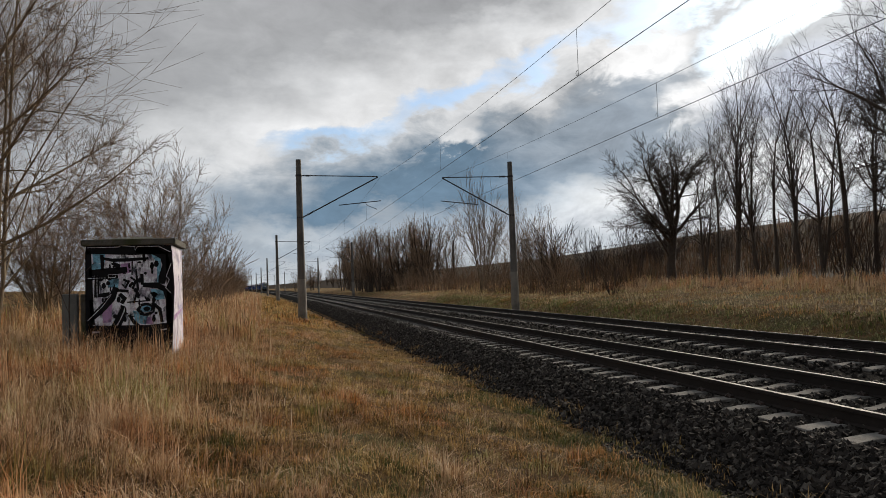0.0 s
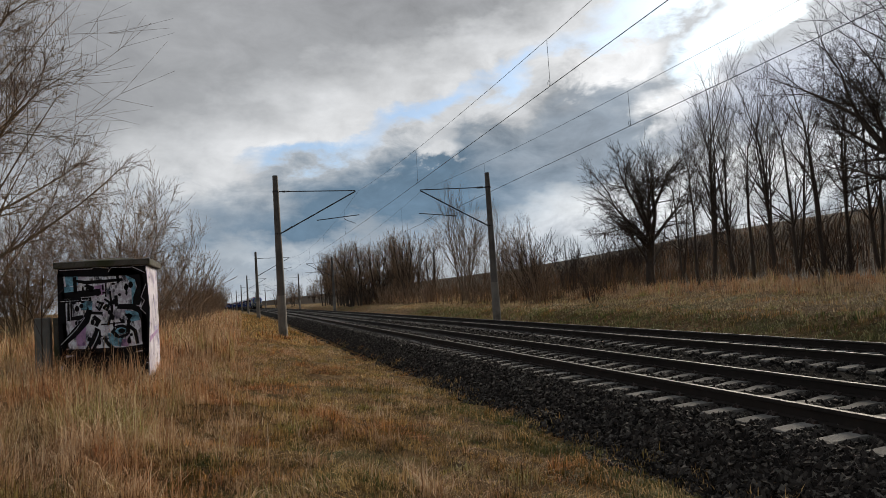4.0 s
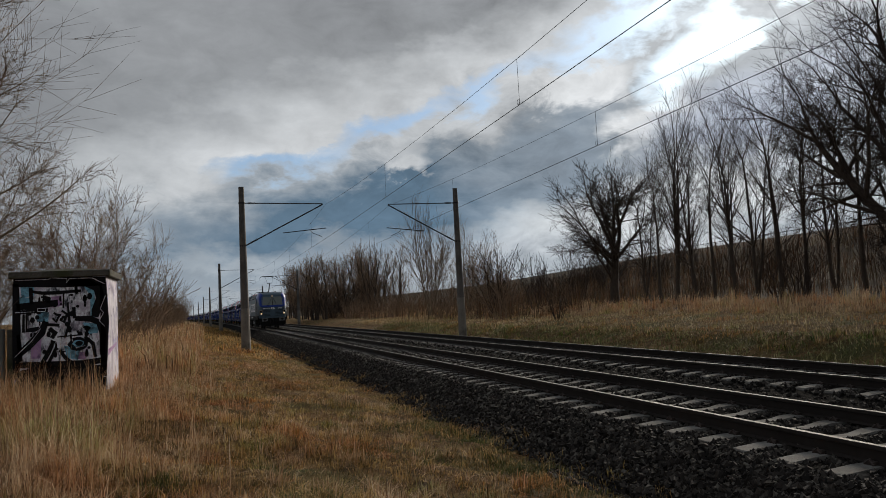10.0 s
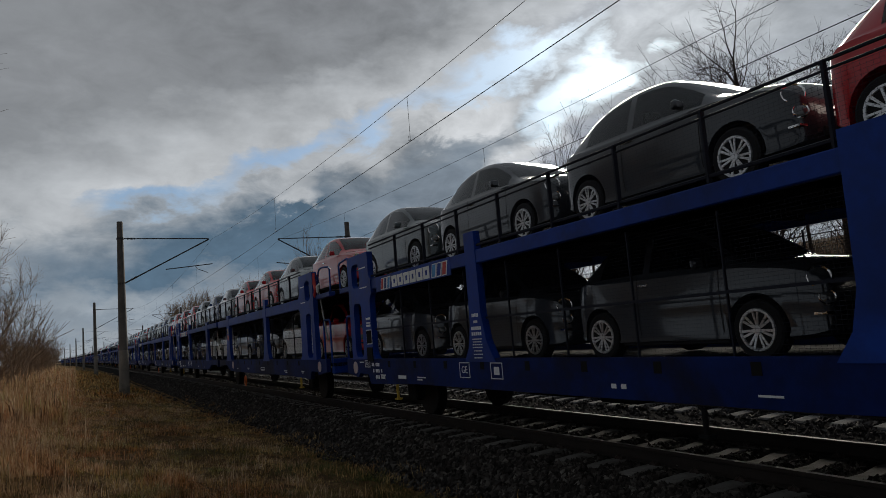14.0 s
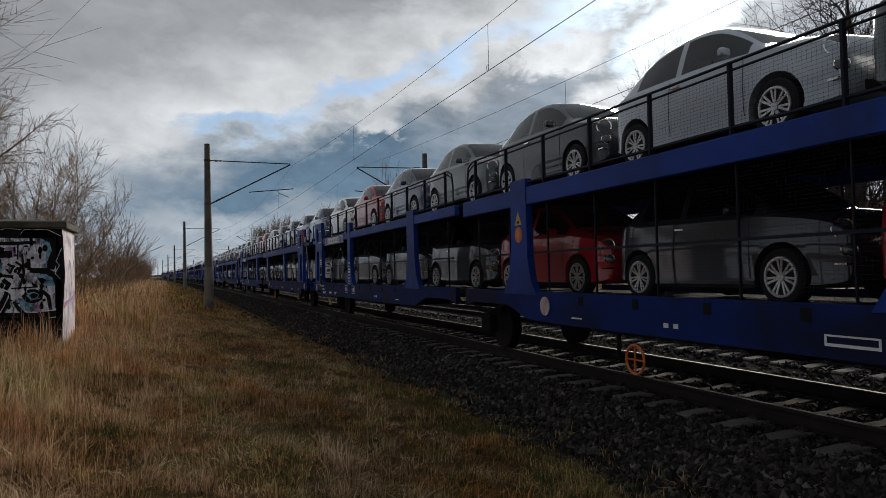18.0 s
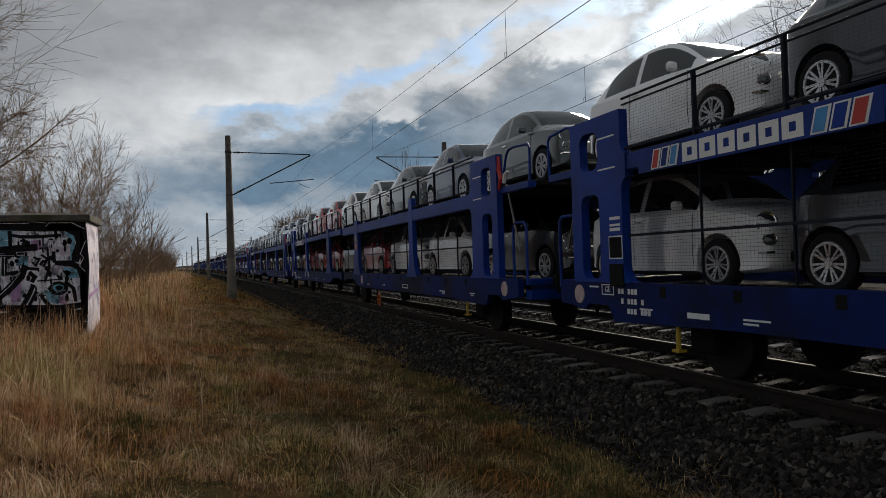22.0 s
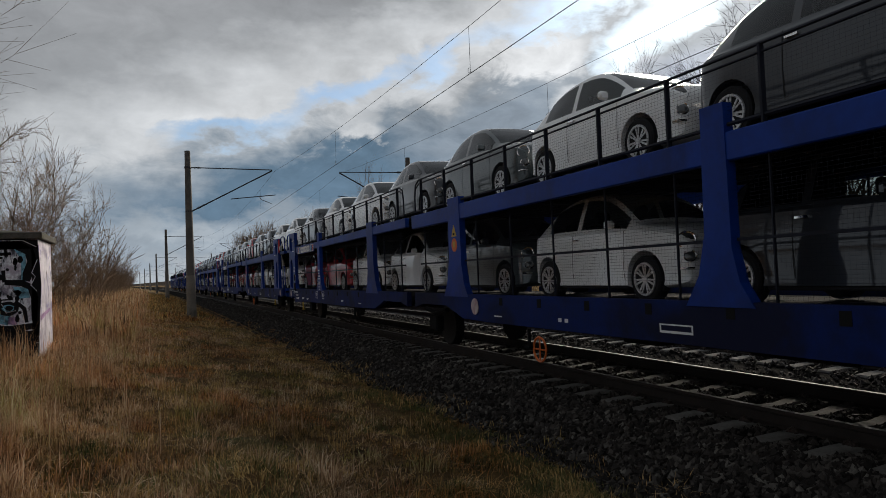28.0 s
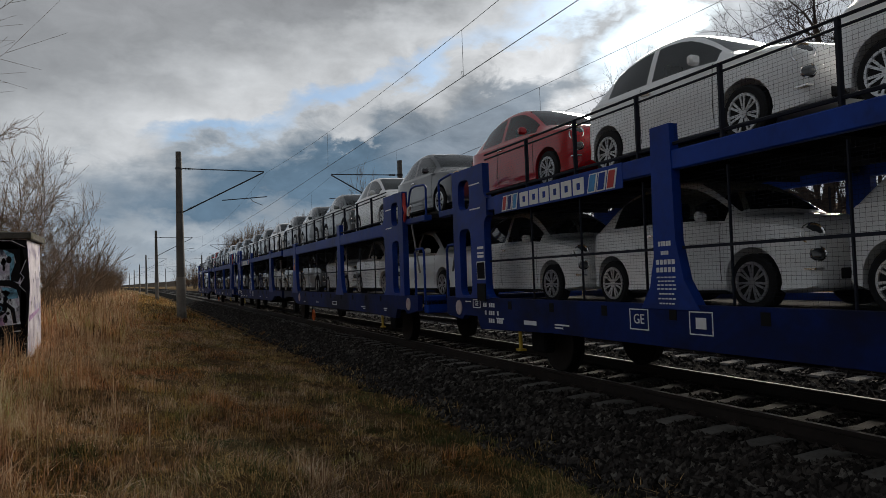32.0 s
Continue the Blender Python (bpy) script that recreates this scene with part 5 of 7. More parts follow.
def build_loco():
    lo = thing("locomotive", "dark grey electric freight locomotive with a blue cab and pale lettering", "locomotive", at=on_track(200))
    L = LOCO_LEN
    def cab(flip):
        rows = [(0.10, 1.12, 3.16, 3.50, 0.90, 0.60), (0.16, 1.24, 3.18, 3.58, 0.96, 0.60), (0.30, 1.34, 3.20, 3.66, 1.02, 0.56), (0.62, 1.42, 3.22, 3.74, 1.10, 0.42), (1.10, 1.475, 3.25, 3.80, 1.17, 0.24), (2.95, 1.495, 3.28, 3.84, 1.20, 0.0)]
        out = []
        for y, w, zs, zr, wr, lean in rows:
            r = loco_ring(y, w, 1.12, zs, zr, wr, lean)
            if flip:
                r = [(x, L - yy, z) for x, yy, z in r]
            out.append(r)
        return out
    front, rear = cab(False), cab(True)
    part("cab_shell", Shape().loft(front), M_LOCO, lo, "grey rounded cab with a blue band", 32)
    part("cab_shell", Shape().loft(rear), M_LOCO, lo, "grey rounded rear cab", 32)
    for rows_, nm in ((front, "front"),):
        for flipx in (1, -1):
            bs, n = Shape(), 4
            for r, s in zip(rows_, (0.02, 0.06, 0.26, 0.66, 0.97, 1.0)):
                p2, p3, p4, p5 = (Vector(r[i]) for i in (2, 3, 4, 5))
                for p in (p2.lerp(p3, s), p2.lerp(p3, max(s, 0.99)), p4, p5):
                    bs.v.append((p.x * 1.006 * flipx, p.y, p.z + 0.006))
            for i in range(5):
                for k in range(3):
                    bs.f.append((i * n + k, i * n + k + 1, (i + 1) * n + k + 1, (i + 1) * n + k))
            part("cab_band", bs, M_LOCOBLUE, lo, "blue band sweeping over the cab corner")
    mid = [loco_ring(y, 1.495, 1.12, 3.28, 3.56, 1.20) for y in (2.95, L - 2.95)]
    part("body_side", Shape().loft(mid), M_LOCO, lo, "flat grey body side")
    # roof: a walkway trough between two cab roofs, with sloping covers
    for i in range(4):
        y0, y1 = 3.0 + i * 2.935, 3.0 + (i + 1) * 2.935 - 0.04
        prof = [(-1.44, 3.31), (-1.22, 3.76), (-0.85, 3.82), (-0.80, 3.62), (0.80, 3.62), (0.85, 3.82), (1.22, 3.76), (1.44, 3.31)]
        if i in (0, 3):
            prof = [(-1.44, 3.31), (-1.26, 3.64), (-0.85, 3.68), (-0.80, 3.58), (0.80, 3.58), (0.85, 3.68), (1.26, 3.64), (1.44, 3.31)]
        part("roof_cover", Shape().prism(prof, "y", y0, y1), M_LOCOROOF, lo, "sloping grey roof cover")
    for sx in (-1, 1):
        for ya, yb in ((3.05, 7.0), (7.1, L - 7.1), (L - 7.0, L - 3.05)):
            part("roof_gutter", Shape().box(min(sx * 1.46, sx * 1.525), max(sx * 1.46, sx * 1.525), ya, yb, 3.25, 3.32), M_BLACK, lo, "black ledge below the roof")
        for ya in (3.15, L - 4.75):
            lv = Shape()
            for k in range(7):
                xa, za = 1.415 - 0.021 * k, 3.36 + 0.04 * k
                lv.box(min(sx * xa, sx * (xa + 0.02)), max(sx * xa, sx * (xa + 0.02)), ya, ya + 1.6, za, za + 0.022)
            part("roof_louver", lv, M_BLACK, lo, "black louvred vent in the roof slope")
        bolts = Shape()
        for k in range(26):
            yy = 3.3 + k * (L - 6.6) / 25
            bolts.box(min(sx * 1.52, sx * 1.532), max(sx * 1.52, sx * 1.532), yy - 0.012, yy + 0.012, 3.27, 3.295)
        tagged(part("ledge_bolts", bolts, M_STEEL, lo), "row of small bright bolts", kind="stuff")
    # underframe skirt
    part("skirt", Shape().box(-1.502, 1.502, 0.62, L - 0.62, 0.96, 1.38, 0.006), M_LOCODARK, lo, "dark lower body skirt")
    for y in (0.1, L - 0.1):
        s = 1 if y < 5 else -1
        part("front_apron", Shape().prism([(-1.28, 0.42), (-1.32, 1.12), (1.32, 1.12), (1.28, 0.42), (1.05, 0.30), (-1.05, 0.30)], "y", min(y, y + s * 0.45), max(y, y + s * 0.45)), M_LOCODARK, lo, "dark grey front apron")
        buffers(lo, y, -s, 0.98, True)
        coupler(lo, y, -s)
    # windscreen panel and front fittings, built on the sloping nose
    def nose(z):
        return 0.10 + 0.60 * max(0.0, (z - 2.15) / 1.9) - 0.012
    for flip in (False, True):
        f = (lambda y: L - y) if flip else (lambda y: y)
        def quad(xa, xb, za, zb, xa2=None, xb2=None, d=0.03):
            xa2 = xa if xa2 is None else xa2
            xb2 = xb if xb2 is None else xb2
            vs = []
            for dd in (0.0, -d):
                for x, z in ((xa, za), (xb, za), (xb2, zb), (xa2, zb)):
                    vs.append((x, f(nose(z) + dd), z))
            return [vs, [(0, 1, 2, 3), (7, 6, 5, 4), (0, 4, 5, 1), (1, 5, 6, 2), (2, 6, 7, 3), (3, 7, 4, 0)]]
        scr = part("windscreen", Shape().add(*quad(-1.05, 1.05, 2.46, 3.33, -0.96, 0.96)), M_SCREEN, lo, "large dark windscreen")
        part("screen_frame", Shape().add(*quad(-1.10, 1.10, 2.38, 2.46, None, None, 0.04)), M_LOCOBLUE, scr, "blue ledge below the windscreen")
        part("screen_header", Shape().add(*quad(-0.98, 0.98, 3.33, 3.46, -0.90, 0.90, 0.02)), M_LOCO, scr)
        part("screen_divider", Shape().add(*quad(-0.025, 0.025, 2.46, 3.33, None, None, 0.036)), M_LOCODARK, scr)
        for sx in (-1, 1):
            w = Shape().tube([(sx * 0.42, f(nose(2.40) - 0.05), 2.40), (sx * 0.05 if sx < 0 else sx * 0.1, f(nose(3.15) - 0.06), 3.15)], 0.009, 5)
            w.tube([(sx * 0.52, f(nose(2.42) - 0.06), 2.42), (sx * 0.12, f(nose(3.2) - 0.07), 3.2)], 0.011, 4)
            part("wiper", w, M_BLACK, scr)
        part("lower_band", Shape().add(*quad(-1.10, 1.10, 2.27, 2.38, None, None, 0.025)), M_LOCOBLUE, lo, "dark blue band below the windscreen")
        part("grille_panel", Shape().add(*quad(-1.00, 1.00, 1.30, 2.25, None, None, 0.03)), M_LOCO, lo)
        for k in range(5):
            for sx in (-1, 1):
                z = 1.36 + k * 0.14
                g0 = Shape().box(min(sx * 0.26, sx * 0.98), max(sx * 0.26, sx * 0.98), min(f(0.035), f(0.075)), max(f(0.035), f(0.075)), z, z + 0.035, 0.008)
                part("grille_slat", g0, M_BLACK, lo)
        for sx in (-1, 1):
            def pane(x0, y0, x1, y1, za, zb, out):
                return Shape().add([(sx * x0, f(y0 - out), za), (sx * (x1 + out), f(y1 - out), za), (sx * (x1 + out), f(y1 - out), zb), (sx * x0, f(y0 - out), zb), (sx * x0, f(y0 + 0.03), za), (sx * x1, f(y1 + 0.03), za), (sx * x1, f(y1 + 0.03), zb), (sx * x0, f(y0 + 0.03), zb)],
                                   [(0, 1, 2, 3), (7, 6, 5, 4), (0, 4, 5, 1), (1, 5, 6, 2), (2, 6, 7, 3), (3, 7, 4, 0)])
            hl = part("headlight", pane(1.02, 0.085, 1.335, 0.28, 1.40, 2.03, 0.012), M_BLACK, lo, "black framed lamp housing with a pale lens")
            part("lens", pane(1.045, 0.10, 1.315, 0.265, 1.45, 1.98, 0.022), M_LENS, hl, "pale grey lamp cover")
            part("lamp", Shape().tube([(sx * 1.16, f(0.11), 1.59), (sx * 1.14, f(0.20), 1.59)], 0.072, 16), M_LAMP if not flip else M_GLASS, hl, "round warm lit lamp" if not flip else "unlit lamp")
            part("upper_lamp", Shape().tube([(sx * 1.19, f(0.12), 1.81), (sx * 1.17, f(0.20), 1.81)], 0.10, 16), M_GLASS, hl, "dark round lamp")
        part("top_lamp", Shape().tube([(0.0, f(nose(3.40) - 0.05), 3.40), (0.0, f(nose(3.40) + 0.1), 3.40)], 0.034, 14), M_LAMP if not flip else M_GLASS, lo, "small top headlamp")
        nb = Shape()
        for i in range(8):
            nb.box(-0.95 + i * 0.088, -0.90 + i * 0.088, min(f(0.052), f(0.062)), max(f(0.052), f(0.062)), 2.07, 2.18)
        for i in range(7):
            nb.box(0.54 + i * 0.058, 0.582 + i * 0.058, min(f(0.052), f(0.062)), max(f(0.052), f(0.062)), 2.08, 2.16)
        fe = Shape()
        for k in (1, -1):
            pts = [(k * p, 2.12 + k * q) for p, q in ((-0.22, 0.0), (-0.05, -0.09), (0.0, -0.06), (-0.09, 0.0), (-0.03, 0.08), (0.12, 0.10), (-0.12, 0.10))]
            fe.prism(pts, "y", min(f(0.052), f(0.062)), max(f(0.052), f(0.062)))
        part("front_emblem", fe, M_LETTER, lo, "small pale swirl emblem")
        tagged(part("front_marking", nb, M_LETTER, lo), "pale bars of a painted number", kind="stuff")
        for sx in (-1, 1):
            part("pillar", Shape().add(*quad(sx * 1.05, sx * 1.14, 2.30, 3.46, sx * 0.96, sx * 1.02, 0.02)), M_LOCOBLUE, lo, "blue windscreen pillar")
            xs = sx * 1.50
            def plate(nm, y0, y1, z0, z1, mat, label="", d=0.012, parent=lo):
                return part(nm, Shape().box(min(xs, xs + sx * d), max(xs, xs + sx * d), min(f(y0), f(y1)), max(f(y0), f(y1)), z0, z1, 0.004), mat, parent, label)
            door = plate("cab_door", 2.02, 2.70, 1.44, 3.18, M_LOCO, "grey cab door")
            plate("window_frame", 2.09, 2.63, 2.46, 3.14, M_BLACK, "black window surround", 0.018, door)
            plate("door_window", 2.15, 2.57, 2.53, 3.08, M_SCREEN, "door window", 0.025, door)
            plate("door_seam", 1.99, 2.01, 1.42, 3.20, M_BLACK)
            plate("door_seam", 2.71, 2.73, 1.42, 3.20, M_BLACK)
            plate("body_seam", 3.06, 3.075, 1.40, 3.24, M_BLACK)
            if not flip:
                plate("blue_stripe", 1.45, 1.55, 2.82, 3.18, M_LOCOBLUE, "short blue stripe", 0.014)
            tb = Shape()
            for k in range(11):
                ya, zk = 1.34, 1.86 + k * 0.066
                tb.add(*_box_faces(xs + sx * 0.002, sx, min(f(ya), f(ya + 0.09)), max(f(ya), f(ya + 0.09)), zk, zk + 0.046))
            part("upright_marking", tb, M_LETTER, lo, "small pale upright bars")
            part("marker_disc", Shape().tube([(sx * 1.502, f(1.50), 1.20), (sx * 1.512, f(1.50), 1.20)], 0.085, 14), M_LOCOROOF, lo, "round grey fitting")
            plate("cab_seam", 1.10, 1.118, 1.40, 3.24, M_BLACK)
            for yy in (1.93, 2.80):
                part("handrail", Shape().tube([(xs, f(yy), 1.26), (xs + sx * 0.07, f(yy), 1.31), (xs + sx * 0.07, f(yy), 2.80), (xs, f(yy), 2.86)], 0.02, 6), M_STEEL, lo, "bright steel handrail")
            st = Shape()
            for zz in (0.45, 0.72, 0.98):
                st.box(min(xs - sx * 0.15, xs + sx * 0.02), max(xs - sx * 0.15, xs + sx * 0.02), min(f(2.1), f(2.65)), max(f(2.1), f(2.65)), zz, zz + 0.03)
            st.tube([(xs, f(2.1), 0.45), (xs, f(2.1), 1.1)], 0.015, 5).tube([(xs, f(2.65), 0.45), (xs, f(2.65), 1.1)], 0.015, 5)
            part("cab_steps", st, M_LOCODARK, lo)
    # side lettering as plain blocks, and the emblem
    for sx in (-1, 1):
        xs = sx * 1.495
        # big characters, drawn as plain rounded frames in the paint's colour
        def rounded(y0, y1, z0, z1, r):
            out = []
            for cy_, cz_, a0 in ((y1 - r, z1 - r, 0), (y0 + r, z1 - r, 1), (y0 + r, z0 + r, 2), (y1 - r, z0 + r, 3)):
                for k in range(5):
                    a = (a0 + k / 4) * math.pi / 2
                    out.append((cy_ + r * math.cos(a), cz_ + r * math.sin(a)))
            return out
        y = 11.44
        for i, wch in enumerate((0.79, 0.90, 0.79, 0.74, 0.95, 0.80, 0.80, 0.86)):
            a0, a1 = (y - wch, y) if sx < 0 else (L - y, L - y + wch)
            outer, inner = rounded(a0, a1, 1.84, 2.75, 0.16), rounded(a0 + 0.16, a1 - 0.16, 2.00, 2.59, 0.09)
            n = len(outer)
            xf = xs + sx * 0.004
            ls = Shape().add([(xf, p, q) for p, q in outer + inner] + [(xs, p, q) for p, q in outer], [(k, (k + 1) % n, n + (k + 1) % n, n + k) for k in range(n)] + [(k, (k + 1) % n, 2 * n + (k + 1) % n, 2 * n + k) for k in range(n)])
            part("letter_shape", ls, M_LETTER, lo, "plain pale grey painted frame")
            y -= wch + 0.10
        fl = (14.78, 15.08) if sx < 0 else (L - 15.08, L - 14.78)
        part("flag_mark", Shape().add(*_box_faces(xs, sx, *fl, 2.33, 2.352)), M_WHITE, lo)
        part("flag_mark", Shape().add(*_box_faces(xs, sx, *fl, 2.306, 2.328)), M_RED, lo)
        lg = Shape()
        def ring_piece(pts):
            pts = [(a, b) if sx < 0 else (L - a, b) for a, b in pts]
            lg.prism(pts, "x", min(xs, xs + sx * 0.004), max(xs, xs + sx * 0.004))
        cy, cz, k = 12.97, 2.28, 0.93
        def em(pts):
            ring_piece([(cy + a, cz + b * k) for a, b in pts])
        # each blade: a long outer sweep to the pointed tip, and a hollow inner edge
        outer = [(-1.07, 0.02), (-0.92, 0.22), (-0.70, 0.44), (-0.42, 0.60), (-0.08, 0.68), (0.28, 0.68), (0.56, 0.62)]
        inner = [(0.30, 0.58), (0.06, 0.46), (-0.14, 0.28), (-0.30, 0.06), (-0.40, -0.08), (-0.36, -0.20), (-0.26, -0.31), (-0.50, -0.33), (-0.76, -0.24)]
        em(outer + inner)
        em([(-p, -q) for p, q in outer + inner])
        em([(0.30, 0.02), (0.02, -0.32), (-0.28, -0.02), (0.0, 0.34)])
        part("emblem", lg, M_LETTER, lo, "plain pale grey swirl emblem")
        sm = Shape()
        def bar(a, b, c, d):
            a, b = (a, b) if sx < 0 else (L - b, L - a)
            sm.add(*_box_faces(xs, sx, a, b, c, d))
        for i in range(8):
            bar(13.93 + i * 0.13, 14.02 + i * 0.13, 1.44, 1.60)
        part("painted_text", painted_text("20", 0.66, sx * 1.497 - 0.003, 14.72, 2.64) if sx < 0 else painted_text("20", 0.66, 0, 14.72, 2.64, 1.500), M_LETTER, lo, "pale painted number 20")
        tagged(part("side_number", sm, M_LETTER, lo), "pale bars of a painted number", kind="stuff")
        sk = Shape()
        def skb(a, b, c, d):
            a, b = (a, b) if sx < 0 else (L - b, L - a)
            sk.add(*_box_faces(sx * 1.502, sx, a, b, c, d))
        for i in range(7):                         # the maker's name as plain bars
            skb(10.02 + i * 0.078, 10.08 + i * 0.078, 1.175, 1.265)
        y = 9.62
        for count in (2, 2, 4, 3, 1):              # the vehicle's number as plain bars
            for i in range(count):
                skb(y - 0.075, y, 1.165, 1.285)
                y -= 0.10
            y -= 0.075
        for a, b, c, d in ((11.70, 12.60, 1.125, 1.135), (11.70, 12.60, 1.277, 1.287), (11.70, 11.708, 1.135, 1.277), (12.592, 12.60, 1.135, 1.277)):
            skb(a, b, c, d)
        for a, b, c in ((12.36, 12.42, 1.245), (12.02, 12.10, 1.245), (12.05, 12.28, 1.17), (11.76, 11.88, 1.25), (11.76, 11.88, 1.215), (11.76, 11.86, 1.18), (14.06, 14.30, 1.185), (13.42, 13.66, 1.185)):
            skb(a, b, c, c + 0.022)
        for yy in (15.1, 12.28, 9.78, 6.2, 3.2):
            skb(yy, yy + 0.05, 1.03, 1.10)
        skb(10.98, 11.03, 1.19, 1.28)
        for yy in (14.44, 13.80):
            a = yy if sx < 0 else L - yy
            sk.prism([(a - 0.035, 1.09), (a + 0.035, 1.09), (a, 1.04)], "x", min(sx * 1.502, sx * 1.506), max(sx * 1.502, sx * 1.506))
        mir = (lambda v: v) if sx < 0 else (lambda v: L - v)
        part("painted_text", painted_text("D", 0.17, -1.503, 12.52, 1.205) if sx < 0 else painted_text("D", 0.17, 0, 12.52, 1.205, 1.503), M_WHITE, lo, "white letter D")
        for yy in (11.17, 10.70):
            part("socket", Shape().tube([(sx * 1.49, mir(yy), 1.21), (sx * 1.512, mir(yy), 1.21)], 0.115, 18), M_BLACK, lo, "round black socket")
        part("socket_lid", Shape().tube([(sx * 1.50, mir(11.14), 1.215), (sx * 1.520, mir(11.14), 1.215)], 0.075, 16), M_LOCOROOF, lo, "round grey lid")
        hang = Shape().box(min(sx * 1.24, sx * 1.36), max(sx * 1.24, sx * 1.36), min(mir(9.80), mir(10.10)), max(mir(9.80), mir(10.10)), 0.58, 0.97, 0.015)
        box = part("cock_box", hang, M_LOCODARK, lo, "small box hanging below the frame")
        y0, y1 = min(mir(9.88), mir(10.02)), max(mir(9.88), mir(10.02))
        part("sign", Shape().add(*_box_faces(sx * 1.361, sx, y0, y1, 0.66, 0.80)), M_WHITE, box, "white edge of a dark sign")
        part("sign_field", Shape().add(*_box_faces(sx * 1.365, sx, y0 + 0.008, y1 - 0.008, 0.668, 0.792)), M_LOCODARK, box, "dark sign field")
        glyph = Shape().add(*_box_faces(sx * 1.369, sx, y0 + 0.03, y0 + 0.045, 0.685, 0.775)).add(*_box_faces(sx * 1.369, sx, y1 - 0.045, y1 - 0.03, 0.685, 0.775)).add(*_box_faces(sx * 1.369, sx, y0 + 0.045, y1 - 0.045, 0.76, 0.775)).add(*_box_faces(sx * 1.369, sx, y0 + 0.045, y1 - 0.045, 0.685, 0.70))
        part("sign_glyph", glyph, M_RED, box, "red outline on the sign")
        part("notice", Shape().add(*_box_faces(sx * 1.351, sx, min(mir(8.72), mir(9.20)), max(mir(8.72), mir(9.20)), 0.44, 0.72)), M_LETTER, lo, "pale notice on the equipment box")
        tagged(part("skirt_marking", sk, M_WHITE, lo), "small pale stencilled bars", kind="stuff")
    # bogies
    for yb in (4.12, L - 4.12):
        bg = thing("bogie", "", "")
        bg.parent = lo
        for y in (yb - 1.5, yb + 1.5):
            wheelset(bg, y, 0.625)
        for sx in (-1, 1):
            fr = Shape().prism([(yb - 2.2, 0.62), (yb - 2.1, 0.85), (yb - 0.8, 0.88), (yb - 0.6, 0.60), (yb + 0.6, 0.60), (yb + 0.8, 0.88), (yb + 2.1, 0.85), (yb + 2.2, 0.62), (yb + 1.0, 0.48), (yb - 1.0, 0.48)], "x", min(sx * 1.0, sx * 1.12), max(sx * 1.0, sx * 1.12))
            part("bogie_frame", fr, M_LOCODARK, bg)
            for y in (yb - 1.5, yb + 1.5):
                part("axle_box", Shape().box(min(sx * 1.0, sx * 1.25), max(sx * 1.0, sx * 1.25), y - 0.22, y + 0.22, 0.42, 0.82, 0.05), M_LOCODARK, bg)
                part("damper", Shape().tube([(sx * 1.22, y + 0.35, 0.5), (sx * 1.22, y + 0.7, 1.0)], 0.06, 8), M_LOCODARK, bg)
                part("spring", Shape().tube([(sx * 1.15, y - 0.35, 0.60), (sx * 1.15, y - 0.35, 0.98)], 0.11, 10), M_LOCODARK, bg)
    part("transformer_tank", Shape().box(-1.35, 1.35, 6.6, 9.45, 0.35, 1.0, 0.06), M_LOCODARK, lo, "dark equipment box under the frame")
    # roof gear
    def pantograph(y0, raised):
        pg = thing("pantograph", "", "")
        pg.parent = lo
        base = Shape()
        for sx in (-0.55, 0.55):
            base.tube([(sx, y0, 3.90), (sx, y0 + 2.0, 3.90)], 0.03, 6)
        for yy in (y0, y0 + 1.0, y0 + 2.0):
            base.tube([(-0.55, yy, 3.90), (0.55, yy, 3.90)], 0.03, 6)
        part("base_frame", base, M_BLACK, pg)
        for sx in (-0.55, 0.55):
            for yy in (y0 + 0.1, y0 + 1.9):
                ins = Shape()
                for k in range(4):
                    ins.tube([(sx, yy, 3.60 + k * 0.07), (sx, yy, 3.64 + k * 0.07)], [0.09, 0.05], 10)
                part("insulator", ins, M_LOCODARK, pg)
        if raised:
            knee, top = (0, y0 - 0.75, 4.85), (0, y0 + 0.35, 5.62)
        else:
            knee, top = (0, y0 + 2.0, 4.10), (0, y0 + 0.1, 4.18)
        part("lower_arm", Shape().tube([(0, y0 + 0.8, 4.0), knee], [0.055, 0.045], 8), M_BLACK, pg)
        up = Shape().tube([(-0.25, knee[1], knee[2]), (-0.4, top[1], top[2])], 0.022, 6).tube([(0.25, knee[1], knee[2]), (0.4, top[1], top[2])], 0.022, 6)
        up.tube([(-0.25, knee[1], knee[2]), (0.25, knee[1], knee[2])], 0.03, 6).tube([(0, y0 + 0.5, 4.0), (0, knee[1] + 0.15, knee[2] - 0.05)], 0.018, 5)
        part("upper_arm", up, M_BLACK, pg)
        for dy in (-0.18, 0.18):
            hd = Shape().tube([(-0.97, top[1] + dy, top[2] - 0.22), (-0.86, top[1] + dy, top[2] - 0.06), (-0.7, top[1] + dy, top[2] + 0.04), (0.7, top[1] + dy, top[2] + 0.04), (0.86, top[1] + dy, top[2] - 0.06), (0.97, top[1] + dy, top[2] - 0.22)], 0.022, 6)
            part("contact_strip", hd, M_BLACK, pg)
        part("head_bar", Shape().tube([(-0.45, top[1], top[2]), (0.45, top[1], top[2])], 0.03, 6).tube([(-0.45, top[1] - 0.18, top[2] + 0.03), (-0.45, top[1] + 0.18, top[2] + 0.03)], 0.02, 5).tube([(0.45, top[1] - 0.18, top[2] + 0.03), (0.45, top[1] + 0.18, top[2] + 0.03)], 0.02, 5), M_BLACK, pg)
    pantograph(3.3, True)
    pantograph(L - 5.2, False)
    bus = Shape().tube([(0.3, 5.6, 4.0), (0.3, 8.0, 4.02), (0.1, 8.6, 4.0), (0.1, 12.5, 4.02)], 0.025, 6)
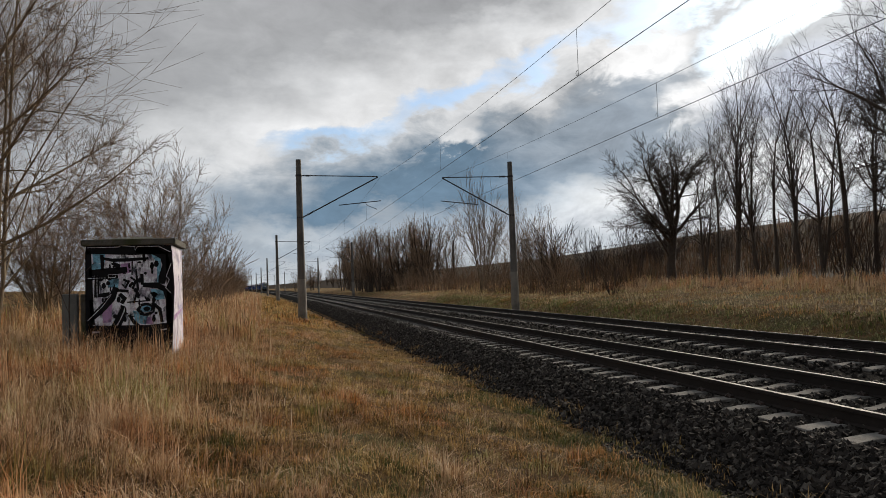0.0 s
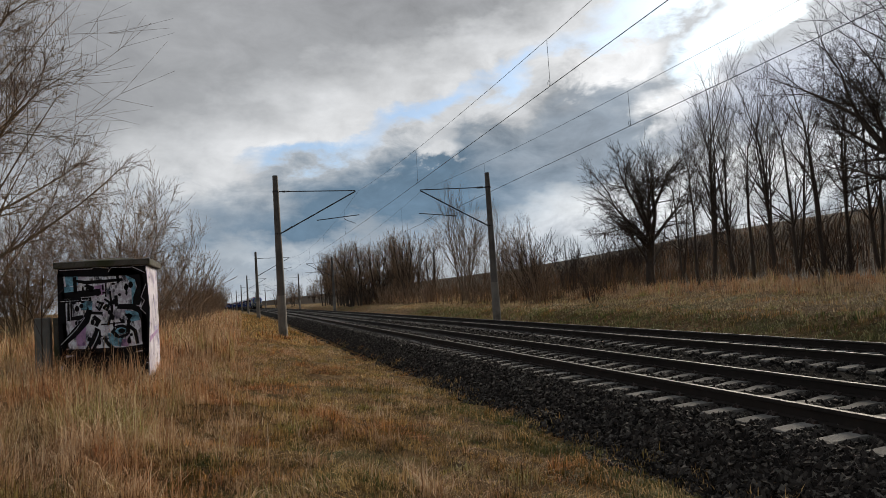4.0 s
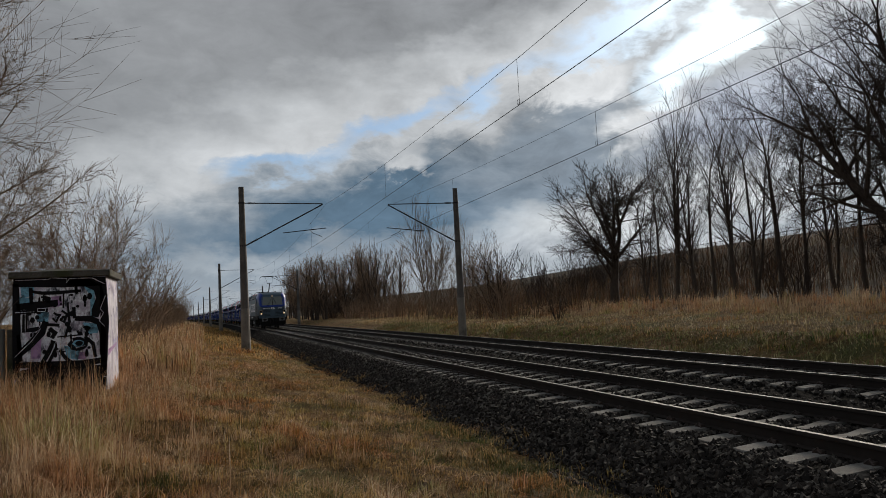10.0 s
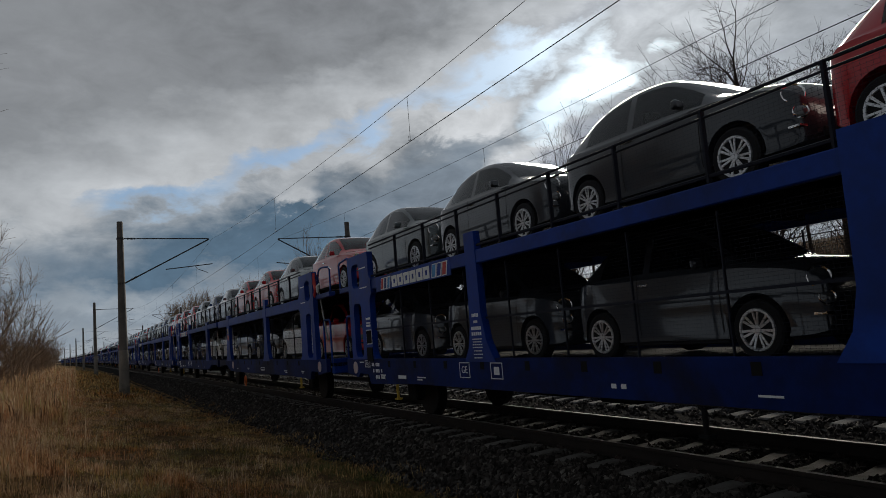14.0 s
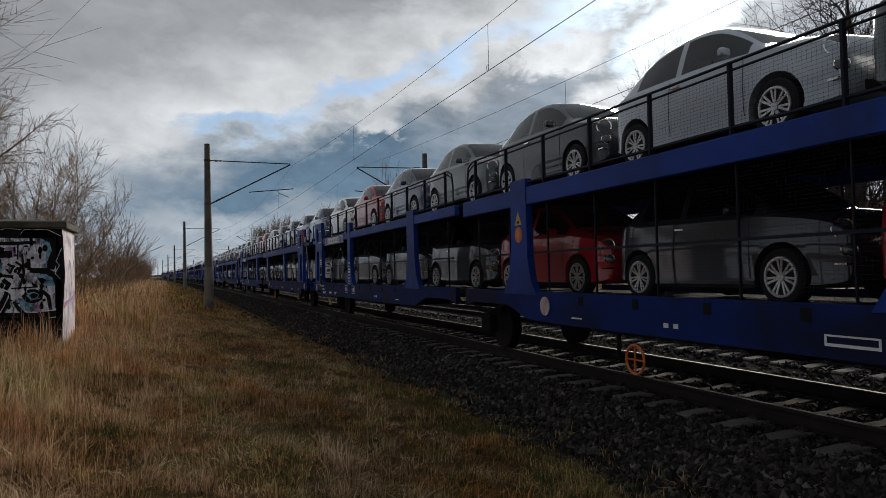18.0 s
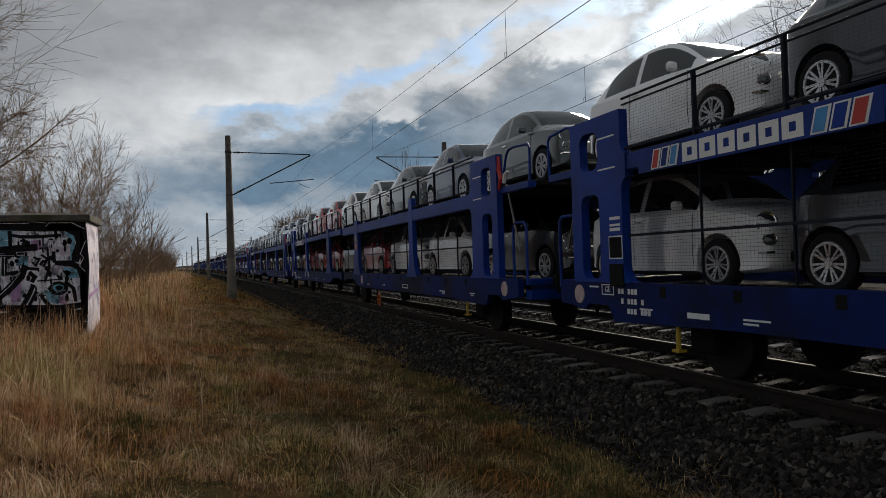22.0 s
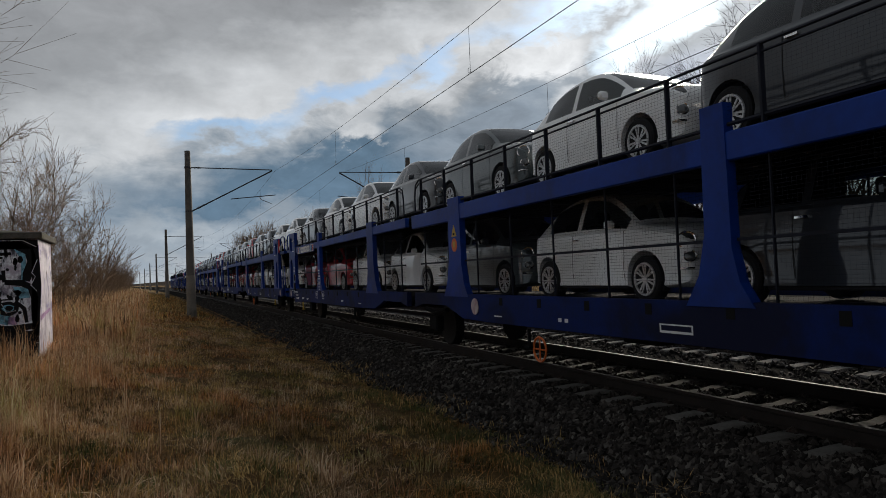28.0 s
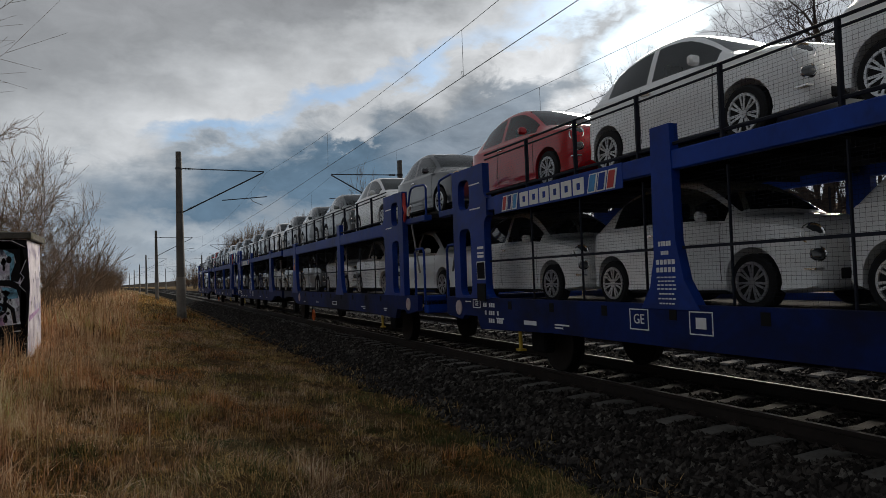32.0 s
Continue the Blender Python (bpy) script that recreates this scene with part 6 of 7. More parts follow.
    for yy in (6.2, 7.6, 9.4, 11.0):
        bus.tube([(0.2, yy, 3.66), (0.2, yy, 4.0)], 0.06, 8).tube([(-0.5, yy, 3.66), (-0.5, yy, 3.9)], 0.08, 8)
    part("roof_busbar", bus, M_BLACK, lo)
    for yy in (1.1, 1.45):
        for sx in (-0.35, 0.45):
            part("roof_horn", Shape().tube([(sx, yy, 3.80), (sx, yy + 0.3, 3.92)], [0.06, 0.03], 8), M_BLACK, lo)
    return lo


def painted_text(text, size, x, y, z, other=0.0):
    """Letters painted on a side, centred on y and z: at x, facing -x, or at the other side's x, turned half round."""
    cu = bpy.data.curves.new("painted_text", "FONT")
    cu.body, cu.size, cu.extrude, cu.align_x, cu.align_y = text, size, 0.002, "CENTER", "CENTER"
    ob = new("painted_text", cu)
    me = bpy.data.meshes.new_from_object(ob.evaluated_get(bpy.context.evaluated_depsgraph_get()))
    bpy.data.objects.remove(ob)
    if other:
        me.transform(Matrix(((0, 0, 1, other), (1, 0, 0, LOCO_LEN - y), (0, 1, 0, z), (0, 0, 0, 1))))
    else:
        me.transform(Matrix(((0, 0, -1, x), (-1, 0, 0, y), (0, 1, 0, z), (0, 0, 0, 1))))
    return me


def _box_faces(xs, sx, y0, y1, z0, z1, d=0.004):
    x0, x1 = min(xs, xs + sx * d), max(xs, xs + sx * d)
    vs = [(x, y, z) for z in (z0, z1) for y in (y0, y1) for x in (x0, x1)]
    return vs, [(0, 2, 3, 1), (4, 5, 7, 6), (0, 1, 5, 4), (2, 6, 7, 3), (0, 4, 6, 2), (1, 3, 7, 5)]


# ---- double-deck car carrier: y = 0 at the round plate of the leading end ----
WAGON_END, WX = 28.57, 1.50


def side_wall(sx, y0, y1, z0, z1, d=0.10):
    return Shape().box(min(sx * (WX - d), sx * WX), max(sx * (WX - d), sx * WX), y0, y1, z0, z1, 0.012)


def build_wagon():
    w = thing("car_carrier_wagon", "blue double-deck car carrier wagon loaded with small cars", "railway wagon", "car carrier wagons", at=on_track(220))
    E_ = WAGON_END
    mid = E_ / 2
    for unit in (0, 1):
        f = (lambda y: y) if unit == 0 else (lambda y: E_ - y)
        def rng(a, b):
            return min(f(a), f(b)), max(f(a), f(b))
        po = 0.27 if unit == 0 else 0.0           # the leading portal stands a little further in
        fr = thing("wagon_unit", "", "")
        fr.parent = w
        # lower floor and upper floor
        y0, y1 = rng(-0.75, mid - 0.35)
        part("lower_floor", Shape().box(-1.38, 1.38, y0, y1, 0.92, 1.0), M_DECK, fr)
        y0, y1 = rng(-0.9, mid - 0.2)
        lower = []
        for k in range(18):
            a = y0 + (y1 - y0) * (k + 0.5) / 18
            lower += [(a - 0.03, 2.60), (a - 0.03, 2.53), (a + 0.03, 2.53), (a + 0.03, 2.60)]
        uf = Shape().prism([(y0, 2.60)] + lower + [(y1, 2.60), (y1, 2.67), (y0, 2.67)], "x", -1.38, 1.38)
        part("upper_floor", uf, M_DECK, fr, "dark ribbed upper deck")
        for sx in (-1, 1):
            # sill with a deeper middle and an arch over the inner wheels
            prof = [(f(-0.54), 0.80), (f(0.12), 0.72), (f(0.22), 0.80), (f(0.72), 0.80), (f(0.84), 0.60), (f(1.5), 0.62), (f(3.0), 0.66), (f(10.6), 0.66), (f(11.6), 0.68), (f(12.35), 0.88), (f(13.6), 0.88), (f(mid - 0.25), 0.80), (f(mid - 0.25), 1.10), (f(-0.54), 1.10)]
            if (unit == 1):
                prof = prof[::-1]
            part("sill", Shape().prism(prof, "x", min(sx * 1.40, sx * WX), max(sx * 1.40, sx * WX)), M_SILL, fr, "blue side sill, colour darkened for shade and grime")
            y0, y1 = rng(1.10 + po, mid - 0.2)
            part("upper_beam", side_wall(sx, y0, y1, 2.40 if unit == 0 else 2.47, 2.67), M_WAGON, fr, "blue upper side beam")
            # end portal with its opening
            o = Shape()
            xa, xb = min(sx * (WX - 0.10), sx * (WX + 0.02)), max(sx * (WX - 0.10), sx * (WX + 0.02))
            for a, b, c, d in ((-0.10, 0.15, 1.09, 3.24), (0.60, 1.12, 1.09, 3.24), (0.15, 0.60, 3.06, 3.24), (0.15, 0.60, 2.24, 2.56), (0.15, 0.60, 1.09, 1.13), (1.12, 1.22, 2.40, 2.67), (1.12, 1.22, 1.09, 1.13)):
                y0, y1 = rng(a + po, b + po)
                o.box(xa, xb, y0, y1, c, d)
            def fillet(yc, zc, dy, dz, r):
                yc = yc + po
                arc = [(f(yc + dy * r * (1 - math.sin(k * math.pi / 8))), zc + dz * r * (1 - math.cos(k * math.pi / 8))) for k in range(5)]
                o.prism([(f(yc), zc)] + arc, "x", xa, xb)
            for zc, dz in ((3.06, -1), (2.56, 1), (2.24, -1), (1.13, 1)):
                fillet(0.15, zc, 1, dz, 0.13), fillet(0.60, zc, -1, dz, 0.13)
            fillet(1.12, 2.67, 1, 1, 0.16), fillet(1.12, 2.40, 1, -1, 0.16), fillet(1.12, 1.10, 1, 1, 0.22)
            part("end_portal", o, M_WAGON, fr, "blue end portal with rounded openings")
            # flared posts
            for yp, wd, top in ((5.5 if unit == 0 else 5.32, 0.34, 2.95), (11.83 if unit == 0 else 11.37, 0.54, 2.80)):
                prof = [(f(yp - wd / 2 - 0.24), 1.05), (f(yp - wd / 2 - 0.08), 1.28), (f(yp - wd / 2), 1.6), (f(yp - wd / 2 + 0.02), top), (f(yp + wd / 2 - 0.02), top), (f(yp + wd / 2), 1.75), (f(yp + wd / 2 + 0.10), 1.35), (f(yp + wd / 2 + 0.30), 1.05)]
                if unit:
                    prof = prof[::-1]
                part("post", Shape().prism(prof, "x", min(sx * 1.40, sx * (WX + 0.01)), max(sx * 1.40, sx * (WX + 0.01))), M_WAGON, fr, "blue post with a flared foot")
            # railing of the upper deck
            rl = Shape()
            for zz, rr in ((2.74, 0.02), (3.29, 0.013), (3.365, 0.016)):
                ends = [(sx * 1.46, f(1.1 + po), zz), (sx * 1.46, f(mid - 0.62), zz)] + ([(sx * 1.46, f(mid - 0.42), zz - 0.08), (sx * 1.46, f(mid - 0.36), zz - 0.30), (sx * 1.46, f(mid - 0.36), 2.66)] if zz > 3 else [(sx * 1.46, f(mid - 0.3), zz)])
                rl.tube(ends, rr, 5)
            k = 2.46
            while k < mid - 0.3:
                rl.box(min(sx * 1.44, sx * 1.49), max(sx * 1.44, sx * 1.49), f(k) - 0.013, f(k) + 0.013, 2.66, 3.365)
                k += 1.23
            part("railing", rl, M_MESH, fr, "thin dark tubular railing")
            # wire mesh in the bays
            ms = Shape()
            for z0, z1, x in ((1.12, 2.40, 1.42), (2.76, 3.28, 1.455)):
                z = z0
                while z < z1:
                    ms.add([(sx * x, f(1.12 + po), z), (sx * x, f(mid - 0.5), z), (sx * x, f(mid - 0.5), z + 0.0024), (sx * x, f(1.12 + po), z + 0.0024)], [(0, 1, 2, 3)])
                    z += 0.036
                k = 1.14 + po
                while k < mid - 0.5:
                    ms.add([(sx * x, f(k), z0), (sx * x, f(k + 0.002), z0), (sx * x, f(k + 0.002), z1), (sx * x, f(k), z1)], [(0, 1, 2, 3)])
                    k += 0.05
            ms.box(min(sx * 1.41, sx * 1.44), max(sx * 1.41, sx * 1.44), *rng(1.12 + po, mid - 0.5), 1.66, 1.69)
            k = 2.46
            while k < mid - 0.4:
                ms.box(min(sx * 1.41, sx * 1.435), max(sx * 1.41, sx * 1.435), f(k) - 0.008, f(k) + 0.008, 1.10, 2.42)
                k += 1.23
            part("wire_mesh", ms, M_MESH, fr, "fine horizontal wire mesh")
            for yw in ((2.05, 13.95) if unit == 0 else (2.05,)) if sx < 0 else ():
                part("axle_guard", Shape().box(min(sx * 0.98, sx * 1.16), max(sx * 0.98, sx * 1.16), f(yw) - 0.2, f(yw) + 0.2, 0.3, 0.62, 0.03), M_LOCODARK, fr)
            if sx > 0:
                continue
            y0, y1 = rng(-0.92, -0.10 + po)
            part("deck_edge", Shape().box(min(sx * 1.30, sx * 1.45), max(sx * 1.30, sx * 1.45), y0, y1, 2.55, 2.66, 0.01), M_WAGON, fr, "blue edge of the upper deck")
            # hoops and stays over the coupling gap
            hp = Shape().tube([(sx * 1.42, f(-0.10 + po), 2.68), (sx * 1.42, f(-0.22 + po * 0.6), 3.18), (sx * 1.42, f(-0.28 + po * 0.5), 3.26), (sx * 1.42, f(-0.36), 3.28), (sx * 1.42, f(-0.88), 3.24), (sx * 1.42, f(-0.95), 3.18), (sx * 1.42, f(-0.93), 2.66)], 0.022, 7)
            part("end_hoop", hp, M_WAGON, fr, "bent tube guard at the end", 40)
            hp = Shape().tube([(sx * 1.40, f(-0.2), 1.0), (sx * 1.40, f(-0.2), 1.95), (sx * 1.40, f(-0.3), 2.02), (sx * 1.40, f(-0.62), 2.02), (sx * 1.40, f(-0.7), 1.95), (sx * 1.40, f(-0.7), 1.0)], 0.024, 7)
            part("lower_hoop", hp, M_WAGON, fr, "bent tube guard at the end", 40)
            part("stay", Shape().tube([(sx * 1.40, f(0.0), 2.70), (sx * 1.40, f(-0.45), 1.55)], 0.02, 6), M_STEEL, fr)
            if unit == 0:
                part("lever", Shape().tube([(sx * 1.47, f(0.20), 2.60), (sx * 1.47, f(0.08), 2.80), (sx * 1.47, f(0.16), 2.95), (sx * 1.47, f(0.17), 3.20)], [0.028, 0.04, 0.04, 0.03], 6), M_RED, fr, "bent red lever")
                part("valve", Shape().tube([(sx * 1.45, f(0.0), 2.72), (sx * 1.45, f(-0.06), 2.86), (sx * 1.45, f(-0.16), 2.90)], [0.03, 0.045, 0.025], 6), M_WHITE, fr, "white valve")
            part("round_plate", Shape().tube([(sx * (WX), f(0.0), 0.92), (sx * (WX + 0.012), f(0.0), 0.92)], 0.125, 20).tube([(sx * (WX + 0.012), f(0.0), 0.92), (sx * (WX + 0.014), f(0.0), 0.92)], 0.11, 20).box(sx * WX - 0.017, sx * WX + 0.017, f(0) - 0.05, f(0) + 0.05, 0.88, 0.90), M_PLATE, fr, "round pinkish white plate")
            # stencils
            tx = Shape()
            for (a, b, c, d) in ((1.4, 1.65, 0.78, 0.80), (1.45, 1.6, 0.74, 0.76), (3.1, 3.45, 0.77, 0.79), (3.1, 3.3, 0.73, 0.75), (5.9, 6.4, 0.76, 0.785), (5.9, 5.92, 0.785, 0.84), (6.38, 6.4, 0.785, 0.84), (5.9, 6.4, 0.84, 0.855), (8.2, 8.28, 0.77, 0.82), (8.36, 8.44, 0.77, 0.82), (10.1, 10.35, 0.76, 0.78)):
                if unit and 5.8 < a < 6.5:
                    continue
                y0, y1 = rng(a, b)
                tx.add(*_box_faces(sx * WX, sx, y0, y1, c, d))
            for zz in (2.93, 2.53):
                y0, y1 = rng(0.60 + po, 1.0 + po)
                tx.add(*_box_faces(sx * (WX + 0.02), sx, y0, y1, zz, zz + 0.02))
            ht = Shape()
            for k in range(8):
                y0, y1 = rng(1.80 + k * 1.18, 1.91 + k * 1.18)
                ht.add(*_box_faces(sx * WX, sx, y0, y1, 0.94, 1.06))
            tagged(part("sill_recess", ht, M_LOCODARK, fr), "dark square pockets in the sill", kind="stuff")
            tagged(part("stencil", tx, M_LETTER, fr), "small pale stencilled bars", kind="stuff")
            # spare feet hanging from the sill
            for yy in (2.0, 9.4):
                part("jack_foot", Shape().tube([(sx * 1.42, f(yy), 0.36), (sx * 1.42, f(yy), 0.62)], 0.028, 8).box(min(sx * 1.36, sx * 1.47), max(sx * 1.36, sx * 1.47), f(yy) - 0.06, f(yy) + 0.06, 0.34, 0.37), M_YELLOW if yy < 5 else M_LOCODARK, fr, "yellow jack foot" if yy < 5 else "")
            for yw in (2.05, 13.95) if unit == 0 else (2.05,):
                part("leaf_spring", Shape().tube([(sx * 1.07, f(yw) - 0.6, 0.74), (sx * 1.07, f(yw), 0.66), (sx * 1.07, f(yw) + 0.6, 0.74)], 0.05, 6), M_LOCODARK, fr)
        for yw in (2.05, 13.95) if unit == 0 else (2.05,):
            wheelset(fr, f(yw), 0.42)
        s = -1 if unit == 0 else 1
        part("end_beam", Shape().box(-1.38, 1.38, *rng(-0.75, -0.55), 0.75, 1.10, 0.02), M_WAGON, fr)
        buffers(fr, f(-0.70), s)
        coupler(fr, f(-0.70), s)
        part("brake_gear", Shape().tube([(0.5, f(3.0), 0.6), (0.5, f(12.0), 0.6)], 0.05, 6).tube([(-0.4, f(5.0), 0.62), (-0.4, f(6.2), 0.62)], 0.17, 12).box(-0.9, 0.9, *rng(7.2, 7.9), 0.5, 0.8, 0.03), M_LOCODARK, fr)
    # signs
    for sx in (-1,):
        def at(y):
            return y if sx < 0 else WAGON_END - y
        xs = sx * (WX + 0.01)
        part("hand_wheel", Shape().tube([(xs - sx * 0.03, at(9.0) + 0.17 * math.cos(a * math.pi / 8), 0.36 + 0.17 * math.sin(a * math.pi / 8)) for a in range(17)], 0.016, 5, False)
             .tube([(xs - sx * 0.03, at(9.0) - 0.17, 0.36), (xs - sx * 0.03, at(9.0) + 0.17, 0.36)], 0.012, 4).tube([(xs - sx * 0.03, at(9.0), 0.19), (xs - sx * 0.03, at(9.0), 0.55)], 0.012, 4), M_ORANGE, w, "orange brake hand wheel")
        y = at(11.83)
        part("warning_sign", Shape().prism([(y - 0.11, 2.11), (y + 0.11, 2.11), (y, 2.32)], "x", min(xs, xs + sx * 0.006), max(xs, xs + sx * 0.006)), M_YELLOW, w, "yellow triangular warning sign")
        part("warning_mark", Shape().add(*_box_faces(xs + sx * 0.006, sx, y - 0.035, y + 0.035, 2.135, 2.17)), M_BLACK, w)
        part("round_sign", Shape().tube([(xs, y, 1.96), (xs + sx * 0.006, y, 1.96)], 0.12, 18), M_ORANGE, w, "round orange sign")
        part("round_sign_mark", Shape().add(*_box_faces(xs + sx * 0.006, sx, y - 0.045, y + 0.045, 1.92, 2.02)), M_YELLOW, w)
        part("round_plate", Shape().tube([(xs, at(11.05), 0.90), (xs + sx * 0.012, at(11.05), 0.90)], 0.135, 18), M_PLATE, w, "round pinkish white plate")
        # lengthwise name board: plain blocks and coloured slanting bars
        bd = Shape().box(min(sx * 1.49, sx * 1.505), max(sx * 1.49, sx * 1.505), min(at(23.9), at(27.1)), max(at(23.9), at(27.1)), 2.385, 2.675, 0.006)
        board = part("name_board", bd, M_WAGON, w, "dark blue board with white blocks")
        xb = sx * 1.505
        d = 1 if sx < 0 else -1
        lt = Shape()
        for i in range(6):
            a = at(24.66) + d * i * 0.276
            for p0, p1, c, dd in ((0.0, 0.24, 2.415, 2.475), (0.0, 0.08, 2.475, 2.56), (0.16, 0.24, 2.475, 2.56), (0.0, 0.24, 2.56, 2.62)):
                lt.add(*_box_faces(xb, sx, min(a + d * p0, a + d * p1), max(a + d * p0, a + d * p1), c, dd))
        tagged(part("board_lettering", lt, M_WHITE, board), "white painted blocks", kind="stuff")
        for ys, cols, wb in ((24.06, (M_RED, M_WAGON, M_LOGO1), 0.14), (26.40, (M_LOGO1, M_WAGON, M_RED), 0.11)):
            for i, c in enumerate(cols):
                a = at(ys) + d * i * (wb + 0.05)
                q = Shape()
                q.prism([(a - 0.015, 2.405), (a + wb + 0.015, 2.405), (a + wb - 0.045, 2.63), (a - 0.075, 2.63)], "x", min(xb, xb + sx * 0.004), max(xb, xb + sx * 0.004))
                part("bar_outline", q, M_WHITE, board, "white slanting outline")
                q = Shape().prism([(a + 0.01, 2.42), (a + wb - 0.01, 2.42), (a + wb - 0.062, 2.615), (a - 0.042, 2.615)], "x", min(xb, xb + sx * 0.008), max(xb, xb + sx * 0.008))
                part("colour_bar", q, c, board)
        # lettered panel on the rear post
        pn = Shape()
        a = at(23.25)
        for i, (c, dd, hw) in enumerate(((1.70, 1.75, 0.10), (1.61, 1.65, 0.06), (1.51, 1.56, 0.15), (1.43, 1.48, 0.15), (1.37, 1.385, 0.15), (1.33, 1.345, 0.13), (1.29, 1.305, 0.15), (1.25, 1.265, 0.15), (1.20, 1.215, 0.12), (1.15, 1.165, 0.14), (1.10, 1.115, 0.12))):
            n = 5
            for k in range(n):
                b = a - hw + 2 * hw * k / n
                pn.add(*_box_faces(xs, sx, b, b + 2 * hw / n * 0.72, c, dd))
        tagged(part("data_panel", pn, M_LETTER, w), "pale stencilled data bars", kind="stuff")
        fr2 = Shape()
        for yc in (22.78, 23.72):
            b = at(yc)
            for (p, q, c, dd) in ((b - 0.16, b + 0.16, 0.81, 0.822), (b - 0.16, b + 0.16, 1.028, 1.04), (b - 0.16, b - 0.148, 0.822, 1.028), (b + 0.148, b + 0.16, 0.822, 1.028)) + (((b - 0.07, b + 0.07, 0.87, 0.98),) if yc < 23 else ()):
                fr2.add(*_box_faces(sx * WX, sx, p, q, c, dd))
        b = at(27.0)
        for i in range(3):
            for k in range((6, 7, 9)[i]):
                q = b + 0.62 - 0.06 * i - k * 0.07
                fr2.add(*_box_faces(sx * WX, sx, q - 0.05, q, 0.955 - i * 0.12, 1.02 - i * 0.12)) if (k + i) % 4 != 2 else None
        for (p, q, c, dd) in ((27.72, 28.0, 0.93, 0.945), (27.72, 28.0, 1.055, 1.07), (27.72, 27.735, 0.945, 1.055), (27.985, 28.0, 0.945, 1.055), (28.08, 28.3, 1.02, 1.04), (25.95, 26.3, 0.74, 0.80)):
            fr2.add(*_box_faces(sx * WX, sx, p, q, c, dd))
        tagged(part("frame_marking", fr2, M_LETTER, w), "pale framed marking bars", kind="stuff")
        for yc, zc, size in ((27.86, 1.0, 0.105), (at(23.72), 0.925, 0.15)):
            part("painted_text", painted_text("GE", size, sx * WX - 0.004, yc, zc), M_LETTER, w, "pale painted letters GE")
        xq = sx * (WX + 0.02)
        rf = part("rating_plate", Shape().add(*_box_faces(xq, sx, 27.46, 27.76, 1.39, 1.68)), M_LETTER, w, "grey plate with a pale outline")
        part("plate_field", Shape().add(*_box_faces(xq + sx * 0.004, sx, 27.475, 27.745, 1.405, 1.665)), M_DECK, rf)
        part("dark_box", Shape().box(min(xq, xq + sx * 0.02), max(xq, xq + sx * 0.02), 27.45, 27.75, 1.05, 1.33, 0.005), M_LOCODARK, w, "dark flat box")
        part("post_marking", Shape().add(*_box_faces(xq, sx, 27.50, 27.73, 1.74, 1.78)).add(*_box_faces(xq, sx, 27.50, 27.73, 1.80, 1.83)).add(*_box_faces(xq, sx, 27.50, 27.73, 1.88, 1.92)), M_LETTER, w)
    return w


# ---- the small hatchback; y = 0 amidships, front towards -y ----
CAR_STATIONS = [  # y, half width, sill, belt, top, half width of the top
    (-1.785, 0.52, 0.30, 0.54, 0.63, 0.38), (-1.765, 0.645, 0.24, 0.65, 0.745, 0.47), (-1.715, 0.72, 0.21, 0.725, 0.83, 0.53), (-1.60, 0.765, 0.19, 0.785, 0.895, 0.57), (-1.38, 0.79, 0.18, 0.835, 0.95, 0.60),
    (-1.10, 0.80, 0.18, 0.87, 0.985, 0.61), (-0.86, 0.81, 0.18, 0.895, 1.02, 0.65), (-0.52, 0.815, 0.18, 0.912, 1.255, 0.62), (-0.18, 0.82, 0.18, 0.92, 1.43, 0.585),
    (0.16, 0.82, 0.18, 0.925, 1.495, 0.575), (0.55, 0.82, 0.18, 0.93, 1.50, 0.57), (0.90, 0.82, 0.18, 0.935, 1.465, 0.56), (1.22, 0.82, 0.19, 0.94, 1.385, 0.545),
    (1.46, 0.805, 0.20, 0.945, 1.25, 0.545), (1.62, 0.78, 0.22, 0.93, 1.07, 0.56), (1.72, 0.735, 0.26, 0.84, 0.95, 0.53), (1.762, 0.66, 0.30, 0.66, 0.76, 0.46), (1.78, 0.56, 0.36, 0.55, 0.62, 0.40)]


def car_ring(st, off=0.0):
    y, w, zb, zm, zr, wr = st
    w, wr = w + off, wr + off
    half = [(0.0, zb), (w * 0.90, zb), (w * 0.985, zb + 0.10), (w, zb + 0.5 * (zm - zb)), (w * 0.975, zm - 0.02), (w * 0.95, zm + 0.015),
            (w * 0.95 * 0.45 + wr * 0.55 + 0.012, zm + 0.55 * (zr - zm)), (wr + 0.015, zr - 0.22 * min(0.25, zr - zm) - 0.01), (wr * 0.80, zr - 0.012 + off), (wr * 0.4, zr + off), (0.0, zr + 0.008 + off)]
    return half


def mirror_ring(half, y):
    r = [(x, y, z) for x, z in half] + [(-x, y, z) for x, z in reversed(half[1:-1])]
    return r


def curved(rows, u):
    """The value at the fractional place u of a list of number rows, on a smooth curve through them."""
    i = min(len(rows) - 2, int(u))
    t = u - i
    p = [rows[max(0, min(len(rows) - 1, i + k))] for k in (-1, 0, 1, 2)]
    return tuple(0.5 * (2 * b + (c - a) * t + (2 * a - 5 * b + 4 * c - d) * t * t + (3 * b - a - 3 * c + d) * t ** 3) for a, b, c, d in zip(*p))


RING_AT = (0, 1, 1.5, 2, 3, 3.5, 4, 4.5, 5, 5.2, 6, 6.75, 7, 7.4, 8, 9, 10)
STATION_AT = sorted([k * 0.5 for k in range(35)] + [9.75, 6.25, 6.75])


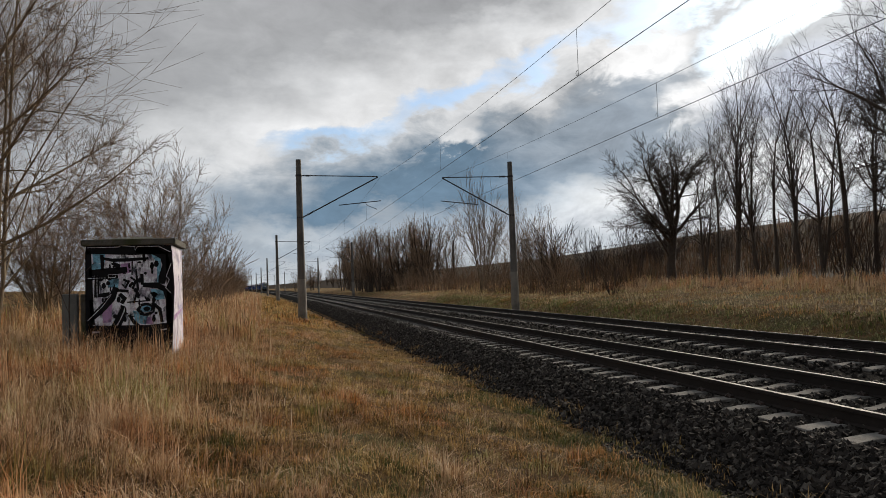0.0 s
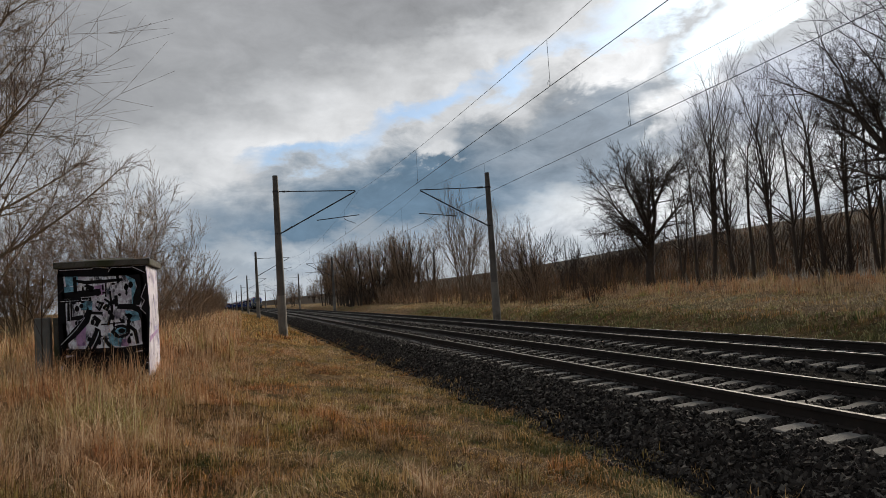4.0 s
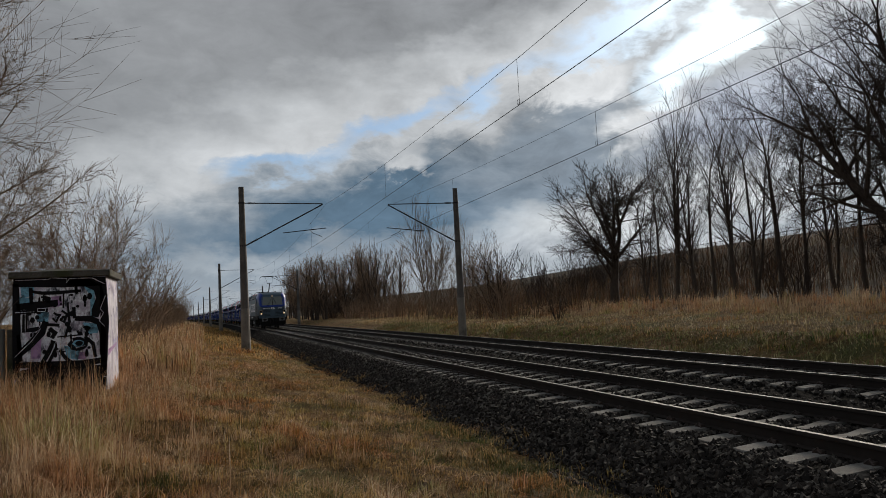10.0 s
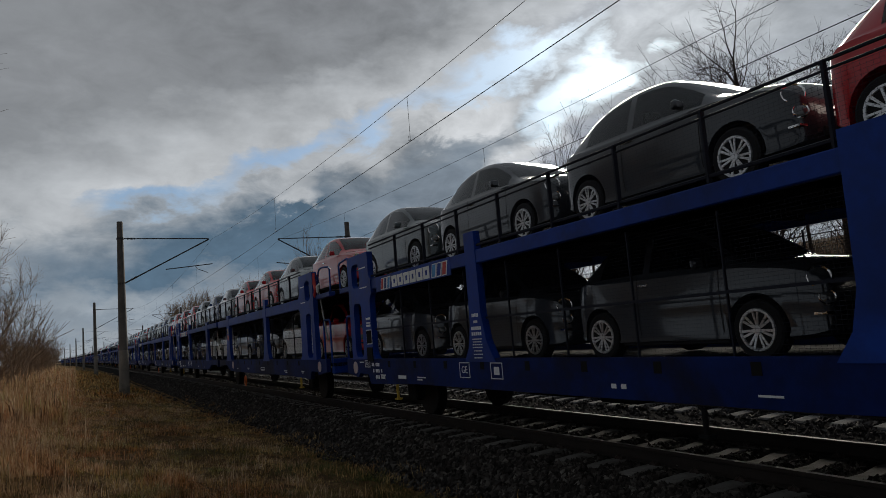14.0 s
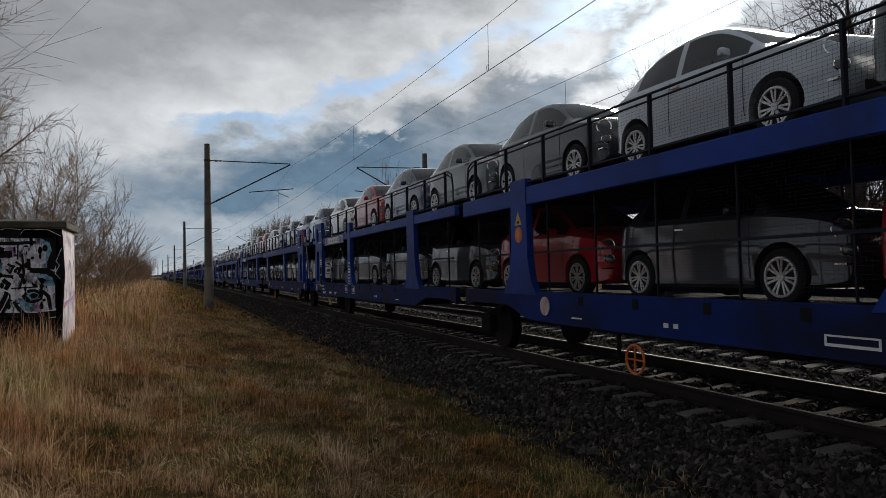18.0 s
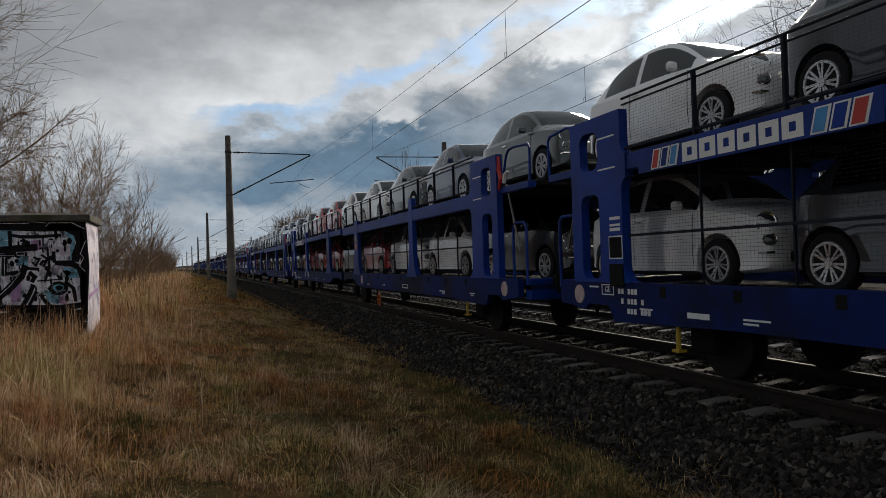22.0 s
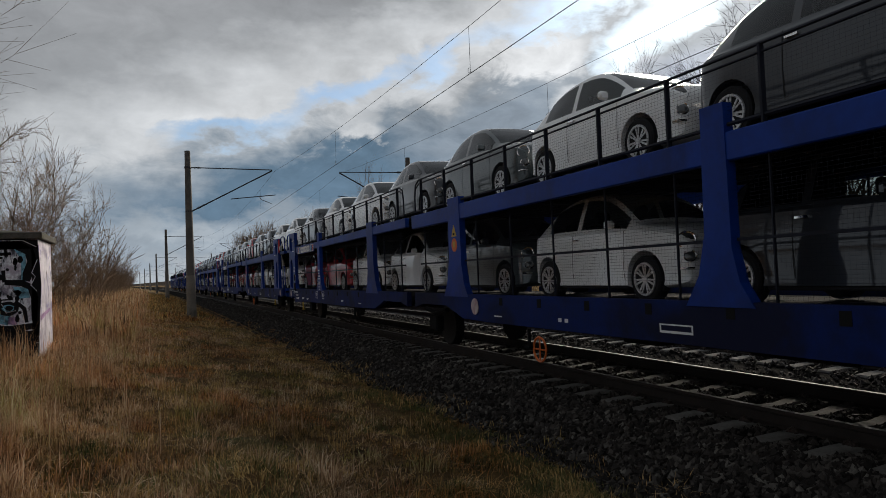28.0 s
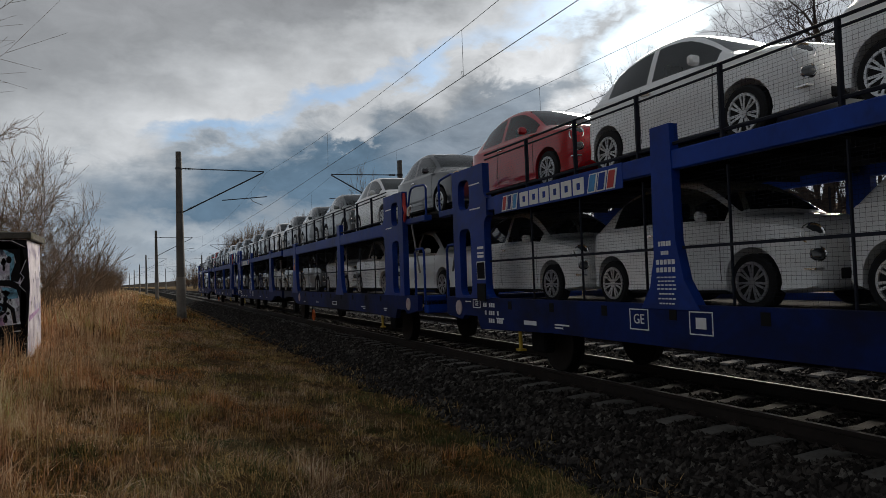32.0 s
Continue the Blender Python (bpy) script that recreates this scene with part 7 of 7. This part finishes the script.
def car_body_meshes():
    """The shell, cut open for the wheels and windows, and the panes that fill the openings: side windows, windscreen."""
    rows, n = [], 0
    for u in STATION_AT:
        st = curved(CAR_STATIONS, u)
        half = car_ring(st)
        ring = mirror_ring([curved(half, v) for v in RING_AT], st[0])
        rows.append(ring)
    m = len(RING_AT)
    n = len(rows[0])
    shape = Shape().loft(rows)
    me = shape.mesh("shell", 48)
    slots = [bpy.data.materials.new("slot") for _ in range(6)]
    for x in slots:
        me.materials.append(x)
    idx = [0] * len(me.polygons)
    for i in range(len(rows) - 1):
        u0, u1 = STATION_AT[i], STATION_AT[i + 1]
        for k in range(n):
            a, b = (k, k + 1) if k + 1 < m else (n - k - 1, n - k) if k >= m else (m - 2, m - 1)
            if k == n - 1:
                a, b = 0, 1
            v0, v1 = RING_AT[a], RING_AT[b]
            code = 0
            if v0 >= 5.2 and v1 <= 6.75 and 6.5 <= u0 and u1 <= 12.0:
                code = 4 if 9.5 <= u0 < 9.75 else 1
            elif v0 >= 7.4 and 6.25 <= u0 and u1 <= 8.0:
                code = 2
            elif v0 >= 7.4 and 12.5 <= u0 and u1 <= 14.0:
                code = 3
            idx[i * n + k] = code
    me.polygons.foreach_set("material_index", idx)
    shell = new("shell", me)
    cut = Shape()
    for y in (-1.06, 1.24):
        for sx in (-1, 1):
            cut.tube([(sx * 0.52, y, 0.30), (sx * 1.0, y, 0.30)], 0.345, 26)
    tm = cut.mesh("tool", 30)
    for x in slots:
        tm.materials.append(x)
    tm.polygons.foreach_set("material_index", [5] * len(tm.polygons))
    tool = new("tool", tm)
    md = shell.modifiers.new("wells", "BOOLEAN")
    md.operation, md.object, md.solver = "DIFFERENCE", tool, "EXACT"
    whole = bpy.data.meshes.new_from_object(shell.evaluated_get(bpy.context.evaluated_depsgraph_get()))
    out = []
    for keep, side in (((0, 3, 4, 5), 0), ((1,), -1), ((1,), 1), ((2,), 0)):
        bm = bmesh.new()
        bm.from_mesh(whole)
        gone = [f for f in bm.faces if f.material_index not in keep or (side and f.calc_center_median().x * side < 0)]
        bmesh.ops.delete(bm, geom=gone, context="FACES")
        for f in bm.faces:
            f.material_index = {0: 0, 3: 1, 4: 2, 5: 2}.get(f.material_index, 0)
            f.smooth = True
        piece = bpy.data.meshes.new("car_piece")
        bm.to_mesh(piece)
        bm.free()
        piece.materials.clear()
        piece.set_sharp_from_angle(angle=radians(48))
        out.append(piece)
    for o in (shell, tool):
        bpy.data.objects.remove(o)
    return out


def car_interior():
    """Seats, rear bench, dashboard and steering wheel as one dark fitting."""
    s = Shape().box(-0.66, 0.66, -0.72, 1.35, 0.30, 0.36)
    for sx in (-1, 1):
        c = sx * 0.36
        s.box(c - 0.24, c + 0.24, -0.25, 0.30, 0.42, 0.58, 0.05)
        s.loft([[(c + px * 0.25, 0.24 + (pz - 0.5) * 0.30 + py * 0.07, pz) for px, py in ((-1, -1), (1, -1), (1, 1), (-1, 1))] for pz in (0.50, 0.75, 1.05)])
        s.box(c - 0.13, c + 0.13, 0.37, 0.47, 1.06, 1.24, 0.03)
        s.box(c - 0.12, c + 0.12, 1.15, 1.24, 1.00, 1.13, 0.03)
    s.box(-0.60, 0.60, 1.02, 1.22, 0.50, 1.00, 0.05).box(-0.60, 0.60, 0.70, 1.10, 0.42, 0.60, 0.05)
    s.box(-0.68, 0.68, -0.80, -0.42, 0.60, 0.90, 0.06)
    s.tube([(0.36 + 0.18 * math.cos(a), -0.28 + 0.06 * math.sin(a), 0.86 + 0.17 * math.sin(a)) for a in np.linspace(0, 6.283, 15)], 0.017, 5, False)
    return s.mesh("interior", 40)


def build_cars():
    """One car of every colour; the loads are copied from these."""
    meshes = {}
    shell, meshes["l"], meshes["r"], meshes["ws"] = car_body_meshes()
    meshes["in"] = car_interior()
    meshes["in"].materials.append(M_TRIM)
    for k in ("l", "r", "ws"):
        meshes[k].materials.append(M_PANE)
    ty = Shape().loft([[(x, 0.29 * k * math.cos(a), 0.29 * k * math.sin(a)) for a in np.linspace(0, 2 * math.pi, 25)[:-1]] for x, k in ((-0.085, 0.70), (-0.09, 0.92), (-0.07, 1.0), (0.07, 1.0), (0.09, 0.92), (0.085, 0.70))], True, True)
    meshes["tyre"] = ty.mesh("wheel", 35)
    meshes["tyre"].materials.append(M_BLACK)
    rim = Shape().tube([(-0.088, 0, 0), (-0.096, 0, 0)], 0.045, 10)
    n = 14                                         # slim spokes in pairs
    for i in range(n):
        a = 2 * math.pi * (i + (0.16 if i % 2 else -0.16)) / n
        vs = []
        for x in (-0.080, -0.098):
            for rr, half in ((0.03, 0.010), (0.185, 0.0125), (0.185, -0.0125), (0.03, -0.010)):
                vs.append((x + (0.012 if rr < 0.1 else 0.0), rr * math.cos(a) - half * math.sin(a), rr * math.sin(a) + half * math.cos(a)))
        rim.add(vs, [(0, 1, 2, 3), (7, 6, 5, 4), (0, 4, 5, 1), (1, 5, 6, 2), (2, 6, 7, 3), (3, 7, 4, 0)])
    rim.loft([[(x, r * math.cos(a), r * math.sin(a)) for a in np.linspace(0, 2 * math.pi, 25)[:-1]] for x, r in ((-0.080, 0.175), (-0.100, 0.182), (-0.100, 0.205), (-0.085, 0.21))], True, False)
    meshes["rim"] = rim.mesh("rim")
    meshes["rim"].materials.append(material("alloy_rim", (0.55, 0.56, 0.58), 0.32, metal=0.8, vary=0.08))
    # chrome bezels round dark lenses, the upper one large
    hl = Shape()
    for r, h, x, z in ((0.112, 0.022, 0.0, 0.0), (0.074, 0.015, 0.03, -0.195)):
        hl.loft([[(x + rr * math.cos(a), yy, z + rr * math.sin(a)) for a in np.linspace(0, 2 * math.pi, 17)[:-1]] for yy, rr in ((0.06, r), (-0.010, r), (-0.016, r * 0.92), (-0.008, r * 0.80), (-0.012 - h * 0.6, r * 0.5), (-0.012 - h, r * 0.15))])
    meshes["hl"] = hl.mesh("headlight", 55)
    meshes["hl"].materials.append(M_CHROME)
    meshes["hl"].materials.append(material("headlamp_lens", (0.05, 0.055, 0.06), 0.08, vary=0.05, coat=1.0))
    lens = []
    for p in meshes["hl"].polygons:
        c = p.center
        big = math.hypot(c.x, c.z) < 0.112 * 0.84
        small = math.hypot(c.x - 0.03, c.z + 0.195) < 0.074 * 0.84
        lens.append(1 if big or small else 0)
    meshes["hl"].polygons.foreach_set("material_index", lens)
    mr = Shape().box(-0.14, 0.0, -0.05, 0.04, -0.05, 0.06, 0.025)
    meshes["mir"] = mr.mesh("door_mirror", 40)
    bump = Shape()
    # lower grille, badge bar, sill strip, handles and the door gap
    bump.box(-0.46, 0.46, -1.797, -1.70, 0.30, 0.42, 0.02)
    tr = Shape().box(-0.34, 0.34, -1.797, -1.74, 0.575, 0.60)
    tr.box(-0.75, -0.45, -1.765, -1.62, 0.40, 0.42)
    tr.box(0.45, 0.75, -1.765, -1.62, 0.40, 0.42)
    for sx in (-1, 1):
        tr.box(min(sx * 0.80, sx * 0.83), max(sx * 0.80, sx * 0.83), 0.34, 0.49, 0.84, 0.862)
    meshes["tr"] = tr.mesh("chrome_trim")
    meshes["tr"].materials.append(M_CHROME)
    sm = bump
    for sx in (-1, 1):                             # door gaps and the lower sill, laid close on the skin
        for u in (6.60, 9.95):
            st = curved(CAR_STATIONS, u)
            h = [curved(car_ring(st, 0.0025), v) for v in (2.0, 2.5, 3.0, 3.5, 4.0, 4.5, 5.0)]
            sm.add([(sx * x, st[0] + dy, z) for x, z in h for dy in (-0.005, 0.005)], [(2 * k, 2 * k + 1, 2 * k + 3, 2 * k + 2) for k in range(6)])
        sm.box(min(sx * 0.66, sx * 0.795), max(sx * 0.66, sx * 0.795), -0.70, 0.88, 0.165, 0.215, 0.01)
    meshes["gr"] = bump.mesh("black_trim")
    meshes["gr"].materials.append(M_BLACK)
    paints = {"red": (0.40, 0.006, 0.014), "white": (0.84, 0.85, 0.86), "grey": (0.062, 0.078, 0.084), "dark_grey": (0.032, 0.037, 0.046), "blue": (0.014, 0.032, 0.105), "silver": (0.40, 0.44, 0.50), "black": (0.012, 0.013, 0.016)}
    words = {"red": "glossy red", "white": "glossy white", "grey": "metallic mid-grey", "dark_grey": "dark metallic grey", "blue": "dark blue", "black": "glossy black", "silver": "silver metallic"}
    out = {}
    for key, rgb in paints.items():
        paint = material("car_paint_" + key, rgb, 0.35, metal=0.3 if key in ("grey", "dark_grey", "blue", "silver") else 0.0, vary=0.05, scale=1.0, coat=1.0, spec=0.1)
        car = thing("small_car", words[key] + " small hatchback with alloy wheels on a car carrier", "car", "cars on the carriers", at=pose(0, 300, 1.0))
        me = shell.copy()
        me.materials.append(paint), me.materials.append(M_GLASS), me.materials.append(M_BLACK)
        part("body", me, None, car, words[key] + " rounded body shell")
        part("windscreen", meshes["ws"], None, car)
        part("side_window", meshes["l"], None, car), part("side_window", meshes["r"], None, car)
        part("interior", meshes["in"], None, car, "dark seats and dashboard")
        for y in (-1.06, 1.24):
            w = part("wheel", meshes["tyre"], None, car, "black tyre on an alloy wheel")
            w.matrix_basis = pose(-0.715, y, 0.29)
            part("rim", meshes["rim"], None, w, "silver spoked alloy rim")
            w = part("wheel", meshes["tyre"], None, car)
            w.matrix_basis = pose(0.715, y, 0.29, 0, 0, 180)
        mm = meshes["mir"].copy()
        mm.materials.append(paint)
        for sx in (-1, 1):
            h = part("headlight", meshes["hl"], None, car, "round headlight")
            h.matrix_basis = pose(sx * 0.664, -1.677, 0.735, -18, 0, sx * 42)
        o = part("door_mirror", mm, None, car)
        o.matrix_basis = pose(-0.80, -0.46, 1.00)
        tagged(part("black_trim", meshes["gr"], None, car), "black grille and thin door gaps", kind="stuff"), tagged(part("chrome_trim", meshes["tr"], None, car), "thin chrome bars and handles", kind="stuff")
        out[key] = car
    return out


LOADS = {
    0: ("rdkgrddg", "bddrkddd"), 1: ("rgrrgbdr", "rwkbwwdd"), 2: ("rrgbwdgr", "kdkddddd"), 3: ("gdrgdgwg", "ddrgddw."),
    4: ("rgsdgbrw", "rrdrdddd"), 5: ("bbbdwrrg", "wwwbdddd"), 6: ("wbgwrgrg", "wwrrdddd"), 7: ("wgwgrddw", "kbddkddw"),
    8: ("gbgwwrrd", "kwwrdrrr"), 9: ("bbwgwwwd", "kddgdddk"), 10: ("ggbrrddg", "rkkdkrrd"), 11: ("brgbrddb", "bdkwwwdk"),
    12: ("wgdwgdgd", "rdrrdddd"), 13: ("gdwgdwwd", "ddwgwwrr"), 14: ("wwdwrwwd", "wwwwrrrr"), 15: ("srrbbddb", "wwrdrrdd"),
    16: ("wrrrwwwr", "wwwwwwww"), 17: ("dwggdwgd", "wwwddwdd"), 18: ("gdwgdrgw", "dwdgdwdd"),
}
UPPER_Z, LOWER_Z, CAR_STEP = 2.72, 1.01, 3.82
PAINT_OF = {"r": "red", "w": "white", "g": "grey", "d": "dark_grey", "b": "blue", "k": "black", "s": "silver"}


def slot_y(k):
    """Eight cars on each deck of a wagon."""
    return WAGON_END / 2 + (k - 3.5) * CAR_STEP


MOVERS = []        # thing, its place along the train at 13 s, its height


def add_scrawl(wagon, yc, z0, wide=1.0):
    """A pale blue painted tag running down a post."""
    x = -(WX + 0.016)
    k = 0.95
    lines = (((-0.16, 1.02), (0.12, 1.06), (0.14, 0.98)), ((-0.02, 1.02), (-0.05, 0.86), (-0.20, 0.80)), ((0.02, 0.98), (-0.20, 0.72)), ((-0.17, 0.66), (0.10, 0.70), (0.14, 0.58), (0.0, 0.50), (-0.16, 0.55), (-0.12, 0.64), (0.02, 0.62)),
             ((0.12, 0.40), (-0.20, 0.42), (0.10, 0.24), (0.12, 0.38)), ((0.10, 0.24), (-0.22, 0.12), (-0.12, 0.30)), ((-0.05, 0.30), (-0.28, 0.06)))
    sc = Shape()
    for pts in lines:
        for (a, b), (c, d) in zip(pts, pts[1:]):
            a, c = a * wide, c * wide
            n = Vector((d - b, a - c)).normalized() * 0.017
            sc.add([(x, yc + a + n.x, z0 + k * b + n.y), (x, yc + c + n.x, z0 + k * d + n.y), (x, yc + c - n.x, z0 + k * d - n.y), (x, yc + a - n.x, z0 + k * b - n.y)], [(0, 1, 2, 3)])
    part("painted_scrawl", sc, M_GRAF, wagon, "pale blue painted scrawl on a post")


def build_train():
    lo = build_loco()
    MOVERS.append((lo, LOCO_REAR_AT_13 - LOCO_LEN, 0.0))
    wg = build_wagon()
    cars = build_cars()
    used = set()
    def take(key):
        if key not in used:
            used.add(key)
            return cars[key]
        return copy_thing(cars[key], pose(0, 300, 1))
    carriers = []
    rng = random.Random(5)
    for j in range(WAGONS):
        ob = wg if j == 0 else copy_thing(wg, on_track(220))
        s0 = LOCO_REAR_AT_13 + 1.85 + j * WAGON_PITCH
        MOVERS.append((ob, s0, 0.0))
        carriers.append(ob)
        up, low = LOADS.get(j, ("", ""))
        for deck, row, z in (("u", up, UPPER_Z), ("l", low, LOWER_Z)):
            for k in range(8):
                ch = row[k] if k < len(row) else rng.choice("rwwggdbk")
                if ch == ".":
                    continue
                car = take(PAINT_OF[ch])
                MOVERS.append((car, s0 + slot_y(k), z))
    add_scrawl(carriers[5], WAGON_END - 11.37, 1.22)
    add_scrawl(carriers[5], 5.5, 1.22, 0.7)
    for key, car in cars.items():
        if key not in used:
            for o in (*car.children_recursive, car):
                bpy.data.objects.remove(o)


build_train()


# how far the train lags behind its even pace, in metres, at the time given
LAG = [(0.0, 0.0), (4.0, 0.0), (8.0, 0.0), (11.0, 0.0), (12.5, 0.0), (13.0, 0.0), (14.0, 1.0), (15.0, 0.95), (16.5, 0.4), (18.0, 0.0), (19.0, 0.0), (20.0, 0.15), (21.0, 0.0),
       (22.0, 0.05), (23.0, 1.03), (24.0, 1.0), (25.0, 0.0), (26.0, 0.0), (27.5, 0.15), (29.0, 0.28), (30.0, 0.25), (31.0, 0.05), (32.0, 1.03)]


def motions():
    """The whole train runs through at a nearly even speed."""
    for ob, s, z in MOVERS:
        rows = []
        for t, lag in LAG:
            y = s - SPEED * (t - 13.0) + lag
            rows.append((t, on_track(y, 0.0, z)))
        walk(ob, rows)


motions()
